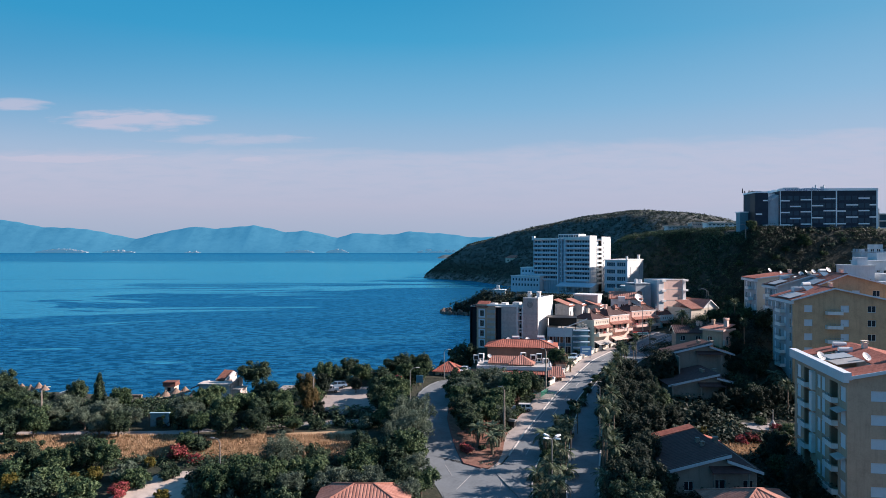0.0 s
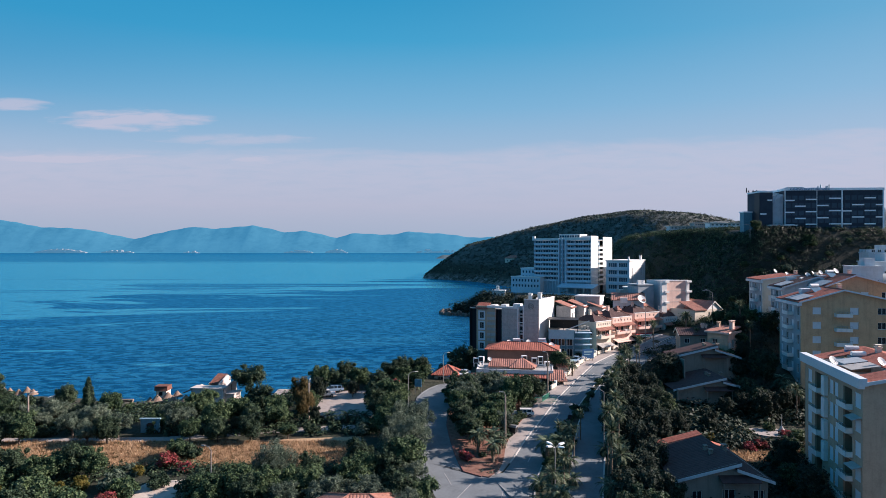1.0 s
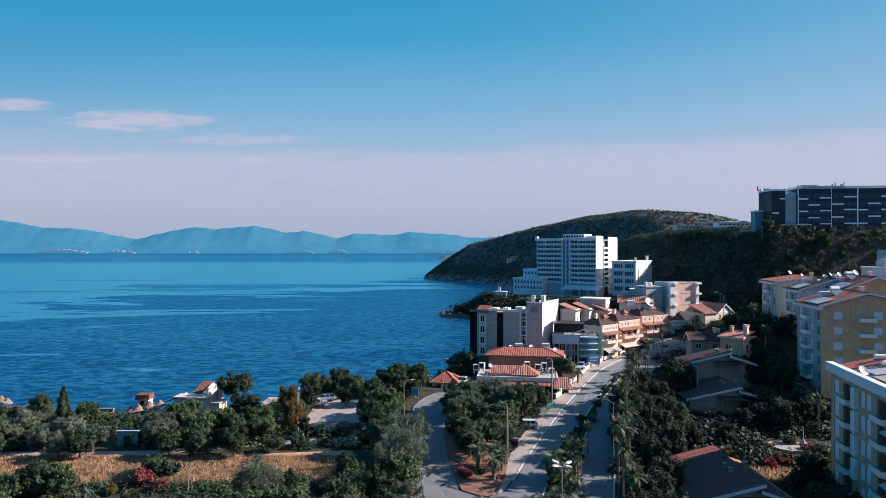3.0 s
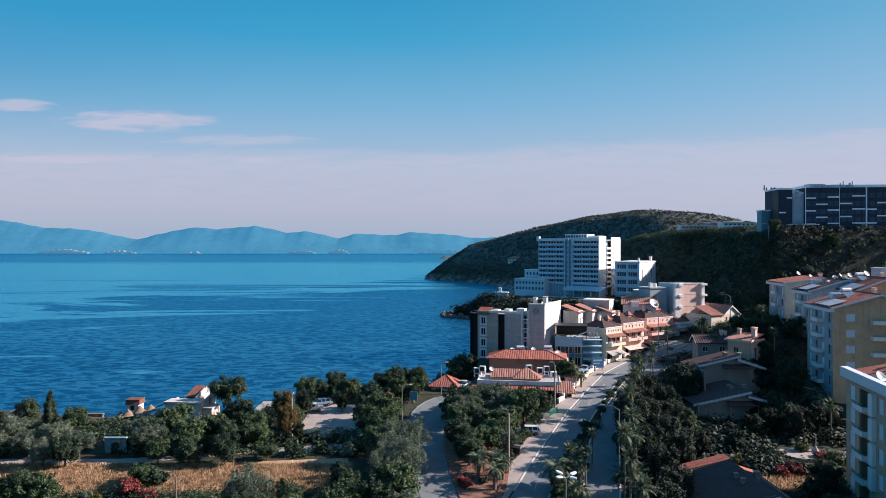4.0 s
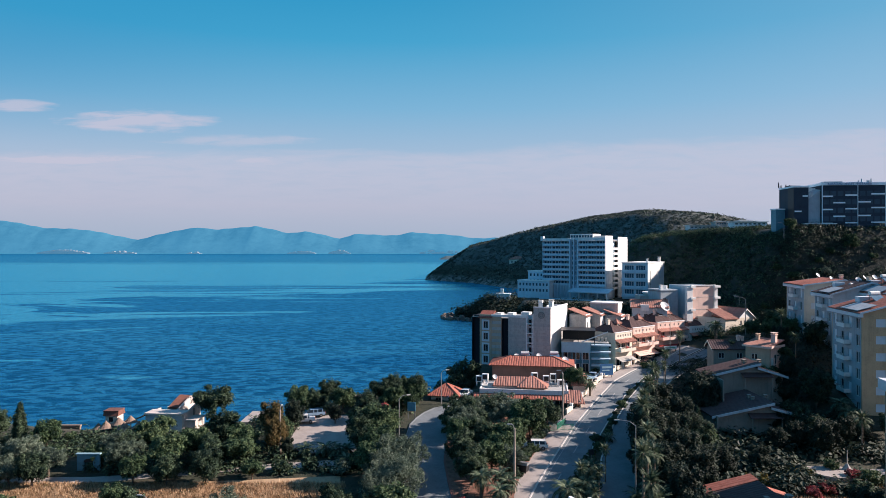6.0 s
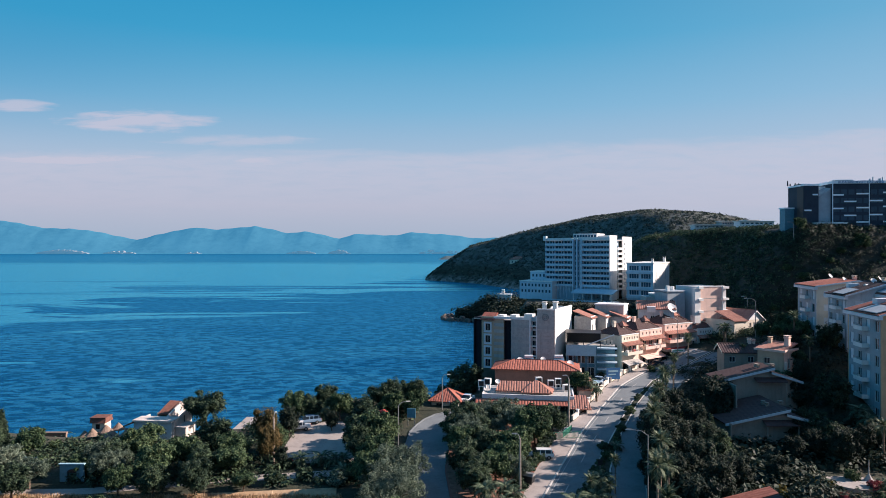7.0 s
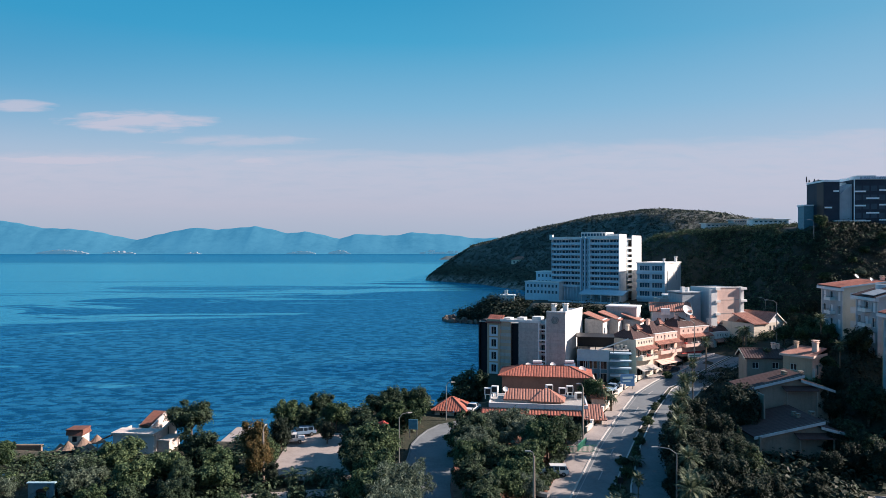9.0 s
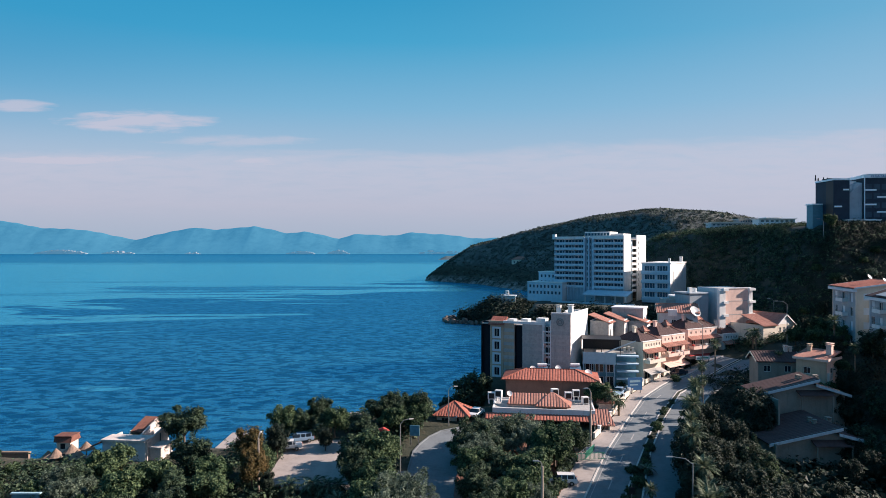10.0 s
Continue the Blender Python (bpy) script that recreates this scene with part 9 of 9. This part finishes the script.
# low front walls and planters along the shops' pavement
rg = random.Random(8)
front = shift(KERB_L, -2.9)
seg = [0.0]
for a_, b_ in zip(front, front[1:]):
    seg.append(seg[-1] + math.hypot(b_[0] - a_[0], b_[1] - a_[1]))
for i in range(13):
    s = 47 + i * 3.7
    x, y = float(np.interp(s, seg, [p[0] for p in front])), float(np.interp(s, seg, [p[1] for p in front]))
    if y > 186:
        break
    yaw = 62 - 12 * (i > 8)
    pl = thing("planter_wall", pose(x, y, plane_z(y) + 0.1, 0, 0, yaw), "low pale garden wall with pillar along the pavement", "wall", "garden walls by the pavement")
    part("wall", boxes((-1.5, 1.3, -0.15, 0.15, 0, 0.75), (-1.55, 1.35, -0.2, 0.2, 0.75, 0.85)), CREAM, pl)
    part("pillar", boxes((1.3, 1.75, -0.22, 0.22, 0, 1.25), (1.25, 1.8, -0.27, 0.27, 1.25, 1.35)), WHITE, pl)
sg_ = thing("billboard", pose(36.6, 171.6, 9.2, 0, 0, 12), "blue sign board on posts beside the road", "sign")
part("board", boxes((-1.5, 1.5, 0, 0.15, 1.2, 3.6)), SIGNBLUE, sg_)
part("lettering_bar", boxes((-1.1, 1.1, -0.03, 0, 2.7, 3.1), (-1.1, 0.6, -0.03, 0, 2.1, 2.35)), TEAL, sg_)
part("post", boxes((-1.2, -1.05, 0.02, 0.13, 0, 1.2), (1.05, 1.2, 0.02, 0.13, 0, 1.2)), STEEL, sg_)
sg2 = thing("notice_board", pose(-4.7, 145.6, 7.4, 0, 0, -10), "blue notice board on posts in the shade", "sign")
part("board", boxes((-0.75, 0.75, 0, 0.12, 1.4, 3.0)), TEALDEEP, sg2)
part("post", boxes((-0.65, -0.55, 0.02, 0.1, 0, 1.4), (0.55, 0.65, 0.02, 0.1, 0, 1.4)), STEEL, sg2)
sg3 = thing("road_sign", pose(23.4, 126.2, 5.2, 0, 0, 0), "small road sign panel on the median", "sign")
part("board", boxes((-0.35, 0.35, 0, 0.08, 1.7, 2.5)), BLACKMETAL, sg3)
part("post", boxes((-0.06, 0.06, 0.08, 0.16, 0, 3.0)), STEEL, sg3)
para = thing("leaning_parasol", pose(-7.7, 140.4, 6.4), "folded red parasol on a leaning white pole", "parasol")
bm = bmesh.new()
tube(bm, (0, 0, 0), (-1.5, 0.2, 4.6), 0.07, 0.06, 6)
part("pole", bm, WHITE, para)
bm = bmesh.new()
tube(bm, (-3.0, 0.2, 4.35), (-1.3, 0.2, 4.75), 0.12, 0.35, 8)
tube(bm, (-1.3, 0.2, 4.75), (-0.4, 0.2, 4.5), 0.35, 0.08, 8)
part("canopy", bm, AWNRED, para)
pool = thing("glass_canopy", pose(30.2, 166.5, 8.6, 0, 0, 20), "pale blue glazed canopy by the restaurant", "canopy")
part("panel", boxes((-2.0, 2.0, -1.2, 1.2, 2.1, 2.25)), TEAL, pool)
for sx in (-1.8, 1.8):
    for sy in (-1, 1):
        part("post", boxes((sx - 0.06, sx + 0.06, sy - 0.06, sy + 0.06, 0, 2.1)), WHITE, pool)
